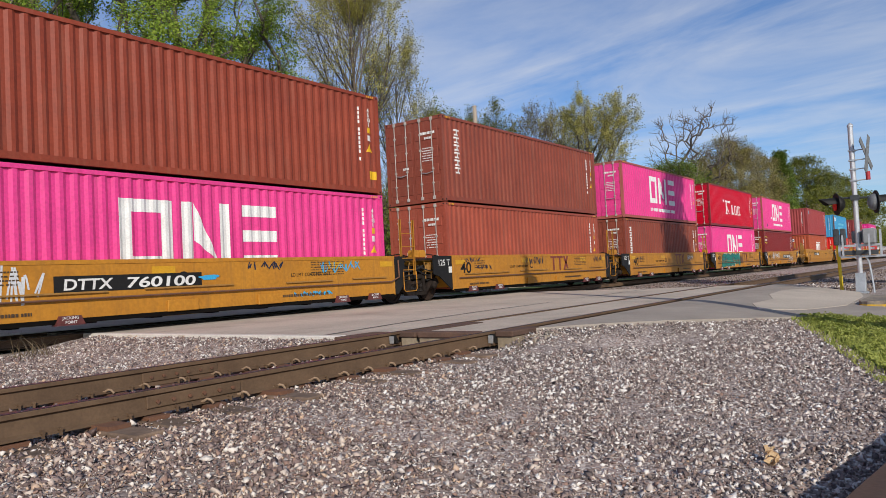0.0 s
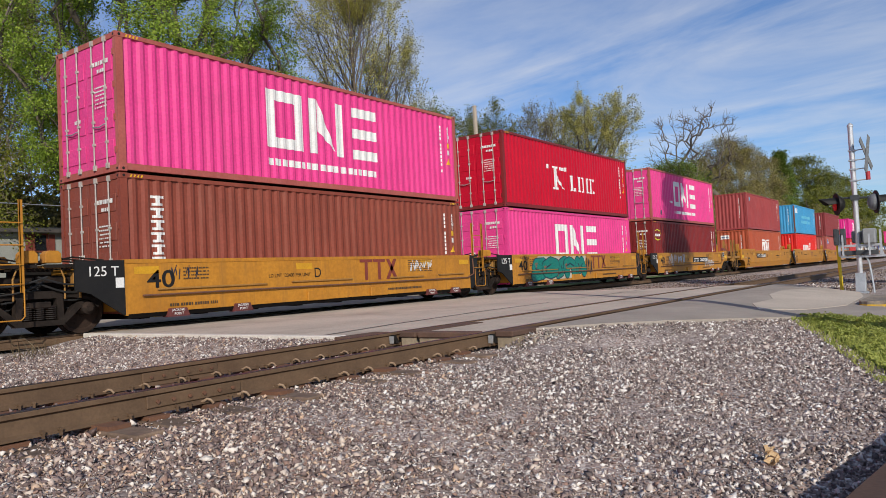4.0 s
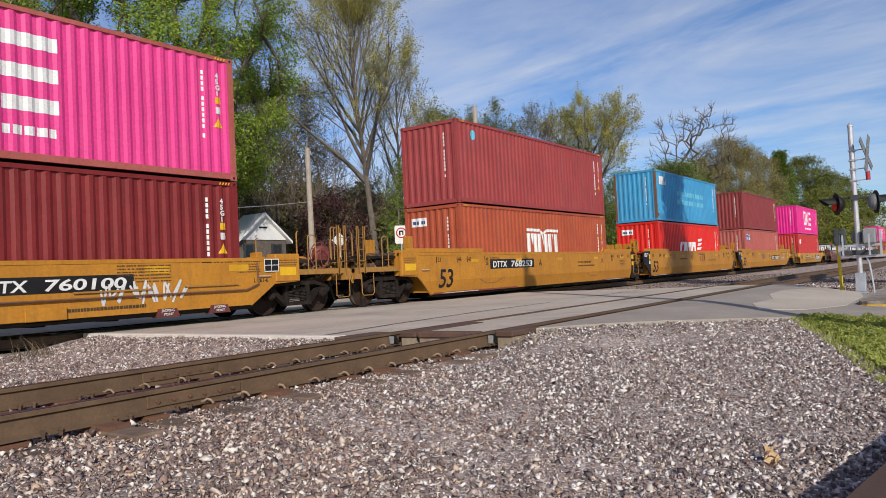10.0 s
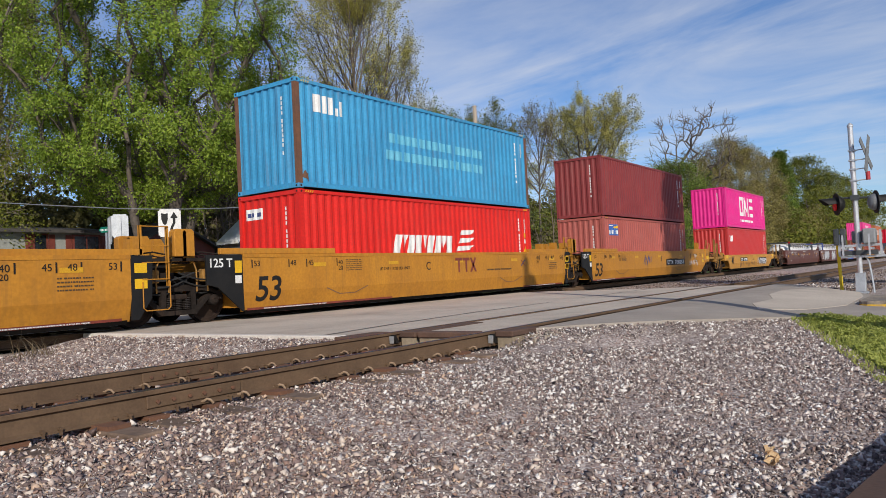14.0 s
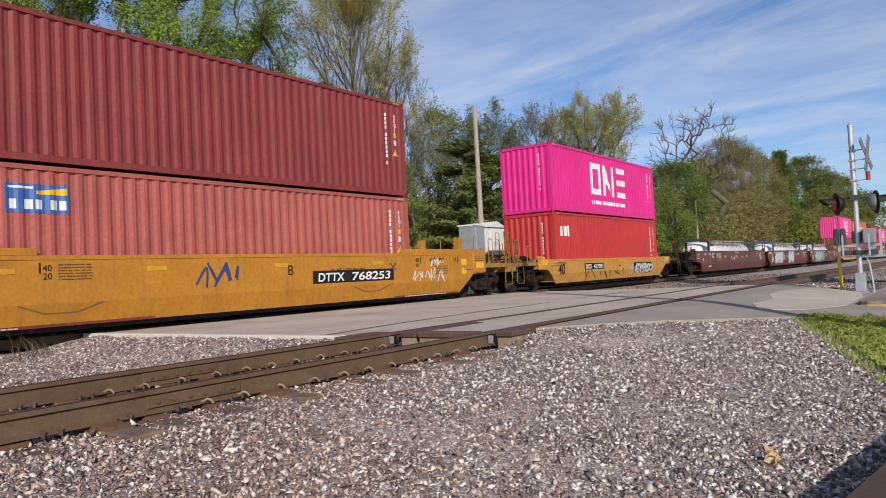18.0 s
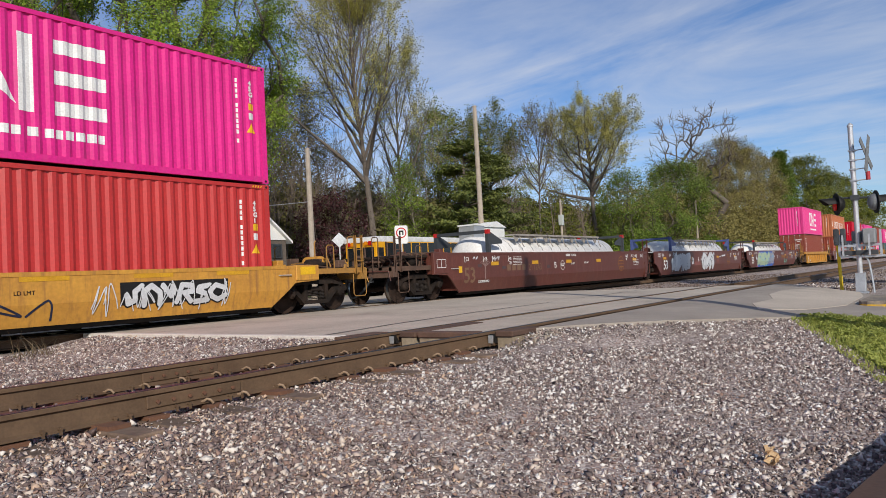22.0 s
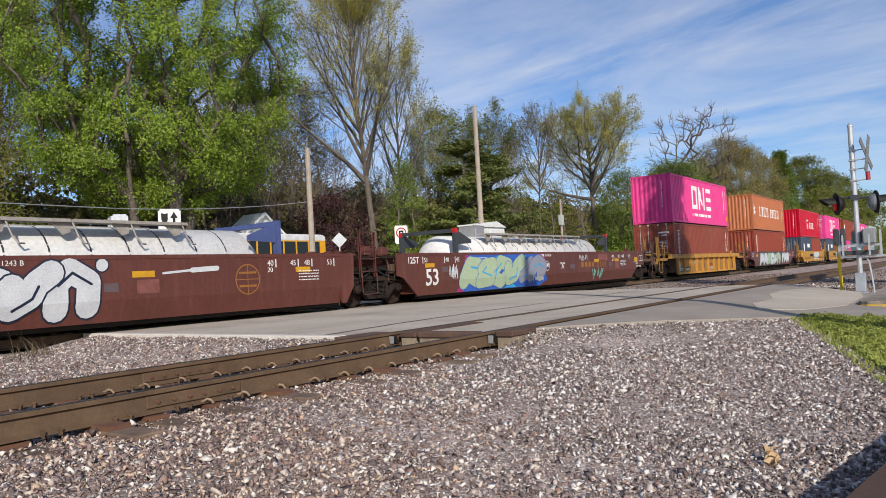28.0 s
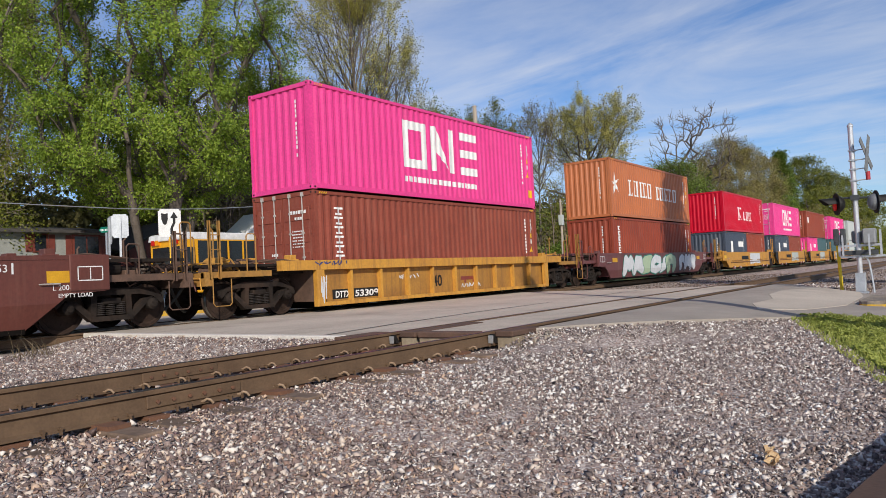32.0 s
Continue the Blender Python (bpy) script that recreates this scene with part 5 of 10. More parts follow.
def blob(cx, cz, rx, rz, seed, n=18, rough=0.18):
    """A rounded, wobbly outline, fanned into triangles by its caller."""
    rng = random.Random(seed)
    a0, k1, k2 = rng.random() * 6, rng.random() * 6, rng.random() * 6
    return [(cx + rx * (1 + rough * math.sin(3 * a + k1) + rough * 0.6 * math.sin(5 * a + k2)) * math.cos(a),
             cz + rz * (1 + rough * math.sin(2 * a + k2) + rough * 0.6 * math.sin(4 * a + k1)) * math.sin(a)) for a in [k * math.tau / n for k in range(n)]]


def fan(pts):
    cx, cz = sum(p[0] for p in pts) / len(pts), sum(p[1] for p in pts) / len(pts)
    return [[(cx, cz), pts[i], pts[(i + 1) % len(pts)]] for i in range(len(pts))]


def scrawl(x0, z0, x1, z1, seed, width=0.03, strokes=9):
    """Thin quick strokes with sharp turns and loops, as a sprayed tag that spells nothing."""
    rng = random.Random(seed)
    res = []
    cell = (x1 - x0) / strokes
    for s in range(strokes):
        x = x0 + cell * (s - 0.15)
        kn = [(x + cell * rng.uniform(0, 1.35), z0 + (z1 - z0) * (rng.uniform(0.65, 1.0) if (i + s) % 2 else rng.uniform(0.0, 0.4))) for i in range(rng.choice((3, 4, 4, 5)))]
        kn = [kn[0]] + kn + [kn[-1]]
        pts = []
        for a, b, c, d in zip(kn, kn[1:], kn[2:], kn[3:]):
            for k in range(5):
                t = k / 5
                pts.append(tuple(0.5 * (2 * b[j] + (c[j] - a[j]) * t * 0.8 + (2 * a[j] - 5 * b[j] + 4 * c[j] - d[j]) * t * t + (3 * b[j] - a[j] - 3 * c[j] + d[j]) * t ** 3) for j in (0, 1)))
        for p, q in zip(pts, pts[1:]):
            dx, dz = q[0] - p[0], q[1] - p[1]
            d = math.hypot(dx, dz)
            if d < 1e-4:
                continue
            nx, nz = -dz / d * width / 2, dx / d * width / 2
            res.append([(p[0] + nx, p[1] + nz), (q[0] + nx, q[1] + nz), (q[0] - nx, q[1] - nz), (p[0] - nx, p[1] - nz)])
    return res


STROKES = [[(0.95, 0.80), (0.45, 0.97), (0.10, 0.62), (0.16, 0.20), (0.60, 0.04), (0.95, 0.26)],
           [(0.90, 0.92), (0.34, 0.88), (0.22, 0.62), (0.78, 0.44), (0.80, 0.14), (0.10, 0.06)],
           [(0.18, 0.03), (0.22, 0.92), (0.76, 0.90), (0.80, 0.56), (0.34, 0.48), (0.95, 0.05)],
           [(0.05, 0.05), (0.22, 0.95), (0.50, 0.42), (0.76, 0.95), (0.96, 0.10)],
           [(0.14, 0.04), (0.10, 0.72), (0.48, 0.97), (0.86, 0.70), (0.82, 0.05)],
           [(0.90, 0.95), (0.55, 0.70), (0.62, 0.30), (0.20, 0.10), (0.10, 0.55)]]


def fat(path, width):
    """A thick rounded stroke along a path, as overlapping flat outlines."""
    res = []
    for p, q in zip(path, path[1:]):
        dx, dz = q[0] - p[0], q[1] - p[1]
        d = math.hypot(dx, dz) or 1
        nx, nz = -dz / d * width / 2, dx / d * width / 2
        res.append([(p[0] + nx, p[1] + nz), (q[0] + nx, q[1] + nz), (q[0] - nx, q[1] - nz), (p[0] - nx, p[1] - nz)])
    for p in path:
        res.append([(p[0] + width / 2 * math.cos(k * math.tau / 12), p[1] + width / 2 * math.sin(k * math.tau / 12)) for k in range(12)])
    return res


def layered(car, mt, polys, y, name):
    """Overlapping flat outlines, each a hair in front of the one before, as one sprayed shape."""
    bm = bmesh.new()
    for i, pts in enumerate(creased(car, polys)):
        f = bm.faces.new([bm.verts.new((x, y - 0.00012 * i + side_slope(car, z), z)) for x, z in pts])
        f.normal_update()
        if f.normal.y > 0:
            f.normal_flip()
    return tagged(part(name, bm, mt, car), kind="stuff")


def big_tag(car, x0, z0, x1, z1, fills, edge, n, seed, y=NEAR - 0.010, edge_w=0.05, thick=0.30, inner=None, spots=None):
    """A large sprayed piece: fat looping shapes side by side, each with a dark outline and a few thin strokes."""
    rng = random.Random(seed)
    w, h = (x1 - x0) / n, z1 - z0
    fills = [fills] if isinstance(fills, str) else fills
    for i in range(n):
        cx = x0 + w * (i - 0.08)
        st = STROKES[(i * 5 + seed) % len(STROKES)]
        t = thick * h * (0.85 + 0.3 * rng.random())
        lo, hi = z0 + t / 2 + 0.08 * h * rng.random(), z1 - t / 2 - 0.08 * h * rng.random()
        slant = rng.uniform(-0.05, 0.22) * h
        path = [(cx + w * 1.12 * (u + rng.uniform(-0.08, 0.08)) + slant * (v - 0.5), lo + (hi - lo) * min(1, max(0, v + rng.uniform(-0.05, 0.05)))) for u, v in st]
        yy = y - 0.007 * (i % 2)
        layered(car, edge, fat(path, t + 2 * edge_w), yy, "sprayed_outline")
        layered(car, fills[i % len(fills)], fat(path, t), yy - 0.003, "sprayed_piece")
        if inner:
            layered(car, inner, fat([(a + 0.1 * t, b - 0.1 * t) for a, b in path[1:4]], t * 0.11), yy - 0.0052, "sprayed_stroke")
        if spots:
            a, b = path[1 + i % 3]
            dots = [fat([(a + dx, b + dz), (a + dx + 0.01, b + dz)], 0.10) for dx, dz in ((-0.06, 0), (0.06, 0.02), (0.0, -0.10))]
            layered(car, spots, [q for d in dots for q in d], yy - 0.0055, "sprayed_dots")


def ladder(car, x, y, z0, z1, w, mt, rungs):
    """Two uprights with rungs, as on a car's end."""
    first = None
    for s in (0, w):
        bm = bmesh.new()
        box(bm, x + s - 0.028, x + s + 0.028, y, y + 0.012, z0, z1)
        box(bm, x + s - 0.028, x + s - 0.016, y, y + 0.055, z0, z1)
        o = part("ladder_stile", bm, mt, car)
        first = first or o
    for z in rungs:
        bm = bmesh.new()
        rod(bm, (x, y - 0.02, z), (x + w, y - 0.02, z), 0.012, 5)
        part("rung", bm, mt, first)
    return first


def stirrup(car, x, w, z0, z1, mt):
    bm = bmesh.new()
    path_rod(bm, [(x, NEAR - 0.02, z1), (x, NEAR - 0.02, z0 + 0.06), (x + 0.06, NEAR - 0.02, z0), (x + w - 0.06, NEAR - 0.02, z0), (x + w, NEAR - 0.02, z0 + 0.06), (x + w, NEAR - 0.02, z1)], 0.013, 6)
    return part("step", bm, mt, car)


def well_unit(label, paint, x0, x1, top, bot, left, right, style):
    """One well: deep sides between x0 and x1, a floor that carries the boxes, ends over the trucks.
    left and right: 'joint' (shared truck), or 'end' (own truck, platform and coupler)."""
    car = empty("well_car", Matrix(), label, "freight car", "well cars of the train")
    if style not in ("w40", "s40"):
        LEANING.add(car.name)
    dark = "blackp" if style in ("w40", "w53") else paint
    lean = (lambda z: 0.0) if style in ("w40", "s40") else (lambda z: 0.11 * max(0.0, 0.62 - z) / 0.45)
    for side in (0, 1):
        P = lambda pts, ya, yb, nm, mt, lb="": (lambda o: (setattr_side(o) if side else o))(part(nm, prism(bmesh.new(), pts, ya, yb, lean if nm == "side_panel" else None), mt, car, lb))

        def setattr_side(o):
            o.matrix_basis = Matrix.Diagonal((1, -1, 1, 1))
            return o
        # side panel, in one outline with its raised ends
        if style == "s40":
            out_l = [(x0 + 0.02, top - 0.16), (x0 + 0.02, bot), (x1 - 0.02, bot), (x1 - 0.02, top - 0.16)]
            # a darker, streaked yellow sets the recessed panel off from the ribs
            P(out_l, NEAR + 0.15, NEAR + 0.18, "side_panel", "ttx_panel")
            n = 10
            for k in range(n + 1):
                xx = x0 + (x1 - x0) * k / n
                P([(xx - 0.045, top - 0.15), (xx - 0.045, bot), (xx + 0.045, bot), (xx + 0.045, top - 0.15)], NEAR + 0.02, NEAR + 0.16, "rib", paint)
            P([(x0 - 1.3, top), (x1 + 1.3, top), (x1 + 1.3, top - 0.25), (x0 - 1.3, top - 0.25)], NEAR - 0.04, NEAR + 0.14, "top_chord", paint)
            P([(x0, bot + 0.07), (x0, bot - 0.03), (x1, bot - 0.03), (x1, bot + 0.07)], NEAR - 0.01, NEAR + 0.12, "bottom_sill", paint)
            P([(x0 - 0.12, top - 0.14), (x0 - 0.12, bot - 0.03), (x0 + 0.16, bot - 0.03), (x0 + 0.16, top - 0.14)], NEAR - 0.03, NEAR + 0.1, "end_post", paint)
            P([(x1 - 0.16, top - 0.14), (x1 - 0.16, bot - 0.03), (x1 + 0.12, bot - 0.03), (x1 + 0.12, top - 0.14)], NEAR - 0.03, NEAR + 0.1, "end_post", paint)
        else:
            pl = [(x0, bot), (x0, top)]
            if left == "end":
                pl = [(x0 + 0.05, bot), (x0 - 0.75, 0.78), (x0 - 1.55, 0.82), (x0 - 1.55, top)]
            pr = [(x1, top), (x1, bot)]
            if right == "end":
                pr = [(x1 + 1.45, top), (x1 + 1.45, 0.82), (x1 + 0.70, 0.78), (x1 - 0.05, bot)]
            P(pl + pr, NEAR, NEAR + 0.05, "side_panel", paint)
            P([(x0 - (1.5 if left == "end" else 0), top + 0.012), (x1 + (1.4 if right == "end" else 0), top + 0.012), (x1 + (1.4 if right == "end" else 0), top - 0.07), (x0 - (1.5 if left == "end" else 0), top - 0.07)], NEAR - 0.012, NEAR + 0.16, "top_chord", paint)
            P([(x0 + 0.05, bot + 0.03), (x0 + 0.05, bot - 0.06), (x1 - 0.05, bot - 0.06), (x1 - 0.05, bot + 0.03)], NEAR + lean(bot) - 0.01, NEAR + lean(bot) + 0.15, "bottom_sill", "underframe")
            for kind, s, xe in (("l", -1, x0), ("r", 1, x1)):
                if (left if kind == "l" else right) == "joint":
                    if kind == "l":
                        shape = [(xe, top - 0.002), (xe, bot + 0.02), (xe + s * 0.03, bot + 0.02), (xe + s * 0.70, 0.76), (xe + s * 1.0, 0.84), (xe + s * 1.0, top - 0.002)]
                    else:
                        shape = [(xe, top - 0.002), (xe, bot + 0.02), (xe + 0.16, bot + 0.02), (xe + 0.46, 0.62), (xe + 0.50, top - 0.002)]
                    P(shape, NEAR + 0.004, NEAR + 0.052, "end_plate", dark, "black painted end plate" if dark == "blackp" else "")
        # inner side of the well
        if style != "s40":
            P([(x0 + 0.1, bot), (x0 + 0.1, top - 0.08), (x1 - 0.1, top - 0.08), (x1 - 0.1, bot)], NEAR + 0.145, NEAR + 0.165, "inner_panel", paint)
    # floor and cross beams
    bm = bmesh.new()
    box(bm, x0 + 0.1, x1 - 0.1, -1.15, 1.15, bot + 0.02, bot + 0.10)
    for k in range(9):
        xx = x0 + 0.5 + (x1 - x0 - 1.0) * k / 8
        box(bm, xx - 0.10, xx + 0.10, -1.28, 1.28, bot - 0.09, bot + 0.06)
    part("well_floor", bm, "underframe", car)
    # end structures
    for kind, s, xe in (("l", -1, x0), ("r", 1, x1)):
        how = left if kind == "l" else right
        reach = 1.5 if how == "joint" else 3.45
        bm = bmesh.new()
        a, b = sorted((xe, xe + s * 0.12))
        box(bm, a, b, -1.30, 1.30, bot + 0.1, top - 0.08)
        # on the ribbed car shadow over the bulkhead is put into a dark brown colour
        part("bulkhead", bm, "rust_shade" if style == "s40" else paint, car)
        bm = bmesh.new()
        a, b = sorted((xe + s * 0.1, xe + s * reach))
        box(bm, a, b, -0.42, 0.42, 0.86, 1.14)
        box(bm, a, b, -0.95, -0.82, 1.02, 1.14)
        box(bm, a, b, 0.82, 0.95, 1.02, 1.14)
        part("centre_sill", bm, "iron", car)
        bm = bmesh.new()
        nsl = int(reach / 0.11)
        for k in range(nsl):
            xx = xe + s * (0.2 + (reach - 0.25) * k / nsl)
            box(bm, xx - 0.012, xx + 0.012, NEAR + 0.25, -NEAR - 0.25, top - 0.10, top - 0.06)
        for yy in (NEAR + 0.22, -0.4, 0.4, -NEAR - 0.26):
            a, b = sorted((xe + s * 0.15, xe + s * (reach - 0.05)))
            box(bm, a, b, yy, yy + 0.04, top - 0.12, top - 0.055)
        part("walkway_grating", bm, "iron", car, "open steel walkway grating")
        if how == "end":
            bm = bmesh.new()
            a, b = sorted((xe + s * (reach - 0.22), xe + s * reach))
            box(bm, a, b, -1.36, 1.36, 0.80, 1.10)
            a, b = sorted((xe + s * 1.5, xe + s * reach))
            box(bm, a, b, NEAR + 0.10, NEAR + 0.20, 0.98, 1.12)
            box(bm, a, b, -NEAR - 0.20, -NEAR - 0.10, 0.98, 1.12)
            part("end_platform", bm, {"ttx": "ttx_grime" if style != "b53" else "rust_shade", "ttx_old": "ttx_grime", "bnsf": "rust_shade"}.get(paint, paint), car)
            worn = {"ttx": "ttx_grime" if style != "b53" else "rust_shade", "ttx_old": "ttx_grime", "bnsf": "rust_shade"}.get(paint, paint)
            tall = 2.02 if style == "b53" else 2.28
            lx = xe + s * (reach - 0.42)
            ladder(car, min(lx, lx + s * 0.26), NEAR + 0.05, 0.95, tall, 0.26, worn, (1.3, 1.62, 1.95))
            for k, (off, yy, zt) in enumerate(((1.95, NEAR + 0.12, tall - 0.28), (2.45, -0.35, tall - 0.1), (reach - 0.1, -0.75, tall), (2.1, 0.9, tall - 0.2))):
                gp = bmesh.new()
                gx = xe + s * off
                path_rod(gp, [(gx, yy, 1.02), (gx, yy, zt - 0.05), (gx + 0.05 * s, yy, zt), (gx + 0.22 * s, yy, zt), (gx + 0.27 * s, yy, zt - 0.05), (gx + 0.27 * s, yy, 1.02)][:(3 if k % 2 else 6)], 0.022 if k % 2 else 0.016, 6)
                part("grab_post", gp, worn, car)
            stirrup(car, xe + s * (reach - 0.15) - (0.5 if s > 0 else 0), 0.5, 0.34, 0.95, worn)
            if style != "s40":
                # locker at the end of the side, with a placard frame
                a, b = sorted((xe + s * 0.72, xe + s * 1.50))
                lk = bmesh.new()
                box(lk, a, b, NEAR - 0.03, NEAR + 0.30, 0.83, top + (0.10 if style != "b53" else 0.02))
                bevelled(lk, 0.015)
                lk = part("end_locker", lk, paint, car)
                m = (a + b) / 2
                if paint in ("bnsf", "wine"):
                    for r4 in ((m - 0.25, 1.02, m - 0.23, 1.30), (m + 0.23, 1.02, m + 0.25, 1.30), (m - 0.25, 1.28, m + 0.25, 1.30), (m - 0.25, 1.02, m + 0.25, 1.04), (m - 0.01, 1.05, m + 0.01, 1.27)):
                        flat_paint(lk, "white", [rect(*r4)], NEAR - 0.034, "placard_line")
                else:
                    flat_paint(lk, "yellow", [rect(m - 0.26, 0.98, m + 0.26, 1.18)], NEAR - 0.034, "reflector")
                    if style != "b53":
                        flat_paint(lk, "blackp", bars(m - 0.3, 1.22, m + 0.3, 1.40, 17, rows=3), NEAR - 0.034, "small_notice")
                hb = bmesh.new()
                a = xe + s * 0.35
                path_rod(hb, [(a - 0.18, NEAR - 0.004, 0.98), (a - 0.18, NEAR - 0.05, 0.98), (a + 0.18, NEAR - 0.05, 0.98), (a + 0.18, NEAR - 0.004, 0.98)], 0.014, 5)
                part("grab_iron", hb, "rodwhite", car)
            # brake rigging and hoses on the platform
            for k in range(5):
                rg = bmesh.new()
                ga = xe + s * (1.6 + 0.34 * k)
                path_rod(rg, [(ga, -1.15 + 0.2 * (k % 2), 1.05), (ga + 0.1 * s, -0.9, 1.28 + 0.07 * (k % 3)), (ga + 0.3 * s, -0.2, 1.30), (ga + 0.34 * s, 0.5, 1.1)], 0.024, 5)
                part("brake_rod", rg, "iron" if k % 2 else worn, car)
            rng = random.Random(int(abs(xe) * 100) + (7 if s > 0 else 3))
            for k in range(11):
                cb = bmesh.new()
                w, d, h = rng.uniform(0.05, 0.16), rng.uniform(0.05, 0.14), rng.uniform(0.08, 0.26)
                cx, cy2, cz = xe + s * rng.uniform(1.6, 3.2), rng.uniform(-1.2, 0.5), rng.uniform(1.08, 1.42)
                if k % 3:
                    box(cb, cx - w, cx + w, cy2 - d, cy2 + d, cz - h / 2, cz + h / 2)
                    bevelled(cb, 0.012)
                else:
                    rod(cb, (cx - w * 2, cy2, cz), (cx + w * 2, cy2 + d, cz + rng.uniform(-0.05, 0.12)), 0.05 + 0.03 * rng.random(), 10)
                part("brake_valve", cb, "rust_shade" if k % 4 else worn, car)
                if k % 2:
                    cb = bmesh.new()
                    path_rod(cb, [(cx, cy2, cz), (cx + s * 0.1, cy2 - 0.1, cz - 0.25), (cx + s * 0.25, cy2 - 0.1, 0.95)], 0.018, 5)
                    part("brake_pipe", cb, "rust_shade", car)
            cy_ = bmesh.new()
            lathe(cy_, [(0.02, 0), (0.13, 0.02), (0.14, 0.08), (0.14, 0.42), (0.06, 0.46), (0.05, 0.8), (0.02, 0.82)], 12, "x")
            o = part("brake_cylinder", cy_, "iron", car)
            o.location = (xe + s * 1.9 - 0.4, -1.0, 1.24)
            # coupler, air hose and uncoupling lever
            cp = bmesh.new()
            a, b = sorted((xe + s * reach, xe + s * (reach + 0.34)))
            box(cp, a, b, -0.10, 0.10, 0.76, 0.98)
            k0 = xe + s * (reach + 0.30)
            box(cp, min(k0, k0 + s * 0.22), max(k0, k0 + s * 0.22), -0.20, 0.16, 0.70, 1.02)
            bevelled(cp, 0.03)
            part("coupler", cp, "iron", car)
            hs = bmesh.new()
            pts = [(xe + s * (reach - 0.05 + 0.62 * u), -0.55 + 0.35 * u, 0.86 - 0.62 * math.sin(u * math.pi * 0.5)) for u in [k / 8 for k in range(9)]]
            path_rod(hs, pts, 0.034, 7)
            part("air_hose", hs, "rubber", car)
            lv = bmesh.new()
            path_rod(lv, [(xe + s * (reach + 0.05), -0.25, 1.0), (xe + s * (reach + 0.05), -1.25, 0.98), (xe + s * (reach + 0.08), -1.33, 0.70)], 0.014, 5)
            part("uncoupling_lever", lv, paint, car)
            for yy in (NEAR + 0.35, 0.5):
                gb = bmesh.new()
                a = xe + s * 0.55
                gt = top + (0.55 if style == "w53" else 0.16)
                box(gb, a - 0.10, a + 0.10, yy, yy + 0.24, top - 0.05, gt)
                box(gb, a - 0.16, a + 0.16, yy - 0.03, yy + 0.33, top - 0.05, top + 0.05)
                bevelled(gb, 0.012)
                part("box_guide", gb, paint, car)
            # air tank and valve below the walkway
            ev = bmesh.new()
            lathe(ev, [(0.02, 0), (0.15, 0.03), (0.17, 0.1), (0.17, 0.6), (0.15, 0.67), (0.02, 0.7)], 10, "y")
            o = part("air_reservoir", ev, paint, car)
            o.location = (xe + s * 2.4, -0.7, 1.32)
            for k in range(4):
                pp = bmesh.new()
                yy = -1.2 + 0.25 * k
                path_rod(pp, [(xe + s * 0.4, yy, top - 0.02), (xe + s * (1.2 + 0.2 * k), yy, top + 0.05), (xe + s * (2.6 + 0.1 * k), yy + 0.1, top - 0.1), (xe + s * 3.1, yy + 0.15, 1.05)], 0.017, 5)
                part("brake_pipe", pp, "rust_shade", car)
        else:
            for k in range(3):
                pp = bmesh.new()
                yy = -1.0 + 0.5 * k
                path_rod(pp, [(xe + s * 0.2, yy, top + 0.02), (xe + s * 0.8, yy + 0.05, top + 0.09), (xe + s * 1.5, yy, top - 0.05)], 0.018, 5)
                part("brake_pipe", pp, "iron", car)
            for yy in (NEAR + 0.18, 0.95):
                gb = bmesh.new()
                ga, gt = xe + s * 1.30, top + (0.58 if style == "w53" else 0.2)
                g0 = gt - 0.6 if style == "w53" else top - 0.03
                prism(gb, [(ga - 0.15, g0), (ga + 0.15, g0), (ga + 0.15, gt - 0.06), (ga + 0.09, gt), (ga - 0.09, gt), (ga - 0.15, gt - 0.06)], yy, yy + 0.22)
                bevelled(gb, 0.01)
                part("box_guide", gb, paint, car)
            soiled = {"ttx": "ttx_grime", "ttx_old": "ttx_grime", "bnsf": "rust_shade"}.get(paint, paint)
            if style in ("w53", "b53"):
                rise = 0.46 if style == "w53" else 0.12
                for yy in (-0.62, 0.18):
                    gb = bmesh.new()
                    ga = xe + s * (0.85 + 0.25 * (yy > 0))
                    prism(gb, [(ga - 0.13, top - 0.08), (ga + 0.13, top - 0.08), (ga + 0.13, top + rise - 0.12), (ga + 0.05, top + rise), (ga - 0.13, top + rise)], yy, yy + 0.05)
                    prism(gb, [(ga - 0.13, top - 0.08), (ga - 0.08, top - 0.08), (ga - 0.08, top + rise), (ga - 0.13, top + rise)], yy + 0.05, yy + 0.28)
                    part("box_guide", gb, paint, car)
            for k in range(4):
                hz0 = 1.12 - 0.08 * k
                yy = NEAR + 0.22 + 0.10 * k
                pts = [(xe + s * (0.15 + 1.45 * q), yy + 0.05 * math.sin(q * 5 + k), hz0 - (0.16 + 0.07 * k) * math.sin(q * math.pi)) for q in [m / 8 for m in range(9)]]
                hb = bmesh.new()
                path_rod(hb, pts, 0.020, 6)
                part("air_hose", hb, "rubber", car)
            for k in range(3):
                pb = bmesh.new()
                px0 = xe + s * (0.45 + 0.3 * k)
                path_rod(pb, [(px0, NEAR + 0.30, 0.70), (px0, NEAR + 0.30, top - 0.22 - 0.05 * k), (px0 + s * 0.08, NEAR + 0.30, top - 0.12), (px0 + s * 0.5, NEAR + 0.34, top - 0.10)], 0.018, 6)
                part("conduit", pb, soiled, car)
            bx = bmesh.new()
            box(bx, min(xe + s * 0.5, xe + s * 0.85), max(xe + s * 0.5, xe + s * 0.85), NEAR + 0.34, NEAR + 0.60, 0.92, 1.20)
            bevelled(bx, 0.015)
            part("valve_box", bx, soiled, car)
            if kind == "l":
                ladder(car, xe - 2.55, NEAR + 0.02, 0.85, (2.52 if style == "w40" else 2.12), 0.62, paint, (1.0, 1.35, 1.7, 2.1))
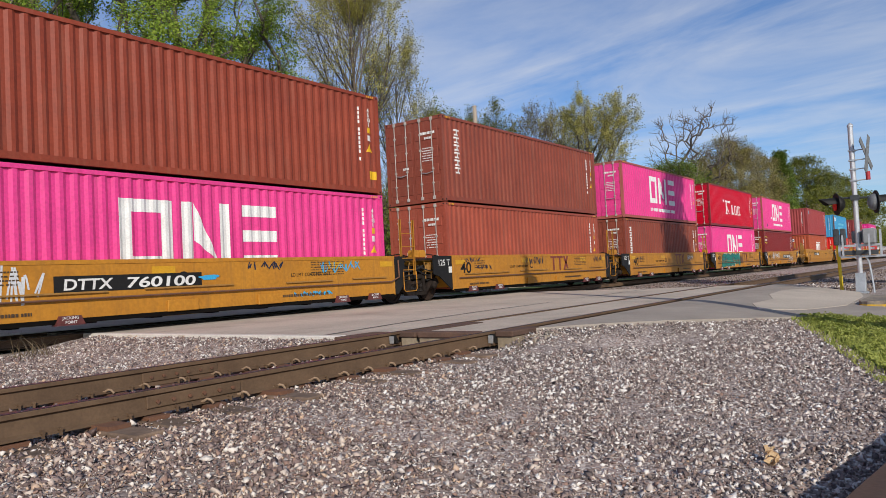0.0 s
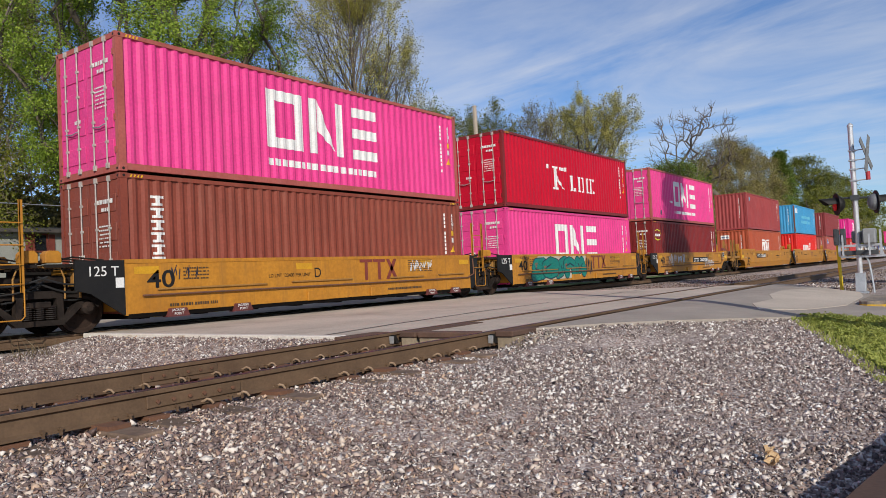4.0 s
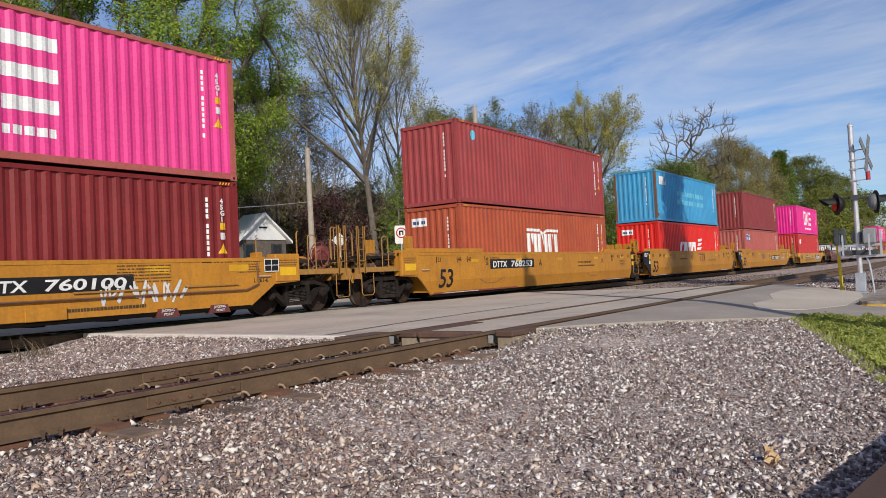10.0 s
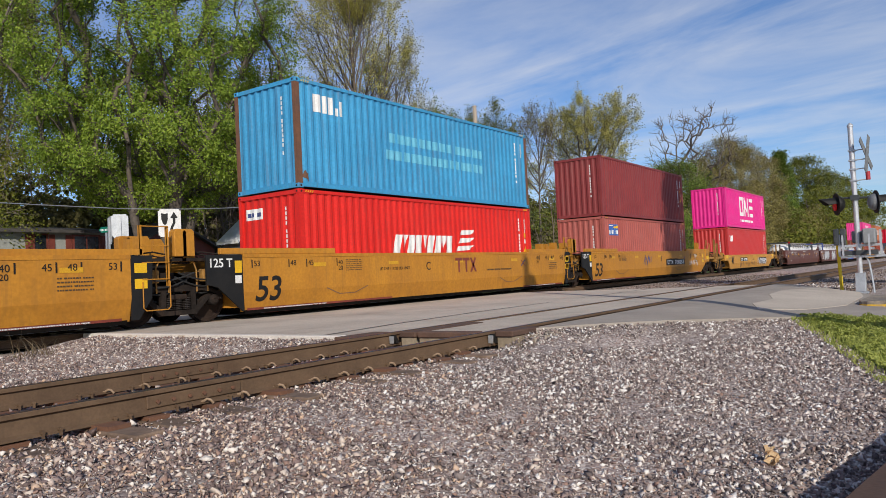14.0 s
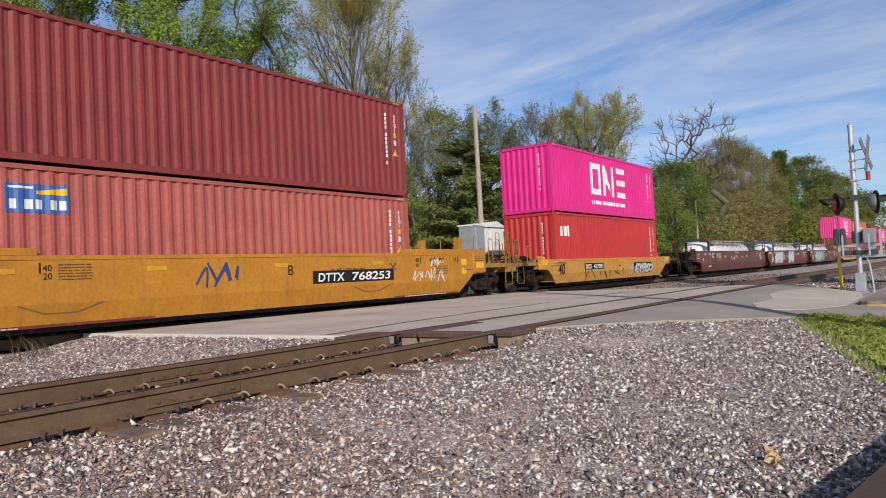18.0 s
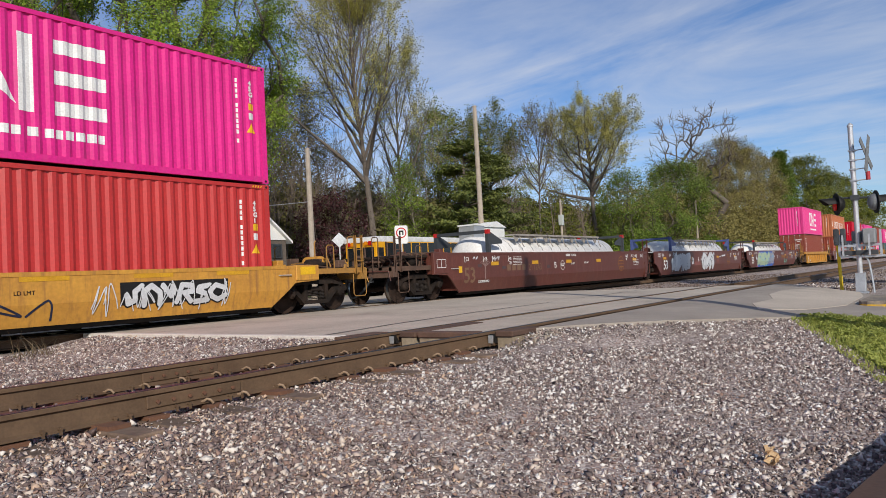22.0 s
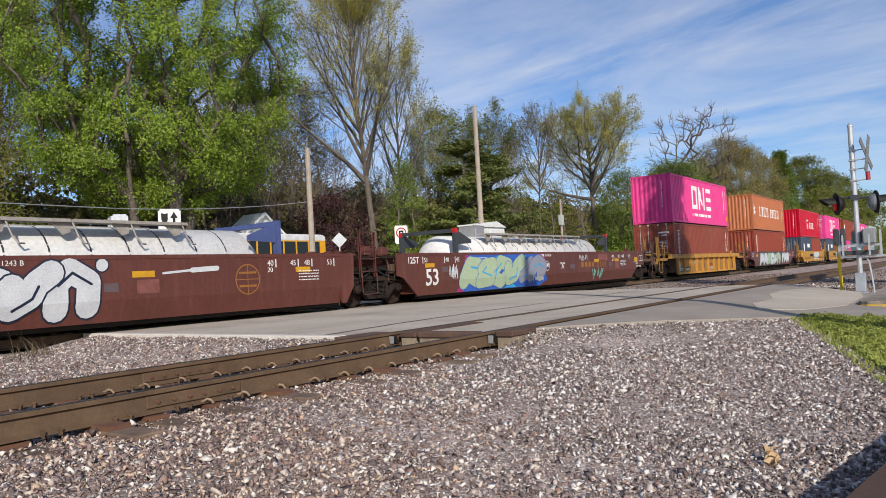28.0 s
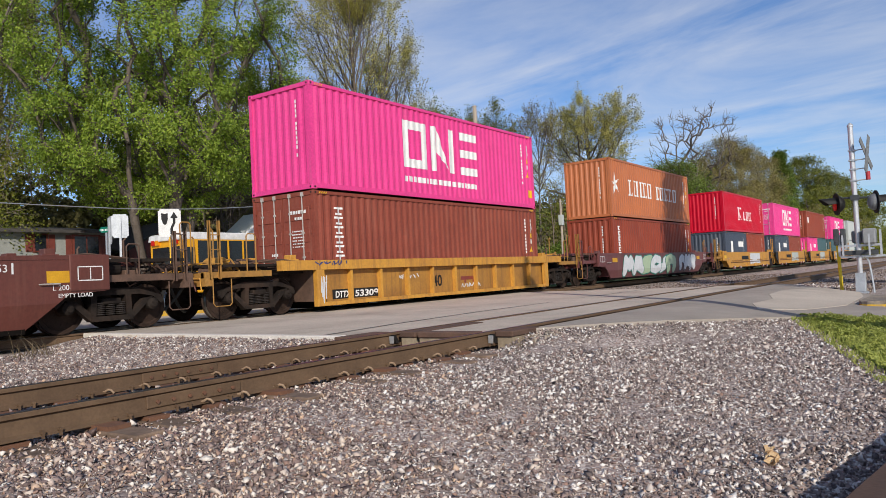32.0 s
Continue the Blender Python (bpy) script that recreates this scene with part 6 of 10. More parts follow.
                stirrup(car, xe - 2.55, 0.62, 0.36, 0.95, paint)
            st = bmesh.new()
            prism(st, [(xe + s * 0.95, 0.84), (xe + s * 1.5, 0.84), (xe + s * 1.5, 0.62), (xe + s * 1.1, 0.66)], -0.6, 0.6)
            part("articulation_casting", st, "iron", car)
    # trucks
    if left == "joint":
        add_truck(car, x0 - 1.5)
    else:
        add_truck(car, x0 - 1.72)
    if right == "end":
        add_truck(car, x1 + 1.72)
    # side fittings
    if style == "w40":
        pp = bmesh.new()
        path_rod(pp, [(x0 + 0.35, NEAR - 0.05, 0.68), (x1 - 0.2, NEAR - 0.05, 0.68), (x1 + 0.15, NEAR - 0.05, 0.80), (x1 + 0.15, NEAR - 0.03, 1.3)], 0.022, 6)
        part("brake_pipe", pp, "rust", car)
        for a, b, z in ((x0 + 0.7, x0 + 3.6, 0.78), (x0 + 4.4, x0 + 6.6, 0.80), (x0 + 8.2, x0 + 9.8, 0.78), (x0 + 10.6, x0 + 12.0, 0.80)):
            bm = bmesh.new()
            box(bm, a, b, NEAR - 0.045, NEAR, z, z + 0.035)
            part("rub_rail", bm, "ttx_grime", car)
        for k, xx in enumerate((x0 + 0.9, x0 + 2.6, x0 + 9.9, x0 + 11.2)):
            bm = bmesh.new()
            prism(bm, [(xx - 0.03, bot - 0.09), (xx + 0.05, bot + 0.09), (xx + 0.45, bot + 0.09), (xx + 0.53, bot - 0.09)], NEAR - 0.07, NEAR + 0.1)
            pad = part("jacking_pad", bm, "pad_red", car, "red-brown jacking pad")
            words("JACKING", 0.055, "white", pad, xx + 0.09, NEAR - 0.076, bot + 0.025)
            words("POINT", 0.055, "white", pad, xx + 0.14, NEAR - 0.076, bot - 0.055)
        for xx in (x0 + 4.9, x0 + 7.3):
            bm = bmesh.new()
            box(bm, xx, xx + 0.75, NEAR - 0.06, NEAR, bot + 0.02, bot + 0.26)
            bevelled(bm, 0.012)
            part("bracket", bm, paint, car)
    if style == "w53":
        for xx in (x0 + 2.7, x0 + 11.4):
            flat_paint(car, "graf_tan" if style == "w53" else "blackp", [[(xx, 0.60), (xx + 0.02, 0.62), (xx + 0.52, 0.45), (xx + 0.5, 0.43)], rect(xx + 0.5, 0.43, xx + 1.1, 0.45), [(xx + 1.1, 0.45), (xx + 1.12, 0.43), (xx + 1.62, 0.60), (xx + 1.6, 0.62)]], NEAR - 0.006, "weld_seam")
        if style == "w53":
            bm = bmesh.new()
            box(bm, x0 - (1.2 if left == "end" else 0.6), x0 + 3.1, NEAR + 0.02, NEAR + 0.12, top + 0.012, top + 0.15)
            bevelled(bm, 0.01)
            part("guide_rail", bm, paint, car)
            bm = bmesh.new()
            box(bm, x1 - 3.0, x1 + (1.2 if right == "end" else 0.3), NEAR + 0.02, NEAR + 0.12, top + 0.012, top + 0.13)
            part("guide_rail", bm, paint, car)
    return car


def stencil_set(car, x0, x1, top, mt):
    """Small stencilled figures and notices along the top of a side."""
    y = NEAR - 0.006
    xs = ((x0 + 0.15, "53"), (x0 + 1.3, "48"), (x0 + 1.9, "45"), (x0 + 3.0, "40"))
    for x, s in xs:
        words(s, 0.14 if s != "40" else 0.12, mt, car, x + 0.07, y, top - 0.28, "stencil")
        flat_paint(car, mt, [rect(x, top - 0.32, x + 0.035, top - 0.12)], y, "stencil_bar")
    words("20", 0.12, mt, car, x0 + 3.07, y, top - 0.43, "stencil")
    words("20", 0.12, mt, car, x1 - 2.35, y, top - 0.43, "stencil")
    for x, s in ((x1 - 0.35, "53"), (x1 - 1.15, "48"), (x1 - 1.62, "45"), (x1 - 2.35, "40")):
        words(s, 0.14, mt, car, x, y, top - 0.28, "stencil")
        flat_paint(car, mt, [rect(x + 0.25, top - 0.32, x + 0.285, top - 0.12)], y, "stencil_bar")
    flat_paint(car, mt, bars(x0 + 3.35, top - 0.45, x0 + 4.0, top - 0.12, 4, rows=6), y, "small_notice")
    flat_paint(car, mt, bars(x1 - 1.35, top - 0.66, x1 - 0.65, top - 0.36, 8, rows=4), y, "small_notice")


def reflectors(car, xs, z, mt="yellow", w=0.45, h=0.10):
    flat_paint(car, "tape" if mt == "yellow" else mt, [rect(x, z, x + w, z + h) for x in xs], NEAR - 0.007, "reflector")


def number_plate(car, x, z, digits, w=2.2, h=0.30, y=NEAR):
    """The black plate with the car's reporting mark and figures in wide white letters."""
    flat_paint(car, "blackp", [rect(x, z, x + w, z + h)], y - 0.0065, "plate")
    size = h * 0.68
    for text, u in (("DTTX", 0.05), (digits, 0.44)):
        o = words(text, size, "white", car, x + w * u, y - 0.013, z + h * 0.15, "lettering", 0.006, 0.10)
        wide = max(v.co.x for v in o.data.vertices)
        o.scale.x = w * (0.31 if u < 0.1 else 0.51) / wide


def pool_logo(car, x, z, h):
    """The owner's mark as plain shapes: two posts with crossbars and a pair of crossed bars."""
    w = h * 0.85
    t = h * 0.2
    polys = []
    for k in range(2):
        xx = x + k * w * 1.05
        polys += [rect(xx, z + h - t, xx + w, z + h), rect(xx + w / 2 - t / 2, z, xx + w / 2 + t / 2, z + h - t)]
    xx = x + 2.1 * w
    polys += [[(xx, z + h), (xx + t * 1.2, z + h), (xx + w, z), (xx + w - t * 1.2, z)], [(xx, z), (xx + t * 1.2, z), (xx + w, z + h), (xx + w - t * 1.2, z + h)]]
    flat_paint(car, "logo_red", polys, NEAR - 0.009, "painted_mark")


def tank_container(label, frame_mat, length):
    """A tank in an open steel frame: white cladding with bands, walkway on top."""
    c = empty("tank_container", Matrix(), label, "tank container", "tank containers on the train")
    R, cz, cy, H = 0.98, 0.90, WIDE / 2, 2.05
    bm = bmesh.new()
    lathe(bm, [(0.05, 0.20), (0.45, 0.22), (0.74, 0.32), (R, 0.66), (R, length - 0.66), (0.74, length - 0.32), (0.45, length - 0.22), (0.05, length - 0.20)], 32, "x")
    bmesh.ops.translate(bm, verts=bm.verts[:], vec=(0, cy, cz))
    part("tank", bm, "tank", c, smooth=True)
    n = max(4, int(length / 0.85))
    for k in range(1, n):
        x = 0.6 + (length - 1.2) * k / n
        b = bmesh.new()
        ring = [[b.verts.new((xx, cy + (R + 0.006) * math.cos(q * math.tau / 24), cz + (R + 0.006) * math.sin(q * math.tau / 24))) for q in range(24)] for xx in (x - 0.018, x + 0.018)]
        for q in range(24):
            b.faces.new((ring[0][q], ring[0][(q + 1) % 24], ring[1][(q + 1) % 24], ring[1][q]))
        part("band", b, "framegrey", c, "dark band round the tank")
    for x in (0.0, length - 0.14):
        for y in (0.0, WIDE - 0.14):
            b = bmesh.new()
            box(b, x, x + 0.14, y, y + 0.14, 0, H)
            po = part("frame_post", b, frame_mat, c)
            b = bmesh.new()
            box(b, x - 0.004, x + 0.144, y - 0.004, y + 0.144, H - 0.15, H + 0.004)
            part("corner_casting", b, "redlens" if frame_mat != "frameblue" else frame_mat, po)
        for z in (0.02, H - 0.13):
            b = bmesh.new()
            box(b, x + 0.01, x + 0.13, 0.14, WIDE - 0.14, z, z + 0.12)
            part("frame_beam", b, frame_mat, c)
        xe = x + 0.07
        xi = x + (1.0 if x == 0 else -0.86)
        for y in (0.04, WIDE - 0.10):
            b = bmesh.new()
            prism(b, [(xe, H - 0.55), (xe, H - 0.03), (xi, H - 0.38), (xi, H - 0.50)], y, y + 0.05)
            part("frame_brace", b, frame_mat, c)
    a0, a1 = 2.3, length - 2.5
    for y in (0.22, 1.72):
        for k in range(3):
            xa, xb = a0 + (a1 - a0) * k / 3 + 0.03, a0 + (a1 - a0) * (k + 1) / 3 - 0.03
            b = bmesh.new()
            box(b, xa, xb, y, y + 0.50, 1.895, 1.925)
            for q in range(int((xb - xa) / 0.12)):
                box(b, xa + 0.12 * q, xa + 0.12 * q + 0.03, y + 0.01, y + 0.49, 1.925, 1.938)
            box(b, xa, xb, y - 0.015, y, 1.88, 1.945)
            part("walkway", b, "walk_grey", c, "dusty grey metal walkway")
    for k in range(7):
        x = a0 + 0.25 + (a1 - a0 - 0.5) * k / 6
        b = bmesh.new()
        prism(b, [(x - 0.30, 1.89), (x + 0.14, 1.89), (x + 0.08, 1.68), (x - 0.06, 1.64)], 0.30, 0.33)
        path_rod(b, [(x + 0.10, 0.24, 1.89), (x + 0.20, 0.20, 1.60), (x + 0.30, 0.17, 1.46), (x + 0.42, 0.22, 1.46)], 0.020, 5)
        part("walkway_bracket", b, "walk_grey", c)
    b = bmesh.new()
    lathe(b, [(0.26, 1.75), (0.26, 1.92), (0.20, 1.98), (0.05, 1.99)], 14, "z")
    bmesh.ops.translate(b, verts=b.verts[:], vec=(length / 2, cy, 0))
    part("manhole", b, "walk_grey", c)
    return c


# ---- the train: where each piece stands at 16 s ----
CONSIST = []


def ride(ob, x, y, z):
    CONSIST.append((ob, x, y, z))
    ob.matrix_basis = pose(x, y, z)
    return ob


LOW, HIGH = 0.32, 3.245


def load(ref, low, high):
    for c, z in ((low, LOW), (high, HIGH)):
        if c:
            ride(c, ref, TRACK_Y - WIDE / 2, z)


# five-unit car with 40-foot wells
A_, B_, C_, D_, E_ = -103.03, -87.66, -72.21, -56.95, -41.37
letters = {A_: "C", B_: "C", C_: "D", D_: "E", E_: "A"}
for ref in (A_, B_, C_, D_, E_):
    u = well_unit("weathered yellow well car unit with black ends and sprayed tags", "ttx", -0.08, 12.34, 1.41, 0.29, "joint", "end" if ref == E_ else "joint", "w40")
    ride(u, ref, TRACK_Y, 0)
    y = NEAR - 0.005
    words("40", 0.37, "blackp", u, 0.40, y, 0.83, "numeral", 0.006).scale.x = 1.28
    words("125 T", 0.20, "white", u, -0.86, NEAR - 0.002, 1.10, "numeral")
    words(letters[ref], 0.26, "blackp", u, 5.1, y, 0.90, "letter")
    flat_paint(u, "white", [rect(-0.28, 0.86, -0.10, 1.06)], NEAR - 0.003, "sticker")
    reflectors(u, (0.12, 4.5, 9.6, 11.7), 1.12, "yellow", 0.55, 0.15)
    flat_paint(u, "blackp", bars(9.0, 0.95, 10.2, 1.34, 4, rows=6) + bars(1.25, 0.98, 1.9, 1.28, 5, rows=4) + bars(8.0, 0.44, 9.6, 0.52, 6) + bars(0.9, 0.42, 2.1, 0.50, 9), y, "small_notice")
    if ref in (A_, E_):
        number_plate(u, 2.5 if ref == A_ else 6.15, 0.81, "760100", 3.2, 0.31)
    else:
        pool_logo(u, 6.85, 0.76, 0.62)
    if ref in (B_, C_, A_):
        words("LD LMT 123400 PER UNIT", 0.09, "blackp", u, 8.3 if ref == A_ else 3.6, y, 0.94, "notice")
    if ref == A_:
        flat_paint(u, "graf_pale", scrawl(0.6, 0.62, 2.3, 1.36, 3, 0.035, 10), y - 0.001, "sprayed_tag")
        flat_paint(u, "graf_blue", scrawl(9.2, 1.0, 10.9, 1.32, 5, 0.03, 8) + scrawl(8.4, 0.42, 9.7, 0.56, 6, 0.03, 8) + fan(blob(5.9, 1.0, 0.25, 0.06, 2)), y - 0.001, "sprayed_tag")
        flat_paint(u, "graf_dark", scrawl(7.0, 1.12, 8.1, 1.36, 4, 0.03, 7), y - 0.001, "sprayed_tag")
    if ref == B_:
        flat_paint(u, "graf_dark", scrawl(0.4, 1.16, 1.6, 1.36, 14, 0.02, 9) + scrawl(4.9, 1.0, 6.2, 1.35, 15, 0.025, 8) + scrawl(11.0, 1.0, 12.0, 1.36, 16, 0.025, 7) + scrawl(1.4, 0.9, 2.3, 1.1, 17, 0.02, 6), y - 0.001, "sprayed_tag")
    if ref == C_:
        flat_paint(u, "graf_dark", scrawl(0.9, 0.98, 1.6, 1.3, 23, 0.02, 6), y - 0.001, "sprayed_tag")
        flat_paint(u, "graf_pale", scrawl(9.0, 0.95, 10.2, 1.3, 24, 0.03, 8), y - 0.001, "sprayed_tag")
    if ref == D_:
        layered(u, "overspray", [[(1.5, 0.62), (1.9, 1.36), (4.4, 1.38), (6.35, 1.38), (6.15, 0.9), (5.6, 0.40), (1.7, 0.40)]], y - 0.001, "sprayed_shadow")
        big_tag(u, 1.55, 0.34, 6.1, 1.37, "graf_teal", "graf_dark", 5, 7, edge_w=0.035, thick=0.44, inner="graf_dark", spots="graf_tan")
        flat_paint(u, "graf_dark", scrawl(0.5, 1.18, 1.2, 1.36, 33, 0.02, 6) + scrawl(6.3, 0.5, 6.9, 1.3, 34, 0.02, 7), y - 0.006, "sprayed_tag")
    if ref == E_:
        flat_paint(u, "graf_pale", scrawl(1.6, 0.62, 3.05, 1.38, 43, 0.05, 5) + scrawl(3.35, 0.72, 4.5, 1.38, 44, 0.05, 6) + scrawl(8.6, 0.50, 10.6, 1.0, 45, 0.045, 10), y - 0.001, "sprayed_tag")
        words("L 261-6", 0.10, "blackp", u, 12.4, y, 0.84, "notice")
        wh = bmesh.new()
        lathe(wh, [(0.0, 0.0), (0.05, -0.01), (0.05, 0.02), (0.0, 0.03)], 12)
        for k in range(24):
            a, b = k * math.tau / 24, (k + 1) * math.tau / 24
            rod(wh, (0.34 * math.cos(a), 0, 0.34 * math.sin(a)), (0.34 * math.cos(b), 0, 0.34 * math.sin(b)), 0.016, 5)
        for k in range(5):
            a = k * math.tau / 5
            rod(wh, (0, 0, 0), (0.34 * math.cos(a), 0, 0.34 * math.sin(a)), 0.014, 5)
        part("brake_wheel", wh, "brakered", u, "dull red brake wheel").location = (14.78, -1.22, 1.47)
        hg = bmesh.new()
        lathe(hg, [(0.02, -0.06), (0.20, -0.05), (0.26, 0.02), (0.26, 0.16), (0.05, 0.20)], 16)
        part("brake_housing", hg, "brakered", u, "dull red gear housing").location = (15.2, -0.9, 1.50)
        flat_paint(u, "blackp", [rect(12.72, 1.10, 13.13, 1.37)], NEAR - 0.036, "placard")
        for r4 in ((12.70, 1.08, 13.15, 1.10), (12.70, 1.37, 13.15, 1.39), (12.70, 1.1, 12.72, 1.37), (13.13, 1.1, 13.15, 1.37), (12.915, 1.1, 12.93, 1.37), (12.72, 1.23, 13.13, 1.245)):
            flat_paint(u, "white", [rect(*r4)], NEAR - 0.038, "placard_line")
        words("CLEARANCE", 0.11, "blackp", u, 10.95, y, 1.32, "notice")
        flat_paint(u, "blackp", bars(11.95, 1.08, 12.6, 1.38, 47, rows=5), y, "small_notice")

load(A_, build_container("pink corrugated steel container with white block mark, in the well", "pink", marks=[CARRIER_LOW, TAGS, TAGS_WHITE]),
     build_container("brown-red corrugated steel container stacked on a pink one", "rust_red", marks=[TAGS, TAGS_WHITE, ("yellow", [rect(LONG - 0.5, 0.42, LONG - 0.2, 0.66)])]))
load(B_, build_container("rust-red corrugated container with doors and locking rods, in the well", "brick_red", doors_ahead=True, marks=[TAGS, TAGS_WHITE]),
     build_container("dark brown container with a white downward wordmark and closed doors", "brown", doors_ahead=True, marks=[TAGS, TAGS_WHITE, ("white", stacked_word(0.74, 2.49, 0.255, 6, 0.32))]))
load(C_, build_container("brown container with a white downward wordmark, in the well", "brown", doors_ahead=True, marks=[TAGS, TAGS_WHITE, ("white", stacked_word(0.69, 2.46, 0.255, 6, 0.32))]),
     build_container("pink corrugated container with white block mark, doors closed", "pink", doors_ahead=True, frame_paint="faded_red", marks=[CARRIER, TAGS, TAGS_WHITE]))
load(D_, build_container("pink container with white block mark and doors, in the well", "pink", doors_ahead=True, marks=[CARRIER_LOW, TAGS, TAGS_WHITE]),
     build_container("crimson container with a large white serif wordmark, doors closed", "crimson", doors_ahead=True, frame_paint="maroon", marks=[TAGS, TAGS_WHITE, ("white", SERIF_MARK + [rect(3.55, 1.76, 3.64, 1.93), rect(3.70, 1.76, 3.79, 1.93), rect(5.20, 1.76, 5.29, 1.93), rect(5.35, 1.76, 5.44, 1.93)])]))
swoosh = []
for a0, a1 in ((150, 5), (190, 325)):
    for q in range(9):
        ring = []
        for f in (q / 9, (q + 1) / 9):
            a, th = radians(a0 + (a1 - a0) * f), 0.012 + 0.05 * math.sin(math.pi * min(1, f * 1.05))
            ring.append(((0.80 + 0.56 * math.cos(a), 2.12 + 0.31 * math.sin(a)), (0.80 + (0.56 - th) * math.cos(a), 2.12 + (0.31 - th) * math.sin(a))))
        swoosh.append([ring[0][0], ring[1][0], ring[1][1], ring[0][1]])
load(E_, build_container("maroon container with white wordmark and yellow swoosh, in the well", "maroon", doors_ahead=True, marks=[TAGS, TAGS_WHITE, ("white", bars(0.42, 2.04, 1.18, 2.22, 21, wmin=0.5, wmax=0.8)), ("lime", swoosh)]),
     build_container("pink container with white block mark and rusty frame", "pink", doors_ahead=True, frame_paint="faded_red", marks=[CARRIER, TAGS, TAGS_WHITE, ("white", fan(blob(3.45, 1.2, 0.16, 0.13, 3, rough=0.4))), ("slate", [rect(1.42, 0.35, 1.52, 0.85), rect(1.62, 0.35, 1.72, 0.6)])]))

# three-unit car with 53-foot wells
F_, G_, H_ = -19.88, -0.41, 18.95
for ref, lt in ((F_, "A"), (G_, "C"), (H_, "B")):
    u = well_unit("yellow well car unit with deep plain sides and black numerals", "ttx", -2.05, 14.62, 1.50, 0.17, "end" if ref == F_ else "joint", "end" if ref == H_ else "joint", "w53")
    ride(u, ref, TRACK_Y, 0)
    y = NEAR - 0.005
    words("53", 0.60, "blackp", u, -1.72, y, 0.40, "numeral", 0.012, 0.12)
    for a, b in ((-1.9, 3.4), (11.2, 14.45)):
        flat_paint(u, "logo_red", [rect(a, 0.185, b, 0.245)], y, "warning_strip")
        flat_paint(u, "white", bars(a + 0.5, 0.20, a + 2.6, 0.232, 71, rows=1), y - 0.004, "small_notice")
    if ref != H_:
        for zc in (1.24, 0.92):
            flat_paint(u, "yellow", [rect(14.70, zc - 0.10, 14.98, zc + 0.10)], NEAR - 0.003, "reflector")
    stencil_set(u, -1.95, 14.5, 1.50, "blackp")
    reflectors(u, (0.2, 3.2, 6.6, 10.2, 13.2), 1.18)
    words(lt, 0.26, "blackp", u, 5.0 if ref != H_ else 7.0, y, 0.98, "letter")
    words("LD LMT 117200 PER UNIT", 0.09, "blackp", u, 8.5 if ref != G_ else 2.8, y, 1.02, "notice")
    flat_paint(u, "blackp", bars(8.5, 0.88, 10.2, 0.95, 71), y, "small_notice")
    flat_paint(u, "logo_red", [rect(-1.3, 0.10, 1.9, 0.19)] if ref != H_ else [rect(-1.2, 0.1, 1.2, 0.18), rect(10.6, 0.10, 13.6, 0.2)], NEAR + 0.075, "red_stripe")
    if ref == F_:
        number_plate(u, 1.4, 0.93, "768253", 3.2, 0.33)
    elif ref == H_:
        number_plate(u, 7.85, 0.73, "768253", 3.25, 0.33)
        flat_paint(u, "graf_pale", scrawl(11.9, 0.55, 13.6, 1.05, 53, 0.035, 8) + scrawl(12.9, 1.05, 13.5, 1.35, 54, 0.03, 4), y - 0.001, "sprayed_tag")
        flat_paint(u, "navy", scrawl(4.3, 0.72, 5.7, 1.38, 55, 0.055, 5), y - 0.001, "sprayed_tag")
    else:
        pool_logo(u, 6.6, 0.86, 0.48)
    if ref != F_:
        words("125 T", 0.20, "white", u, -3.0, NEAR - 0.002, 1.22, "numeral", 0.004)
        flat_paint(u, "yellow", [rect(-2.28, 1.08, -2.08, 1.36), rect(14.64, 1.10, 14.95, 1.3), rect(14.64, 0.8, 14.95, 1.0)], NEAR - 0.003, "reflector")
        flat_paint(u, "white", [rect(-2.28, 0.84, -2.1, 1.02)], NEAR - 0.003, "sticker")
    else:
        reflectors(u, (-3.45,), 1.20, "yellow", 0.5, 0.2)
    for k in range(2):
        flat_paint(u, ("navy", "logo_red")[k], [[(10.9 + 0.0, 1.0 + 0.22 * k), (10.97, 1.0 + 0.22 * k), (11.27, 1.22 - 0.22 * k), (11.2, 1.22 - 0.22 * k)]], y - 0.002 * k, "inspection_mark")
fade = lambda x0, z0, x1, z1, sd: bars(x0, z0, x1, z1, sd, wmin=0.6, wmax=0.95)
load(F_, build_container("orange-red container with a white arched mark, in the well", "orange_red", end_label=True, marks=[TAGS, TAGS_WHITE, ("white", arch_mark(4.6, 1.02, 0.92, 3))]),
     build_container("faded maroon container with a blue dot, on a rust-red one", "dull_maroon", marks=[TAGS, TAGS_WHITE, ("faint", fan(blob(1.05, 2.43, 0.17, 0.17, 1, rough=0.03))), ("white", [rect(0.03, 0.25, 0.12, 0.55)])]))
wing = [[(6.95 + 0.12 * k, 0.98 + 0.27 * k), (7.75 + 0.08 * k, 1.02 + 0.27 * k), (8.05 + 0.06 * k, 1.18 + 0.27 * k), (7.05 + 0.12 * k, 1.15 + 0.27 * k)] for k in range(4)]
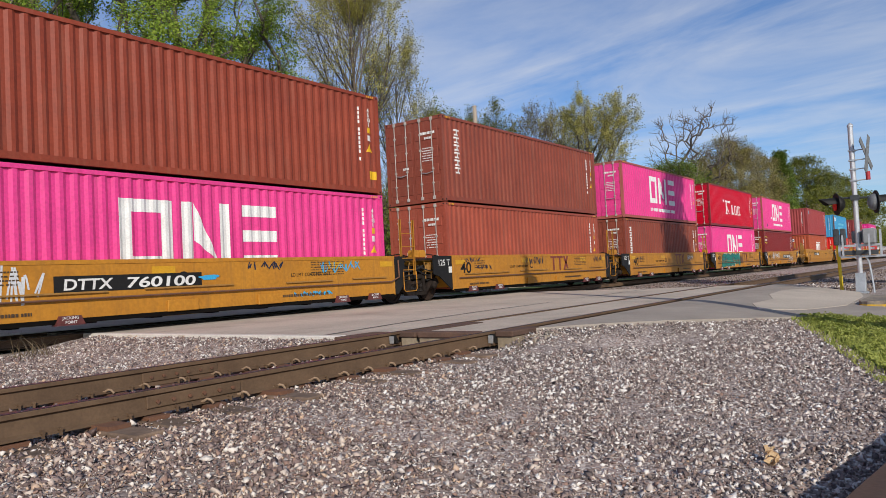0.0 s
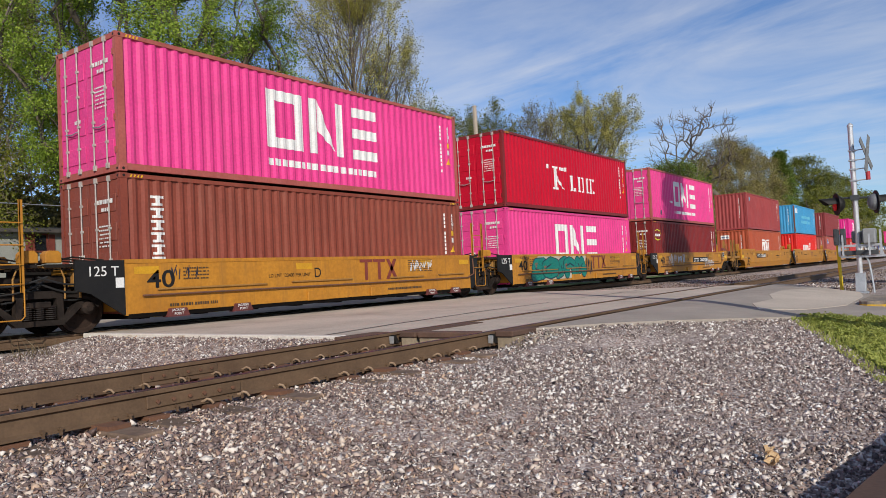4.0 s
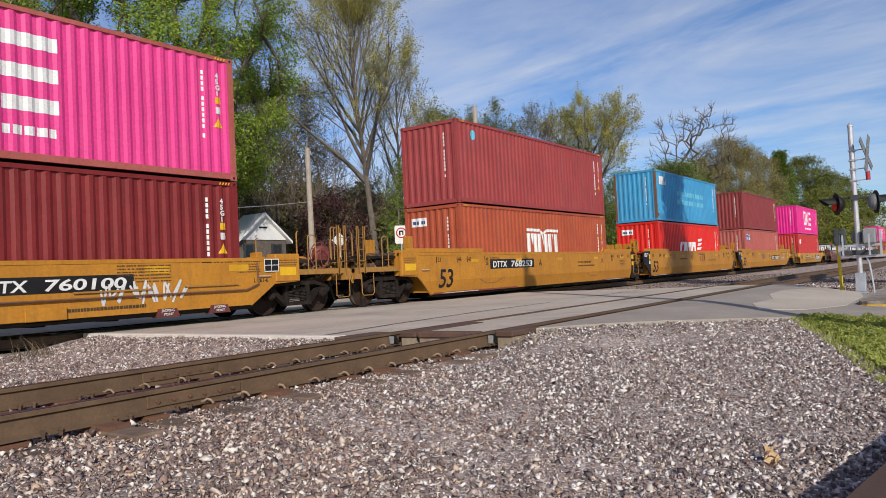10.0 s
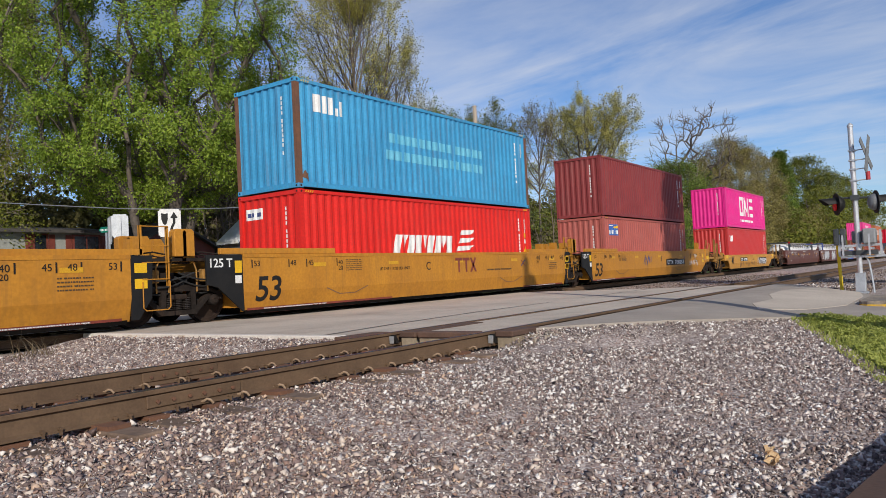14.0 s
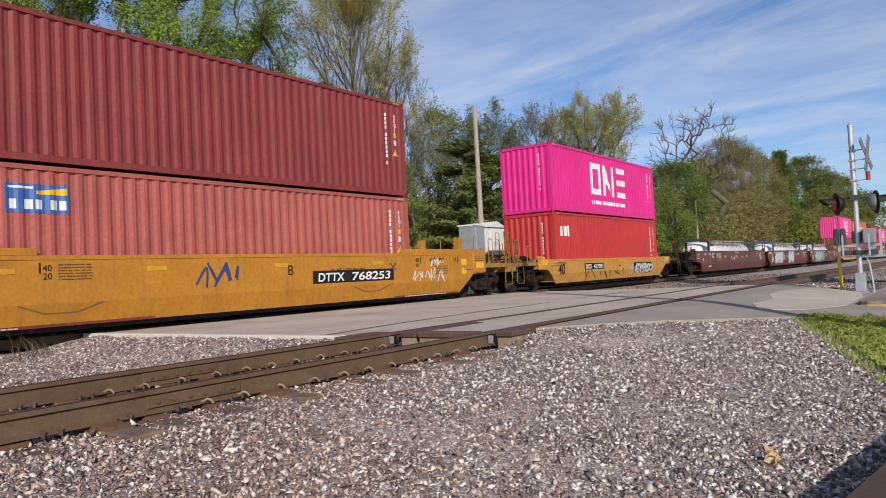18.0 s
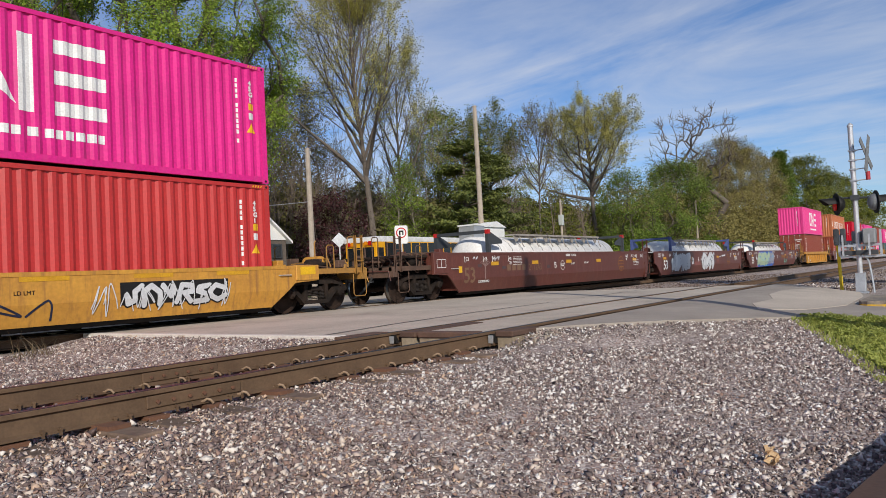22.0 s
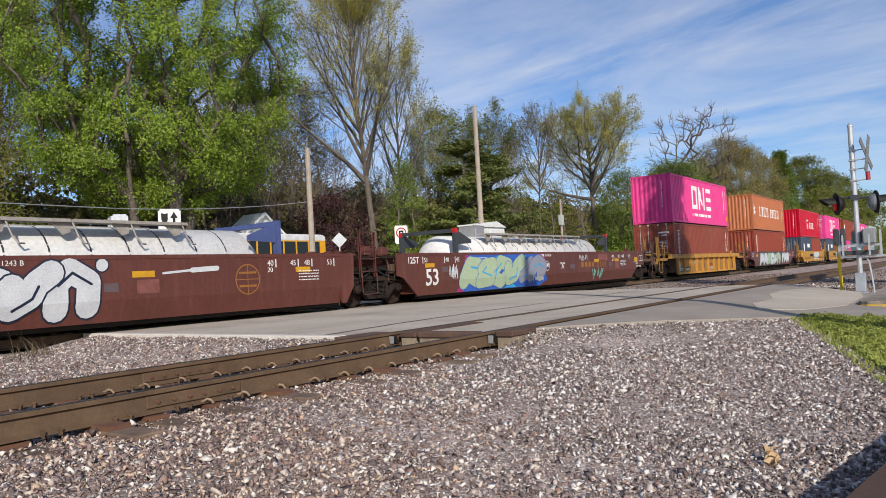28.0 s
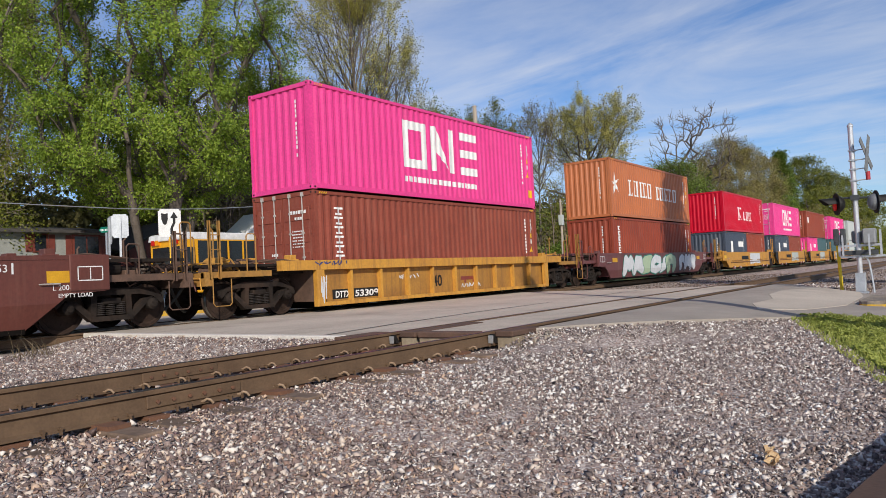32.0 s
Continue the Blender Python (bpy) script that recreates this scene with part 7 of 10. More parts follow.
load(G_, build_container("bright red container with a white italic wordmark, in the well", "red", end_label=True, marks=[TAGS, TAGS_WHITE, ("white", arch_mark(3.70, 0.98, 0.78, 3, 1.02, False, 0.22) + wing)]),
     build_container("weathered sky-blue container with faded lettering and rust", "blue", frame_paint="blue", post_paint="rust", marks=[("rust", fan(blob(0.09, 1.25, 0.05, 1.05, 5, rough=0.45))), ("rust", fan(blob(0.32, 0.32, 0.10, 0.12, 6, rough=0.4))), ("faint", fade(3.8, 1.62, 8.9, 2.0, 61) + fade(3.6, 1.10, 8.9, 1.48, 62)), ("white", [rect(0.64, 2.08, 0.96, 2.56), rect(1.02, 2.08, 1.16, 2.56), rect(1.24, 2.08, 1.40, 2.56), rect(1.5, 2.08, 1.62, 2.3), rect(1.66, 2.08, 1.78, 2.5)])]))
load(H_, build_container("salmon-red container with a blue and white panel, in the well", "faded_red", marks=[TAGS, TAGS_WHITE, ("panel_blue", [rect(0.60, 1.99, 1.76, 2.53)]), ("white", bars(0.68, 2.06, 1.70, 2.30, 31, wmin=0.5, wmax=0.8) + [rect(0.66, 2.44, 1.10, 2.48)]), ("yellow", [[(1.15, 2.34), (1.72, 2.34), (1.72, 2.48), (1.15, 2.40)]])]),
     build_container("maroon corrugated container stacked on a salmon-red one", "old_maroon", marks=[TAGS, TAGS_WHITE, ("yellow", [rect(0.02, 1.7, 0.1, 2.3)])]))

# single well cars of the older ribbed kind
I_ = 40.87
u = well_unit("yellow single well car with grey tags, rust streaks and long platforms", "ttx_old", -0.35, 12.05, 1.20, 0.19, "end", "end", "b53")
ride(u, I_, TRACK_Y, 0)
words("40", 0.44, "blackp", u, -0.26, NEAR - 0.014, 0.58, "numeral", 0.008, 0.1)
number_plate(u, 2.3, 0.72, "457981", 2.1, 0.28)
reflectors(u, (-1.1, 6.2, 8.4, 10.4), 1.04, "yellow", 0.9, 0.12)
layered(u, "blackp", [rect(8.1, 0.50, 10.7, 0.96)], NEAR - 0.005, "sprayed_shadow")
big_tag(u, 8.2, 0.40, 10.6, 0.94, "graf_pale", "blackp", 6, 131, NEAR - 0.007, edge_w=0.03, thick=0.22)
flat_paint(u, "graf_pale", scrawl(7.5, 0.30, 10.9, 0.98, 64, 0.022, 12), NEAR - 0.024, "sprayed_streak")
flat_paint(u, "graf_dark", scrawl(2.2, 0.26, 6.8, 0.74, 63, 0.04, 7), NEAR - 0.006, "sprayed_tag")
words("LD LMT", 0.08, "blackp", u, 6.1, NEAR - 0.006, 0.80, "notice")
flat_paint(u, "blackp", bars(-0.35, 0.95, 0.5, 1.12, 65, rows=3), NEAR - 0.012, "small_notice")
load(I_, build_container("red corrugated container with small white letters, in the well", "cai_red", marks=[TAGS, TAGS_WHITE, ("white", [rect(0.55, 1.88, 0.80, 2.30), rect(0.88, 1.88, 1.22, 2.3), rect(1.30, 1.88, 1.41, 2.33)])]),
     build_container("magenta corrugated container with white block mark", "pink_deep", marks=[CARRIER, TAGS, TAGS_WHITE]))

# three-unit brown car carrying tanks
for ref, k in ((60.95, 0), (80.45, 1), (100.75, 2)):
    end_x = 17.55 if k == 2 else 16.95
    u = well_unit("mineral-brown well car unit with tags and white stencils", "bnsf", 0.0, end_x, 1.50, 0.16, "end" if k == 0 else "joint", "end" if k == 2 else "joint", "b53")
    ride(u, ref, TRACK_Y, 0)
    y = NEAR - 0.005
    stencil_set(u, 0.1, end_x - 0.2, 1.50, "white")
    reflectors(u, (1.92 if k == 0 else 0.36, 4.9, 7.85, 10.9 if k < 2 else 13.0, 15.3), 1.05, "yellow", 0.5, 0.13)
    words("53", 0.52, "graf_tan" if k == 0 else "white", u, 0.18 if k == 0 else 0.37, y, 0.50, "numeral", 0.012)
    words("LD LMT", 0.08, "white", u, 8.3, y, 0.98, "notice")
    words("PER UNIT", 0.08, "white", u, 9.6, y, 1.0, "notice")
    words("211243 " + "BBA"[k], 0.10, "white", u, 8.3, y, 1.33, "notice")
    flat_paint(u, "white", [rect(7.85 + 0.10 * q, 1.33, 7.92 + 0.10 * q, 1.43) for q in range(4)], y, "mark_block")
    words("A" if k == 2 else "B", 0.26, "white", u, 9.7 if k == 2 else 6.75, y, 0.80 if k == 2 else 0.86, "letter")
    rx = 8.45 if k == 2 else 7.5
    if k:
        words("125T", 0.20, "white", u, -0.50, NEAR - 0.002, 1.19, "numeral", 0.004)
    flat_paint(u, "white", [[(rx + 0.2 * math.cos(a), 0.96 + 0.2 * math.sin(a)), (rx + 0.2 * math.cos(b), 0.96 + 0.2 * math.sin(b)), (rx + 0.18 * math.cos(b), 0.96 + 0.18 * math.sin(b)), (rx + 0.18 * math.cos(a), 0.96 + 0.18 * math.sin(a))] for a, b in [(q * math.tau / 20, (q + 1) * math.tau / 20) for q in range(20)]] + bars(rx - 0.12, 0.92, rx + 0.12, 1.06, 81, rows=2), y, "stencil_ring")
    if k < 2:
      flat_paint(u, "graf_ochre", [[(13.8 + 0.36 * math.cos(a), 0.92 + 0.36 * math.sin(a)), (13.8 + 0.36 * math.cos(b), 0.92 + 0.36 * math.sin(b)), (13.8 + 0.33 * math.cos(b), 0.92 + 0.33 * math.sin(b)), (13.8 + 0.33 * math.cos(a), 0.92 + 0.33 * math.sin(a))] for a, b in [(q * math.tau / 24, (q + 1) * math.tau / 24) for q in range(24)]] + [rect(13.47, 0.91, 14.13, 0.93), rect(13.79, 0.59, 13.81, 1.25), rect(13.55, 1.05, 14.05, 1.10), rect(13.55, 0.74, 14.05, 0.79)], y, "faded_emblem")
    nx = 13.2 if k == 2 else 4.6
    words("211243", 0.26, "graf_ochre" if k == 2 else "graf_tan", u, nx, y, 0.82, "faded_numeral")
    flat_paint(u, "graf_ochre" if k == 2 else "graf_tan", [rect(nx - 1.60 + 0.37 * q, 0.84, nx - 1.34 + 0.37 * q, 1.06) for q in range(4)], y, "faded_block")
    if k == 0:
        palm = [fat([(1.50, 0.62), (1.52, 1.02)], 0.07)]
        for a in (-1.15, -0.6, 0.0, 0.6, 1.15):
            tip = (1.52 + 0.34 * math.sin(a), 1.04 + 0.32 * math.cos(a) * 0.9)
            palm.append(fat([(1.52, 1.02), (1.52 + 0.2 * math.sin(a * 0.8) - 0.03, 1.2), tip], 0.022) + fat([(1.52, 1.02), (1.52 + 0.2 * math.sin(a) + 0.05, 1.12), tip], 0.022))
        layered(u, "palm_grey", [q for p in palm for q in p], y, "sprayed_palm")
        flat_paint(u, "white", bars(1.05, 0.47, 1.75, 0.56, 92, rows=2), y - 0.012, "small_notice")
        flat_paint(u, "graf_pale", scrawl(0.75, 1.26, 1.05, 1.40, 93, 0.02, 3) + scrawl(2.0, 1.18, 2.5, 1.42, 94, 0.02, 4), y - 0.002, "sprayed_tag")
        layered(u, "buff_teal", [fat([(1.05, 1.06), (1.3, 1.05)], 0.11)[0], fat([(2.65, 0.96), (2.95, 0.97)], 0.10)[0], fat([(6.1, 0.93), (6.4, 0.94)], 0.13)[0]], y, "buffed_patch")
        flat_paint(u, "yellow", [rect(-0.11, 0.84, 0.09, 1.05)], y, "sticker")
    if k == 1:
        big_tag(u, 1.9, 0.30, 5.0, 1.46, "graf_pale", "graf_dark", 5, 11, edge_w=0.022, thick=0.36)
        flat_paint(u, "graf_pale", scrawl(1.9, 0.3, 5.1, 1.46, 96, 0.07, 16), y - 0.016, "sprayed_streak")
        layered(u, "graf_pale", fat([(5.62, 0.9), (5.68, 0.92)], 0.42), y, "sprayed_piece")
        flat_paint(u, "graf_dark", scrawl(5.45, 0.76, 5.85, 1.06, 97, 0.03, 4), y - 0.004, "sprayed_tag")
        big_tag(u, 7.72, 0.22, 10.1, 1.47, "graf_pale", "graf_dark", 3, 12, edge_w=0.035, thick=0.42, inner="graf_dark")
        layered(u, "graf_dark", fat([(10.27, 1.31), (10.28, 1.32)], 0.30), y, "sprayed_outline")
        layered(u, "graf_pale", fat([(10.27, 1.31), (10.28, 1.32)], 0.24), y - 0.003, "sprayed_piece")
        layered(u, "graf_pale", fat([(11.6, 1.12), (12.3, 1.17)], 0.05) + fat([(12.3, 1.17), (12.95, 1.20)], 0.11), y, "sprayed_streak")
        layered(u, "buff_grey", [rect(7.3, 0.80, 7.62, 0.98), rect(10.3, 0.78, 10.6, 0.95)], y, "buffed_patch")
        layered(u, "buff_red", [rect(11.0, 0.72, 11.5, 1.0), rect(6.0, 0.62, 7.2, 0.85)], y, "buffed_patch")
    if k == 2:
        layered(u, "graf_mag", [[(2.15, 0.20), (2.45, 0.80), (2.62, 1.47), (3.3, 1.47), (3.3, 0.20)], [(7.3, 1.47), (7.86, 1.47), (8.32, 1.26), (8.02, 1.02), (7.3, 1.0)]], y - 0.001, "sprayed_shadow")
        layered(u, "graf_navy", [[(2.55, 0.20), (2.85, 1.47), (5.4, 1.47), (5.4, 0.20)], [(5.4, 0.20), (5.4, 1.47), (7.74, 1.47), (8.18, 1.26), (7.86, 0.96), (8.5, 0.42), (7.9, 0.20)]], y - 0.003, "sprayed_shadow")
        layered(u, "graf_blue", [[(3.7, 0.82), (4.1, 1.02), (4.0, 0.72)], [(4.25, 1.25), (4.7, 1.4), (4.6, 1.15)], [(5.0, 0.75), (5.45, 0.9), (5.3, 0.5)], [(6.2, 1.3), (6.8, 1.42), (6.6, 1.1)], [(7.2, 1.1), (7.9, 1.3), (7.5, 0.98)], [(7.4, 0.6), (8.2, 0.5), (7.8, 0.32)], [(5.2, 0.22), (6.1, 0.22), (5.6, 0.42)]], y - 0.006, "sprayed_patch")
        big_tag(u, 2.55, 0.18, 6.3, 1.48, "graf_green", "graf_navy", 4, 20, y - 0.008, edge_w=0.022, thick=0.42, inner="graf_blue")
        big_tag(u, 6.25, 0.22, 8.05, 1.47, "graf_grey", "graf_navy", 2, 17, y - 0.008, edge_w=0.022, thick=0.42, inner="graf_blue")
        flat_paint(u, "graf_pale", scrawl(7.2, 0.36, 8.1, 0.6, 98, 0.03, 7) + scrawl(1.62, 0.62, 2.1, 1.14, 99, 0.028, 9) + scrawl(11.3, 1.1, 12.2, 1.4, 90, 0.025, 6), y - 0.030, "sprayed_tag")
        layered(u, "buff_grey", [rect(1.25, 0.88, 1.6, 1.06), rect(14.6, 0.82, 15.0, 1.0), rect(10.5, 0.8, 11.0, 0.98), rect(15.9, 0.84, 16.3, 1.02)], y, "buffed_patch")
        layered(u, "buff_red", [rect(13.4, 1.12, 14.5, 1.42), rect(15.35, 0.72, 15.85, 1.15)], y - 0.0005, "buffed_patch")
        flat_paint(u, "mint", scrawl(12.7, 0.26, 13.9, 0.85, 95, 0.045, 5), y, "sprayed_tag")
        words("L 200-5", 0.10, "white", u, end_x + 0.4, y, 0.86, "notice")
        words("EMPTY LOAD", 0.08, "white", u, end_x + 0.5, y, 0.72, "notice")
        reflectors(u, (end_x + 0.3,), 1.0, "yellow", 0.75, 0.22)
    tk = tank_container("white tank container with dark bands and a grey roof walkway" if k != 1 else "white tank container in a blue steel frame", "frameblue" if k == 1 else "framegrey", 12.65)
    ride(tk, ref + (2.15 if k == 0 else 2.4), TRACK_Y - WIDE / 2, 0.30)

M_ = 125.6
u = well_unit("old ribbed yellow well car with rust and tags", "ttx_old", -0.1, 12.42, 1.34, 0.17, "end", "end", "s40")
ride(u, M_, TRACK_Y, 0)
words("40", 0.36, "blackp", u, 5.02, NEAR + 0.144, 0.46, "numeral", 0.008)
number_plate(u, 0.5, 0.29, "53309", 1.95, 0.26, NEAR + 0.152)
reflectors(u, (0.6, 4.2, 7.4, 10.4), 1.22, "yellow", 0.9, 0.09)
flat_paint(u, "graf_pale", scrawl(3.3, 0.72, 4.3, 0.9, 101, 0.03, 6) + scrawl(6.6, 0.34, 7.8, 0.5, 102, 0.03, 8), NEAR + 0.144, "sprayed_tag")
flat_paint(u, "graf_pale", scrawl(-0.1, 0.2, 0.12, 1.0, 103, 0.03, 4), NEAR - 0.034, "sprayed_tag")
flat_paint(u, "navy", scrawl(-0.3, 1.2, 0.9, 1.33, 104, 0.025, 8), NEAR - 0.046, "sprayed_tag")
flat_paint(u, "logo_red", [rect(6.6, 0.6, 7.6, 0.72), rect(6.8, 0.5, 6.9, 0.6), rect(7.3, 0.5, 7.4, 0.6)], NEAR + 0.144, "painted_mark")
load(M_, build_container("dark brown container with white downward wordmark, in the well", "brown", doors_ahead=True, marks=[TAGS, TAGS_WHITE, ("white", stacked_word(0.79, 2.47, 0.255, 6, 0.32))]),
     build_container("pink corrugated container with white block mark and rusty end post", "pink", frame_paint="pink", marks=[CARRIER, TAGS, TAGS_WHITE, ("yellow", [rect(LONG - 0.5, 0.42, LONG - 0.2, 0.72)])]))

N_ = 145.55
u = well_unit("wine-brown well car covered in white and green tags", "wine", -0.9, 12.9, 1.42, 0.22, "end", "end", "b53")
ride(u, N_, TRACK_Y, 0)
big_tag(u, 0.6, 0.28, 8.2, 1.42, ["graf_pale", "graf_pale", "graf_green"], "graf_teal", 6, 15, edge_w=0.05, thick=0.42)
big_tag(u, 9.2, 0.30, 12.0, 1.40, "graf_pale", "graf_dark", 3, 16, thick=0.42)
reflectors(u, (-0.8, 12.4), 1.0, "yellow", 0.6, 0.2)
star = [[(0.75, 1.65), (0.15 + 0.0, 1.75), (0.6, 1.55)], [(0.75, 1.65), (0.55, 2.2), (0.5, 1.7)], [(0.75, 1.65), (1.1, 1.25), (0.6, 1.45)], [(0.75, 1.65), (0.45, 1.1), (0.45, 1.5)], [(0.75, 1.65), (1.15, 1.9), (0.7, 1.8)]]
load(N_, build_container("rust-red container with a white downward wordmark, in the well", "rust_red", marks=[TAGS, TAGS_WHITE, ("white", stacked_word(0.6, 2.47, 0.255, 6, 0.32))]),
     build_container("tan-orange container with a white star shape and a serif wordmark", "orange", marks=[TAGS, TAGS_WHITE, ("white", star + serif_blocks(2.4, 1.15, 0.82, ((0.7, "foot"), (0.8, "pair"), (0.5, "post"), (0.7, "comb"), (0.8, "pair")), 0.14) + serif_blocks(6.4, 1.15, 0.74, ((0.7, "comb"), (0.8, "pair"), (0.9, "fork"), (0.75, "comb"), (0.4, "post"), (0.4, "post")), 0.16))]))

# five-unit yellow car far down the line
short = lambda lab, pt, mk=(): build_container(lab, pt, length=6.058, marks=mk)
row5 = [(165.7, "crimson", ("slate", "rust_red")), (182.2, "pink", ("slate", "brown")), (198.6, "rust_red", ("pink", "teal")), (215.4, "pink", ("teal", "brown")), (232.0, "pale", ("pale", "teal"))]
for i, (ref, up_paint, lows) in enumerate(row5):
    u = well_unit("yellow well car unit with grey panels far down the line", "ttx_old", -0.1, 12.6, 1.40, 0.29, "end" if i == 0 else "joint", "end" if i == 4 else "joint", "w40")
    ride(u, ref, TRACK_Y, 0)
    flat_paint(u, "pale" if i else "graf_pale", [rect(5.9, 0.5, 9.2, 1.3)] if i < 3 else [rect(1, 0.5, 5, 1.2)], NEAR - 0.012, "primer_patch")
    flat_paint(u, "blackp", [rect(3.4, 0.85, 5.4, 1.12)], NEAR - 0.014, "plate")
    for k, lp in enumerate(lows):
        c = build_container("short %s container, one of two in the well" % {"slate": "slate-blue", "rust_red": "rust-red", "brown": "brown", "pink": "pink", "teal": "teal-grey", "pale": "pale grey"}[lp], lp, length=6.058, tall=2.591,
                            marks=[("white", [rect(1.6, 0.9, 2.1, 1.9), rect(3.6, 1.5, 5.0, 1.9)])] if lp in ("slate", "pink") else [])
        ride(c, ref + 6.13 * k, TRACK_Y - WIDE / 2, LOW)
    names = {"crimson": "crimson container with a white serif wordmark on two short boxes", "pink": "pink container with white block mark on two short boxes", "rust_red": "orange-red container stacked on two short boxes", "pale": "pale grey container stacked on two short boxes"}
    mk = {"crimson": [("white", SERIF_MARK)], "pink": [CARRIER], "rust_red": [("white", [rect(0.8, 1.6, 1.6, 2.2)])], "pale": []}[up_paint]
    c = build_container(names[up_paint], up_paint, doors_ahead=up_paint == "pink", marks=mk)
    ride(c, ref, TRACK_Y - WIDE / 2, LOW + 2.6)


# ---- trees ----
def quick_mesh(name, v, f, smooth=False):
    me = bpy.data.meshes.new(name)
    me.vertices.add(len(v))
    me.vertices.foreach_set("co", np.asarray(v, np.float32).ravel())
    me.loops.add(f.size)
    me.loops.foreach_set("vertex_index", f.astype(np.int32).ravel())
    me.polygons.add(len(f))
    me.polygons.foreach_set("loop_start", np.arange(0, f.size, f.shape[1], dtype=np.int32))
    if smooth:
        me.polygons.foreach_set("use_smooth", np.ones(len(f), bool))
    me.update(calc_edges=True)
    return me


def limbs_mesh(name, P, Q, ra, rb, sides=5):
    """Tapered limbs from P to Q."""
    n = len(P)
    d = Q - P
    d /= np.linalg.norm(d, axis=1)[:, None] + 1e-9
    ref = np.where(np.abs(d[:, 2:3]) < 0.9, np.array([[0, 0, 1.0]]), np.array([[1.0, 0, 0]]))
    u = np.cross(d, ref); u /= np.linalg.norm(u, axis=1)[:, None] + 1e-9
    w = np.cross(d, u)
    ang = np.arange(sides) * math.tau / sides
    ring = np.cos(ang)[None, :, None] * u[:, None] + np.sin(ang)[None, :, None] * w[:, None]
    v = np.concatenate([P[:, None] + ra[:, None, None] * ring, Q[:, None] + rb[:, None, None] * ring], 1)
    k = np.arange(sides)
    q = np.stack([k, (k + 1) % sides, sides + (k + 1) % sides, sides + k], 1)
    f = (q[None] + 2 * sides * np.arange(n)[:, None, None]).reshape(-1, 4)
    return quick_mesh(name, v.reshape(-1, 3), f, True)


def leaves_mesh(name, centres, size, rng, aspect=1.6, middle=None):
    """Small folded leaves (two triangles each) round the given points; with a middle they tend to face outwards and up."""
    n = len(centres)
    s = size * (0.6 + 0.8 * rng.random(n))
    c = rng.normal(size=(n, 3))
    if middle is not None:
        o = centres - np.asarray(middle)
        o /= np.linalg.norm(o, axis=1)[:, None] + 1e-6
        c = c * 0.55 + o * 0.9 + np.array([0, 0, 0.45])
    c /= np.linalg.norm(c, axis=1)[:, None]
    a = np.cross(c, rng.normal(size=(n, 3))); a /= np.linalg.norm(a, axis=1)[:, None]
    b = np.cross(c, a)
    h = s[:, None] * 0.5
    v = np.stack([centres - a * h * aspect, centres + b * h + c * h * 0.25, centres + a * h * aspect, centres - b * h + c * h * 0.25], 1).reshape(-1, 3)
    i = 4 * np.arange(n)[:, None]
    f = np.stack([i + np.array([[0, 1, 2]]), i + np.array([[0, 2, 3]])], 1).reshape(-1, 3)
    return quick_mesh(name, v, f)


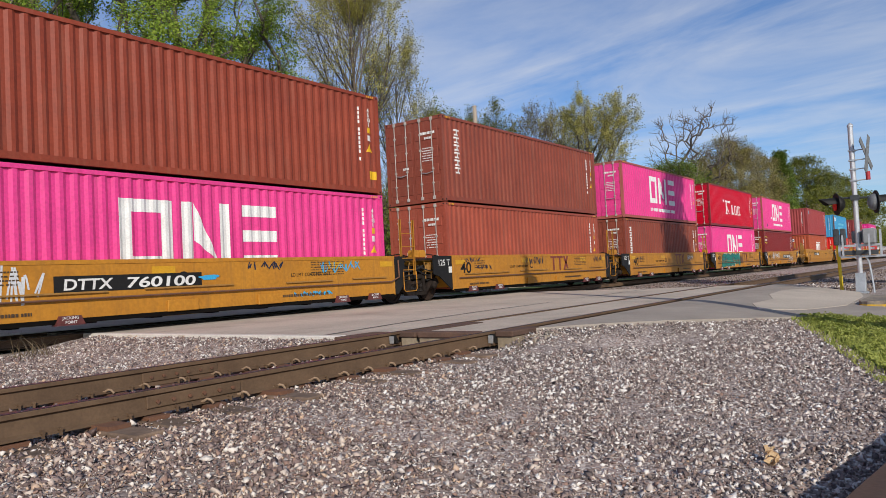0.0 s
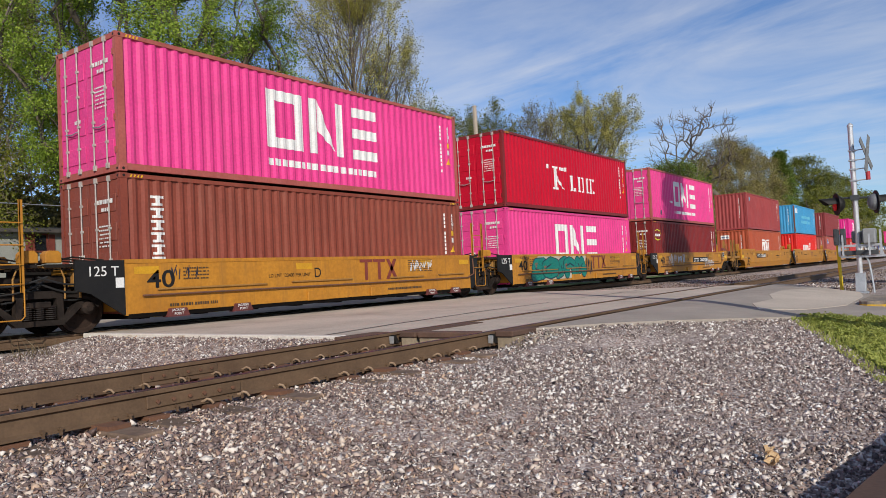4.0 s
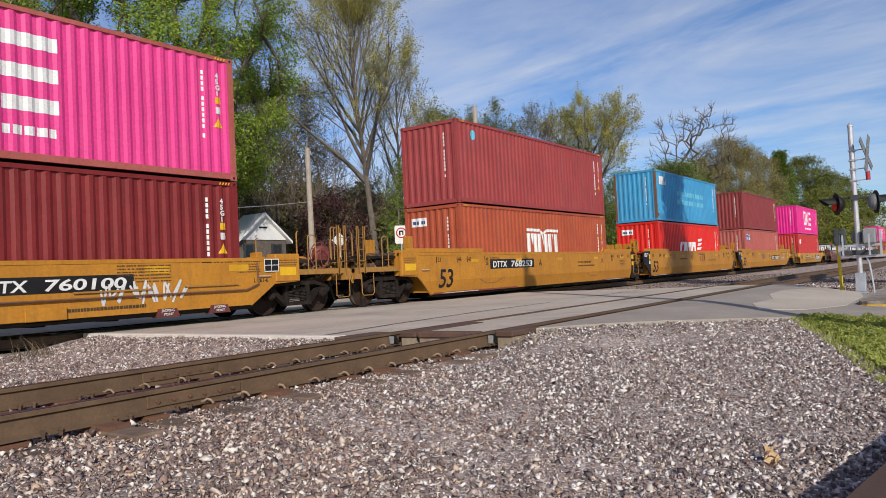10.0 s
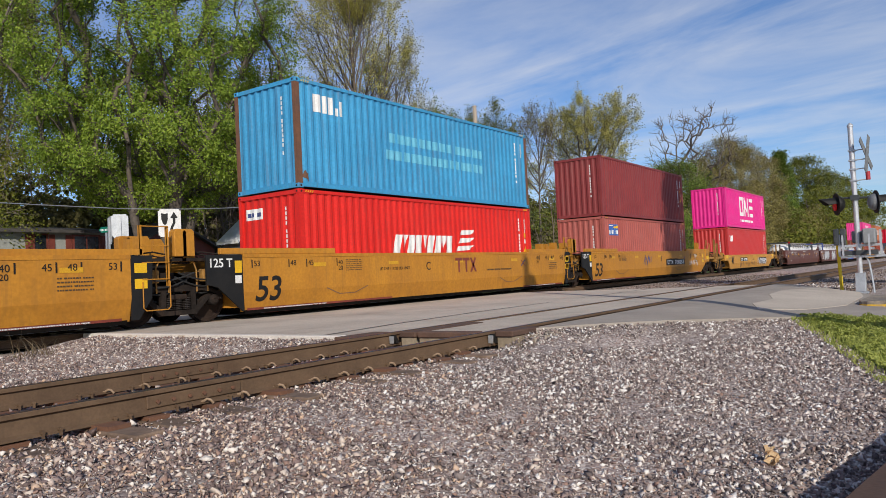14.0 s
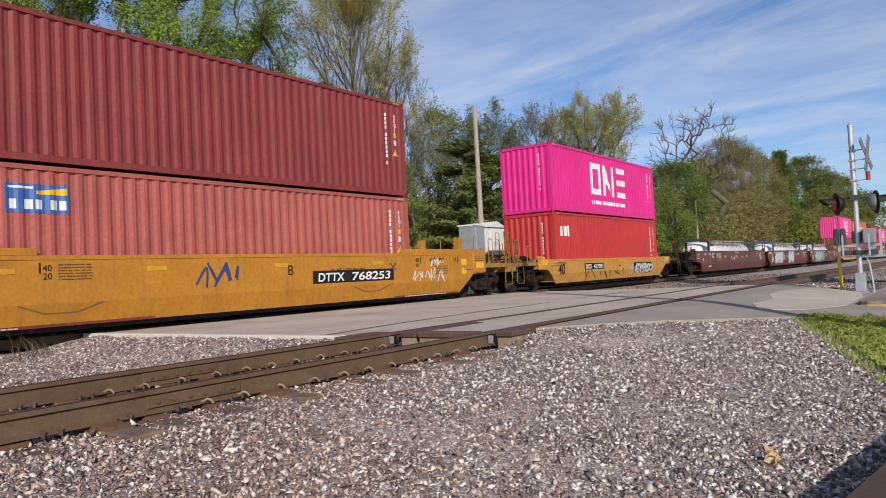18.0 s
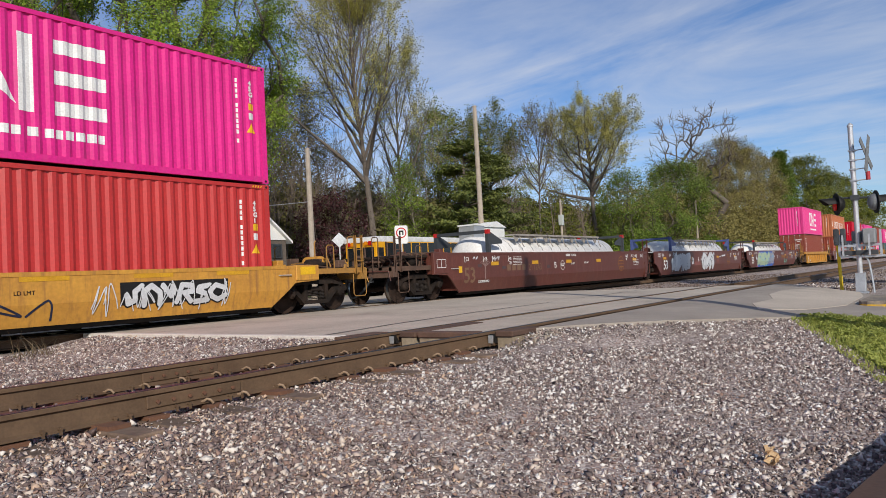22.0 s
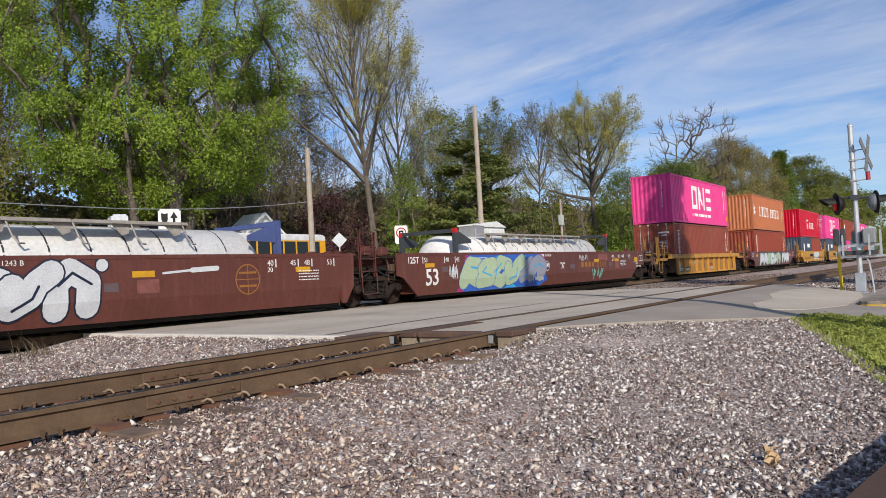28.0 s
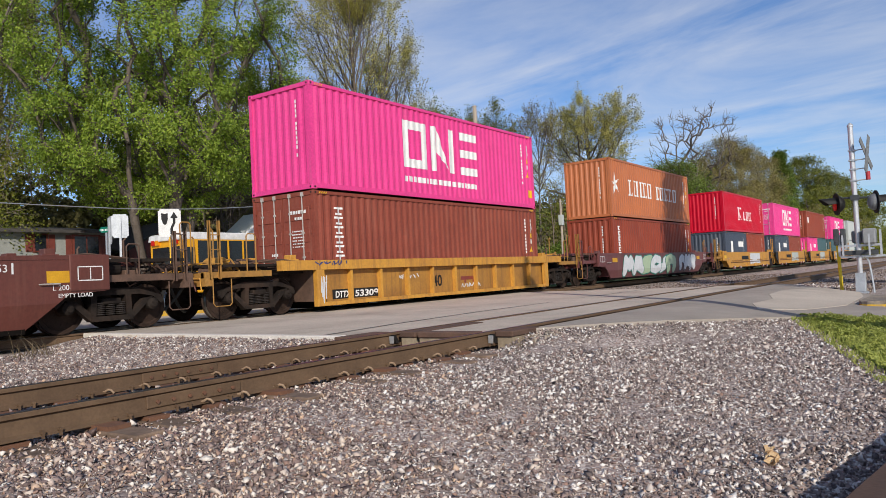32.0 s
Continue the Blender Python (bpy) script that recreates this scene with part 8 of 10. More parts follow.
def tree(label, x, y, height, low, radius, leaf, leaves, leaf_size, seed, tips=260, shape="round", trunk_r=0.3, bark="bark", stems=1, gap=-0.15, fuzz=0.35, twigs=4, twig_len=0.8, crooked=0.12, least=0.012, fork=0.30, droop=0.0, rise=0.45):
    """A tree that fills a crown: limbs reach from the stems to points spread through it, twigs end them, leaves sit on the twigs.
    low: where the crown begins; gap: how open it is (higher is more open); fork: how high the stem runs before it dissolves."""
    rng = np.random.default_rng(seed)
    zc, hh = (height + low) / 2, (height - low) / 2
    pts = []
    while len(pts) < tips:
        z = rng.uniform(low, height)
        u = (z - low) / (height - low)
        if shape == "round":
            r = radius * math.sqrt(max(0.0, 1 - ((z - zc) / hh) ** 2)) ** 0.8
        elif shape == "vase":
            r = radius * (0.22 + 0.95 * u ** 0.8) * math.sqrt(max(0.0, 1 - max(0, (u - 0.62) / 0.38) ** 2))
        else:
            r = radius * (0.55 + 0.45 * math.sin(math.pi * u)) * (1 - 0.75 * u)
        a, rho = rng.random() * math.tau, r * math.sqrt(rng.random()) ** 0.75
        p = Vector((rho * math.cos(a), rho * math.sin(a), z))
        if noise.noise(p * (2.6 / radius) + Vector((seed, 0, 0))) + 0.5 * noise.noise(p * (6.0 / radius) + Vector((0, seed, 0))) > gap:
            pts.append(tuple(p))
    pts = np.array(pts)
    pos, par = [], []
    for s in range(stems):
        a = s * math.tau / stems + rng.random()
        d = np.array([0.0, 0, 1]) + (0.24 * np.array([math.cos(a), math.sin(a), 0]) if stems > 1 else 0)
        p = np.array([0.25 * (stems > 1) * math.cos(a), 0.25 * (stems > 1) * math.sin(a), -0.3])
        prev = -1
        L = low + (height - low) * (fork + 0.25 * (s % 2 if stems > 1 else 1))
        for k in range(int(L / 0.6)):
            pos.append(p.copy()); par.append(prev); prev = len(pos) - 1
            d = d + rng.normal(0, crooked * 0.5, 3) * np.array([1, 1, 0.3]); d /= np.linalg.norm(d)
            p = p + d * 0.6
    order = np.argsort(pts[:, 2] * 0.5 + np.hypot(pts[:, 0], pts[:, 1]))
    end = []
    for i in order:
        t = pts[i]
        N = np.array(pos)
        dv = t - N
        hor = np.hypot(dv[:, 0], dv[:, 1])
        dist = np.linalg.norm(dv, axis=1)
        cost = dist + 1.6 * np.maximum(0, rise * hor - dv[:, 2]) + 40 * (N[:, 2] < low * 0.45)
        j = int(np.argmin(cost))
        m = max(1, int(dist[j] / 0.7))
        a, prev = N[j], j
        bend = rng.normal(0, crooked * dist[j] * 0.5, 3)
        for k in range(1, m + 1):
            q = k / m
            c = a + dv[j] * q + bend * math.sin(q * math.pi) + np.array([0, 0, 0.10 * dist[j] * math.sin(q * math.pi)]) * (-1 if droop else 1)
            pos.append(c); par.append(prev); prev = len(pos) - 1
        end.append(prev)
    pos, par = np.array(pos), np.array(par)
    weight = np.zeros(len(pos))
    weight[end] = 1
    for i in range(len(pos) - 1, -1, -1):
        weight[i] = max(weight[i], 0.3)
        if par[i] >= 0:
            weight[par[i]] += weight[i]
    rad = weight ** 0.5
    rad = np.maximum(least, rad / rad.max() * trunk_r)
    k = par >= 0
    P, Q, ra, rb = pos[par[k]], pos[k], np.minimum(rad[par[k]], rad[k] * 1.35), rad[k]
    tw = []
    if twigs:
        ends = pos[end]
        out = ends - np.array([0, 0, low + 0.3 * (height - low)])
        out /= np.linalg.norm(out, axis=1)[:, None]
        base = np.repeat(ends, twigs, 0)
        d = np.repeat(out, twigs, 0) * 0.8 + rng.normal(0, 0.6, (len(base), 3)) + np.array([0, 0, 0.25 - droop])
        d /= np.linalg.norm(d, axis=1)[:, None]
        tip = base + d * twig_len * (0.5 + rng.random((len(base), 1)))
        P, Q = np.concatenate([P, base]), np.concatenate([Q, tip])
        ra, rb = np.concatenate([ra, np.full(len(base), least)]), np.concatenate([rb, np.full(len(base), least * 0.5)])
        tw = np.concatenate([base + (tip - base) * q for q in (0.35, 0.7, 1.0)])
    t = empty("tree", pose(x, y, ground_z(x, y)), label, "tree", "trees beyond the railway")
    link_mesh("trunk", limbs_mesh("trunk", P, Q, ra, rb), bark, t, "trunk with forking limbs")
    if leaves:
        c = tw[rng.integers(0, len(tw), leaves)] + np.clip(rng.normal(size=(leaves, 3)), -1.25, 1.25) * fuzz
        link_mesh("crown", leaves_mesh("crown", c, leaf_size, rng, middle=(0, 0, low + 0.3 * (height - low))), leaf, t, "crown of small leaves")
    return t


def upswept_tree(label, x, y, height, radius, leaf, leaves, leaf_size, seed, trunk_r=0.3, bark="bark_pale", clear=0.25, leaders=5, lean=0.32, kids=9, angle=0.62, wobble=0.05, fuzz=0.18, least=0.014, lift=0.10, top_bias=0.0):
    """A spring tree with limbs that fork upwards: a clear stem, leaders, branches, shoots and twigs, sized to its height and spread."""
    rng = np.random.default_rng(seed)
    P, Q, ra, rb, tips = [], [], [], [], []

    def grow(p, d, L, r, level):
        n = (6, 6, 4, 3, 2)[level]
        nodes = [p]
        for k in range(n):
            d = d + rng.normal(0, wobble * (1 + 0.5 * level), 3) + np.array([0, 0, lift / n * 2])
            d = d / np.linalg.norm(d)
            q = p + d * L / n
            r1 = r * (1 - 0.75 * (k + 1) / n) if level else r * (1 - 0.25 * (k + 1) / n)
            P.append(p); Q.append(q); ra.append(max(least, r * (1 - 0.75 * k / n) if level else r * (1 - 0.25 * k / n))); rb.append(max(least * 0.7, r1))
            p = q
            nodes.append(p)
        if level >= 3:
            tips.extend(nodes[1:])
        if level == 4:
            return
        count = (leaders, kids, max(4, kids - 3), 4)[level]
        for i in range(count):
            if level == 0:
                u = 1.0 if i < leaders - 2 else 0.72
                a, ang = i * math.tau / leaders * 1.9 + rng.random(), lean * (0.15 + 1.1 * rng.random()) if i else 0.08
            else:
                u = 0.22 + 0.78 * (i + rng.random()) / count
                a, ang = i * 2.4 + rng.random(), angle * (0.65 + 0.6 * rng.random())
            j = min(n - 1, int(u * n))
            f = u * n - j if j < n else 1
            c = nodes[j] + (nodes[j + 1] - nodes[j]) * min(1, f)
            w = nodes[j + 1] - nodes[j]; w = w / np.linalg.norm(w)
            e = np.cross(w, (0, 0, 1.0) if abs(w[2]) < 0.95 else (1.0, 0, 0)); e = e / np.linalg.norm(e)
            g = np.cross(w, e)
            dn = w * math.cos(ang) + (e * math.cos(a) + g * math.sin(a)) * math.sin(ang)
            if level == 0:
                Ln = height * (1 - clear) * (0.72 + 0.28 * rng.random()) * (1.0 if u > 0.9 else 0.75)
                rn = r * 0.46
            else:
                Ln = L * (0.50 - 0.28 * u + 0.12 * rng.random()) if level < 3 else 0.9 + 0.5 * rng.random()
                rn = max(least, r * 0.42 * (1.1 - 0.6 * u))
            grow(c, dn, Ln, rn, level + 1)

    grow(np.array([0.0, 0, -0.3]), np.array([0.0, 0, 1]), height * clear, trunk_r, 0)
    P, Q, tips = np.array(P), np.array(Q), np.array(tips)
    kz = height / np.percentile(Q[:, 2], 99.8)
    kr = radius / np.percentile(np.hypot(Q[:, 0], Q[:, 1]), 97)
    scale = np.array([kr, kr, kz])
    P, Q, tips = P * scale, Q * scale, tips * scale
    t = empty("tree", pose(x, y, ground_z(x, y)), label, "tree", "trees beyond the railway")
    link_mesh("trunk", limbs_mesh("trunk", P, Q, np.array(ra), np.array(rb), 4), bark, t, "trunk with upswept limbs")
    if leaves:
        wgt = np.clip(tips[:, 2] / height, 0, 1) ** top_bias * (0.35 + np.array([noise.noise(Vector(c) * 0.45 + Vector((seed, 0, 0))) + 0.5 for c in tips]).clip(0, 1))
        c = tips[rng.choice(len(tips), leaves, p=wgt / wgt.sum())] + np.clip(rng.normal(size=(leaves, 3)), -1.25, 1.25) * fuzz
        link_mesh("crown", leaves_mesh("crown", c, leaf_size, rng, middle=(0, 0, height * 0.45)), leaf, t, "haze of small spring leaves")
    return t


def leader_tree(label, x, y, height, radius, leaf, leaves, leaf_size, seed, trunk_r=0.4, bark="bark", clear=0.28, limbs=18, angle=0.70, kids=8, lift=0.30, fuzz=0.25, least=0.010, dome=0.6, stem_top=0.95, outer=1.5):
    """A spring tree with a stem that runs on through the crown; limbs leave it all the way up, curve upwards and end in fine shoots."""
    rng = np.random.default_rng(seed)
    P, Q, ra, rb, tips = [], [], [], [], []

    def shoot(p, d, L, r, n, level, rise):
        nodes = [p]
        for k in range(n):
            d = d + rng.normal(0, 0.07 + 0.03 * level, 3) + np.array([0, 0, rise / n])
            d = d / np.linalg.norm(d)
            q = p + d * L / n
            P.append(p); Q.append(q)
            ra.append(max(least, r * (1 - 0.85 * k / n))); rb.append(max(least * 0.7, r * (1 - 0.85 * (k + 1) / n)))
            p = q
            nodes.append(p)
        return nodes

    def at(nodes, u):
        j = min(len(nodes) - 2, int(u * (len(nodes) - 1)))
        w = nodes[j + 1] - nodes[j]
        return nodes[j] + w * (u * (len(nodes) - 1) - j), w / np.linalg.norm(w)

    def branch(w, ang, a):
        e = np.cross(w, (0, 0, 1.0) if abs(w[2]) < 0.95 else (1.0, 0, 0)); e = e / np.linalg.norm(e)
        return w * math.cos(ang) + (e * math.cos(a) + np.cross(w, e) * math.sin(a)) * math.sin(ang)

    stem = shoot(np.array([0, 0, -0.3]), np.array([0, 0, 1.0]), height * stem_top, trunk_r, 16, -1.6, 0.3)
    for i in range(limbs):
        v = (i + 0.6 * rng.random()) / limbs
        c, w = at(stem, (clear + (stem_top - clear) * v) / stem_top)
        a = i * 2.4 + 0.7 * rng.random()
        L = height * (1 - clear) * (0.60 * (1 - v) ** dome + 0.05) * (0.8 + 0.4 * rng.random())
        limb = shoot(c, branch(w, angle * (1.1 - 0.45 * v) * (0.8 + 0.4 * rng.random()), a), L, trunk_r * (0.50 - 0.36 * v), 8, 0, lift)
        for k in range(kids):
            u = 0.18 + 0.80 * (k + rng.random()) / kids
            c2, w2 = at(limb, u)
            l2 = L * (0.46 - 0.26 * u) + 0.5
            sub_limb = shoot(c2, branch(w2, 0.45 + 0.4 * rng.random(), k * 2.4 + rng.random()), l2, max(least, trunk_r * 0.13 * (1.1 - 0.8 * u)), 4, 1, 0.30)
            for m in range(5):
                c3, w3 = at(sub_limb, 0.2 + 0.79 * (m + rng.random()) / 5)
                tw = shoot(c3, branch(w3, 0.40 + 0.4 * rng.random(), m * 2.4 + rng.random()), l2 * 0.35 + 0.35, least * 1.3, 3, 2, 0.25)
                tips.extend(tw[1:])
                for _ in range(1):
                    c4, w4 = at(tw, 0.3 + 0.6 * rng.random())
                    tips.extend(shoot(c4, branch(w4, 0.5, rng.random() * math.tau), 0.35 + 0.3 * rng.random(), least, 1, 2, 0.1)[1:])
    P, Q, tips = np.array(P), np.array(Q), np.array(tips)
    scale = np.array([1, 1, 0]) * radius / np.percentile(np.hypot(tips[:, 0], tips[:, 1]), 95) + np.array([0, 0, height / tips[:, 2].max()])
    P, Q, tips = P * scale, Q * scale, tips * scale
    t = empty("tree", pose(x, y, ground_z(x, y)), label, "tree", "trees beyond the railway")
    link_mesh("trunk", limbs_mesh("trunk", P, Q, np.array(ra), np.array(rb), 4), bark, t, "trunk with limbs curving upwards")
    wgt = 0.15 + np.array([noise.noise(Vector(c) * 0.5 + Vector((seed, 0, 0))) + 0.45 for c in tips]).clip(0, 1)
    wgt *= (np.linalg.norm((tips - np.array([0, 0, height * 0.35])) / np.array([radius, radius, height * 0.5]), axis=1)) ** outer
    c = tips[rng.choice(len(tips), leaves, p=wgt / wgt.sum())] + np.clip(rng.normal(size=(leaves, 3)), -1.25, 1.25) * fuzz
    link_mesh("crown", leaves_mesh("crown", c, leaf_size, rng, middle=(0, 0, height * 0.4)), leaf, t, "haze of small spring leaves")
    return t


tree("tall maple in fresh green leaf with several stems", 20.5, 31.5, 19.0, 5.4, 6.7, "leaf_a", 230000, 0.070, 11, tips=880, trunk_r=0.54, stems=5, fuzz=0.24, twig_len=0.75, gap=-0.02, fork=0.30, rise=0.8, bark="bark")
tree("maple with thin yellow-green spring leaf beside a larger one", 15.6, 41.0, 18.5, 2.5, 4.6, "leaf_c", 44000, 0.085, 12, tips=420, trunk_r=0.2, fuzz=0.35, bark="bark_pale", gap=-0.05)
leader_tree("thin yellow-brown tree at the edge of the yards", 18.6, 45.0, 21.5, 4.2, "leaf_b", 24000, 0.09, 13, trunk_r=0.2, fuzz=0.3, clear=0.2)
tree("thin olive tree behind the little white house", 47.5, 51.0, 19.5, 3.0, 4.2, "leaf_g", 26000, 0.11, 36, tips=260, trunk_r=0.2, fuzz=0.45, gap=-0.2)
tree("thin olive tree behind the little white house", 41.5, 50.0, 17.5, 3.0, 4.0, "leaf_c", 22000, 0.11, 37, tips=240, trunk_r=0.2, fuzz=0.45, gap=-0.2)
tree("tall green tree behind the maple", 28.5, 46.0, 17.5, 4.0, 4.0, "leaf_c", 26000, 0.11, 33, tips=240, trunk_r=0.2, fuzz=0.42)
leader_tree("tall tree just coming into yellow-green bud", 43.6, 38.0, 27.0, 6.2, "leaf_b", 42000, 0.085, 14, trunk_r=0.40, clear=0.34, limbs=24, angle=0.66, kids=9, fuzz=0.20, dome=0.40, stem_top=0.82, least=0.012)
leader_tree("slender tree in yellow-green bud", 50.6, 41.0, 23.6, 3.7, "leaf_b", 14000, 0.085, 25, trunk_r=0.28, clear=0.28, limbs=18, angle=0.75, kids=8, fuzz=0.20, dome=0.45, stem_top=0.82, least=0.012)
upswept_tree("slender tree in sparse green leaf", 55.6, 41.5, 18.0, 3.0, "leaf_a", 6000, 0.10, 34, trunk_r=0.18, clear=0.32, leaders=4, lean=0.35, kids=8, top_bias=0.8)
upswept_tree("nearly bare tree with grey limbs", 39.0, 44.0, 19.5, 4.4, "leaf_f", 2500, 0.10, 16, trunk_r=0.24, bark="bark", clear=0.18, leaders=6, lean=0.4, kids=10)
upswept_tree("nearly bare tree with grey limbs", 35.5, 46.0, 18.5, 4.2, "leaf_f", 2200, 0.10, 17, trunk_r=0.22, bark="bark", clear=0.18, leaders=6, lean=0.4, kids=10)
tree("tree with olive spring leaf", 63.5, 46.0, 18.2, 4.0, 4.4, "leaf_c", 20000, 0.13, 18, tips=260, trunk_r=0.22, fuzz=0.45, gap=-0.05)
leader_tree("tall thin-leaved tree behind the evergreen", 95.0, 59.6, 27.8, 6.6, "leaf_c", 26000, 0.14, 19, trunk_r=0.36, clear=0.40, limbs=16, angle=1.0, kids=8, least=0.018, fuzz=0.45, bark="bark_pale", stem_top=0.7, dome=0.3)
leader_tree("slim bare tree with grey limbs", 81.0, 43.0, 22.4, 3.6, "leaf_f", 5000, 0.12, 20, trunk_r=0.24, clear=0.45, limbs=14, angle=1.0, kids=7, least=0.014, stem_top=0.75, dome=0.3)
leader_tree("broad oak in yellow-green bud", 97.4, 43.0, 26.6, 8.6, "leaf_b", 46000, 0.12, 21, trunk_r=0.55, clear=0.40, limbs=22, angle=1.15, kids=9, lift=0.45, fuzz=0.28, least=0.016, dome=0.28, stem_top=0.72)
tree("dead bare tree with crooked grey limbs", 136.5, 40.0, 29.6, 15.0, 8.6, "leaf_f", 0, 0.2, 22, tips=190, trunk_r=0.55, bark="bark", twigs=5, twig_len=1.3, crooked=0.16, gap=0.0, fork=0.02, least=0.030, rise=0.4)
tree("brownish tree in early bud", 166.0, 42.0, 26.6, 6.0, 8.5, "leaf_f", 56000, 0.17, 23, tips=420, trunk_r=0.4, bark="bark_pale", least=0.028, fuzz=0.60, gap=-0.30, rise=0.8, twig_len=1.5)
tree("brownish tree in early bud", 152.0, 48.0, 21.0, 5.0, 7.5, "leaf_f", 44000, 0.16, 24, tips=380, trunk_r=0.4, bark="bark_pale", least=0.028, fuzz=0.60, gap=-0.30, rise=0.8, twig_len=1.5)
tree("brown-green tree on the skyline", 189.0, 44.0, 27.5, 6.0, 9.0, "leaf_f", 60000, 0.20, 25, tips=360, trunk_r=0.4, bark="bark_pale", least=0.030, fuzz=0.7, gap=-0.30, rise=0.8, twig_len=1.5)
tree("deep green tree on the skyline", 221.0, 41.0, 30.0, 6.0, 6.5, "leaf_h", 30000, 0.26, 26, tips=300, shape="cone", trunk_r=0.5, fuzz=0.8, least=0.04, gap=-0.3)
tree("green tree on the skyline", 250.0, 40.0, 31.0, 6.0, 9.5, "leaf_c", 36000, 0.28, 27, tips=320, trunk_r=0.5, fuzz=0.9, least=0.05, gap=-0.3)
tree("green tree on the skyline", 290.0, 38.0, 29.0, 5.0, 10.0, "leaf_c", 30000, 0.32, 28, tips=300, trunk_r=0.5, fuzz=1.0, least=0.05, gap=-0.3)
tree("green tree on the skyline", 345.0, 36.0, 26.0, 5.0, 11.0, "leaf_c", 24000, 0.38, 38, tips=260, trunk_r=0.5, fuzz=1.1, least=0.05, gap=-0.3)
tree("fresh green thicket tree", 93.0, 36.0, 13.0, 1.5, 4.2, "leaf_h", 20000, 0.125, 29, tips=200, trunk_r=0.25, fuzz=0.5)
tree("fresh green thicket tree", 112.0, 36.0, 16.0, 1.5, 6.0, "leaf_h", 26000, 0.15, 30, tips=260, trunk_r=0.25, fuzz=0.6)
tree("small purple-leaved tree by the house", 40.5, 39.5, 7.4, 1.2, 2.6, "leaf_e", 10000, 0.11, 31, tips=140, trunk_r=0.12, fuzz=0.3)
tree("small fresh green tree", 47.8, 38.2, 10.2, 2.2, 1.5, "leaf_a", 11000, 0.085, 32, tips=120, trunk_r=0.12, fuzz=0.22, bark="bark_pale")


def conifer(label, x, y, height, width, seed):
    """A dark spreading evergreen: whorls of drooping boughs with needle sprays."""
    rng = np.random.default_rng(seed)
    P, Q, cs = [(0, 0, -0.3)], [(0, 0, height)], []
    ra, rb = [0.28], [0.03]
    for k in range(74):
        z = height * (0.10 + 0.88 * (k / 74))
        a = rng.random() * math.tau
        L = width * math.sqrt(max(0.05, 1.03 - z / height)) * (0.40 + 0.75 * rng.random())
        p, q = np.array([0, 0, z]), np.array([L * math.cos(a), L * math.sin(a), z + 0.16 * L + 0.35 * rng.normal()])
        P.append(tuple(p)); Q.append(tuple(q)); ra.append(0.07); rb.append(0.015)
        for u in np.linspace(0.35, 1.0, 12):
            c = p + (q - p) * u
            cs.append(c + rng.normal(0, 1, (30, 3)) * np.array([0.40, 0.40, 0.12]) * (0.5 + 0.7 * u))
    t = empty("conifer", pose(x, y, ground_z(x, y)), label, "tree", "trees beyond the railway")
    link_mesh("trunk", limbs_mesh("trunk", np.array(P, float), np.array(Q, float), np.array(ra), np.array(rb)), "bark", t)
    link_mesh("crown", leaves_mesh("crown", np.concatenate(cs), 0.13, rng, aspect=2.2, middle=(0, 0, height * 0.3)), "leaf_d", t, "dark needle sprays")


conifer("dark spreading evergreen behind the cabinets", 54.6, 36.5, 13.4, 7.0, 41)
conifer("dark spreading evergreen among bare trees", 61.5, 38.0, 13.0, 6.6, 42)


def thicket(name, label, spots, leaf, size, per, seed, sx, sz):
    """Undergrowth: rounded leafy cushions heaped up to the height of each spot, one mesh."""
    rng = np.random.default_rng(seed)
    cs, mid = [], []
    for x, y, h in spots:
        total, lumps = int(per * h * 0.8), max(5, int(h * 1.4))
        R = sx * (0.35 + 0.45 * rng.random(lumps))
        cz = np.maximum(0.2, (h - R) * rng.random(lumps) ** 0.9) * (sz / 0.5)
        mids = np.stack([x + rng.normal(0, 0.85 * sx, lumps), y + rng.normal(0, 0.85 * sx, lumps), ground_z(x, y) + cz], 1)
        own = rng.choice(lumps, total, p=R ** 2 / (R ** 2).sum())
        d = rng.normal(size=(total, 3)) + np.array([0, -0.35, 0.15])
        d /= np.linalg.norm(d, axis=1)[:, None]
        lump = 0.80 + 0.22 * np.sin(d[:, 0] * 5 + own) * np.sin(d[:, 2] * 6 + own * 2) + 0.28 * rng.random(total)
        cs.append(mids[own] + d * (R[own] * lump)[:, None])
        mid.append(mids[own])
    me = leaves_mesh(name, np.concatenate(cs), size, rng, middle=np.concatenate(mid))
    return tagged(link_mesh(name, me, leaf), label, "thicket", kind="stuff")


rr = random.Random(5)
woods = [(29 + 2.4 * k + rr.uniform(-1.5, 1.5), 51 + rr.uniform(-2, 6), rr.uniform(9.0, 13.5)) for k in range(40)]
woods += [(36 + 2.6 * k, 48.0 + (k % 3), 7.5 + 1.1 * (k % 4)) for k in range(13)]
woods += [(14 + 2.0 * k, 47 + (k % 3), 7.0 + 1.4 * (k % 4)) for k in range(7)]
thicket("thicket", "brownish spring undergrowth along the yards", woods, "leaf_g", 0.25, 600, 51, 3.1, 0.5)
thicket("thicket", "green spring undergrowth behind the street", [(8 + 6.2 * k + rr.uniform(-3, 3), 47 + rr.uniform(-2, 3), rr.uniform(3.5, 6.5)) for k in range(18)], "leaf_c", 0.15, 1000, 52, 2.0, 0.5)
thicket("thicket", "olive woods behind the oak", [(84 + 4.0 * k + rr.uniform(-1.5, 1.5), 48 + rr.uniform(-2, 2), rr.uniform(8.0, 12.5)) for k in range(9)], "leaf_c", 0.22, 800, 58, 3.0, 0.5)
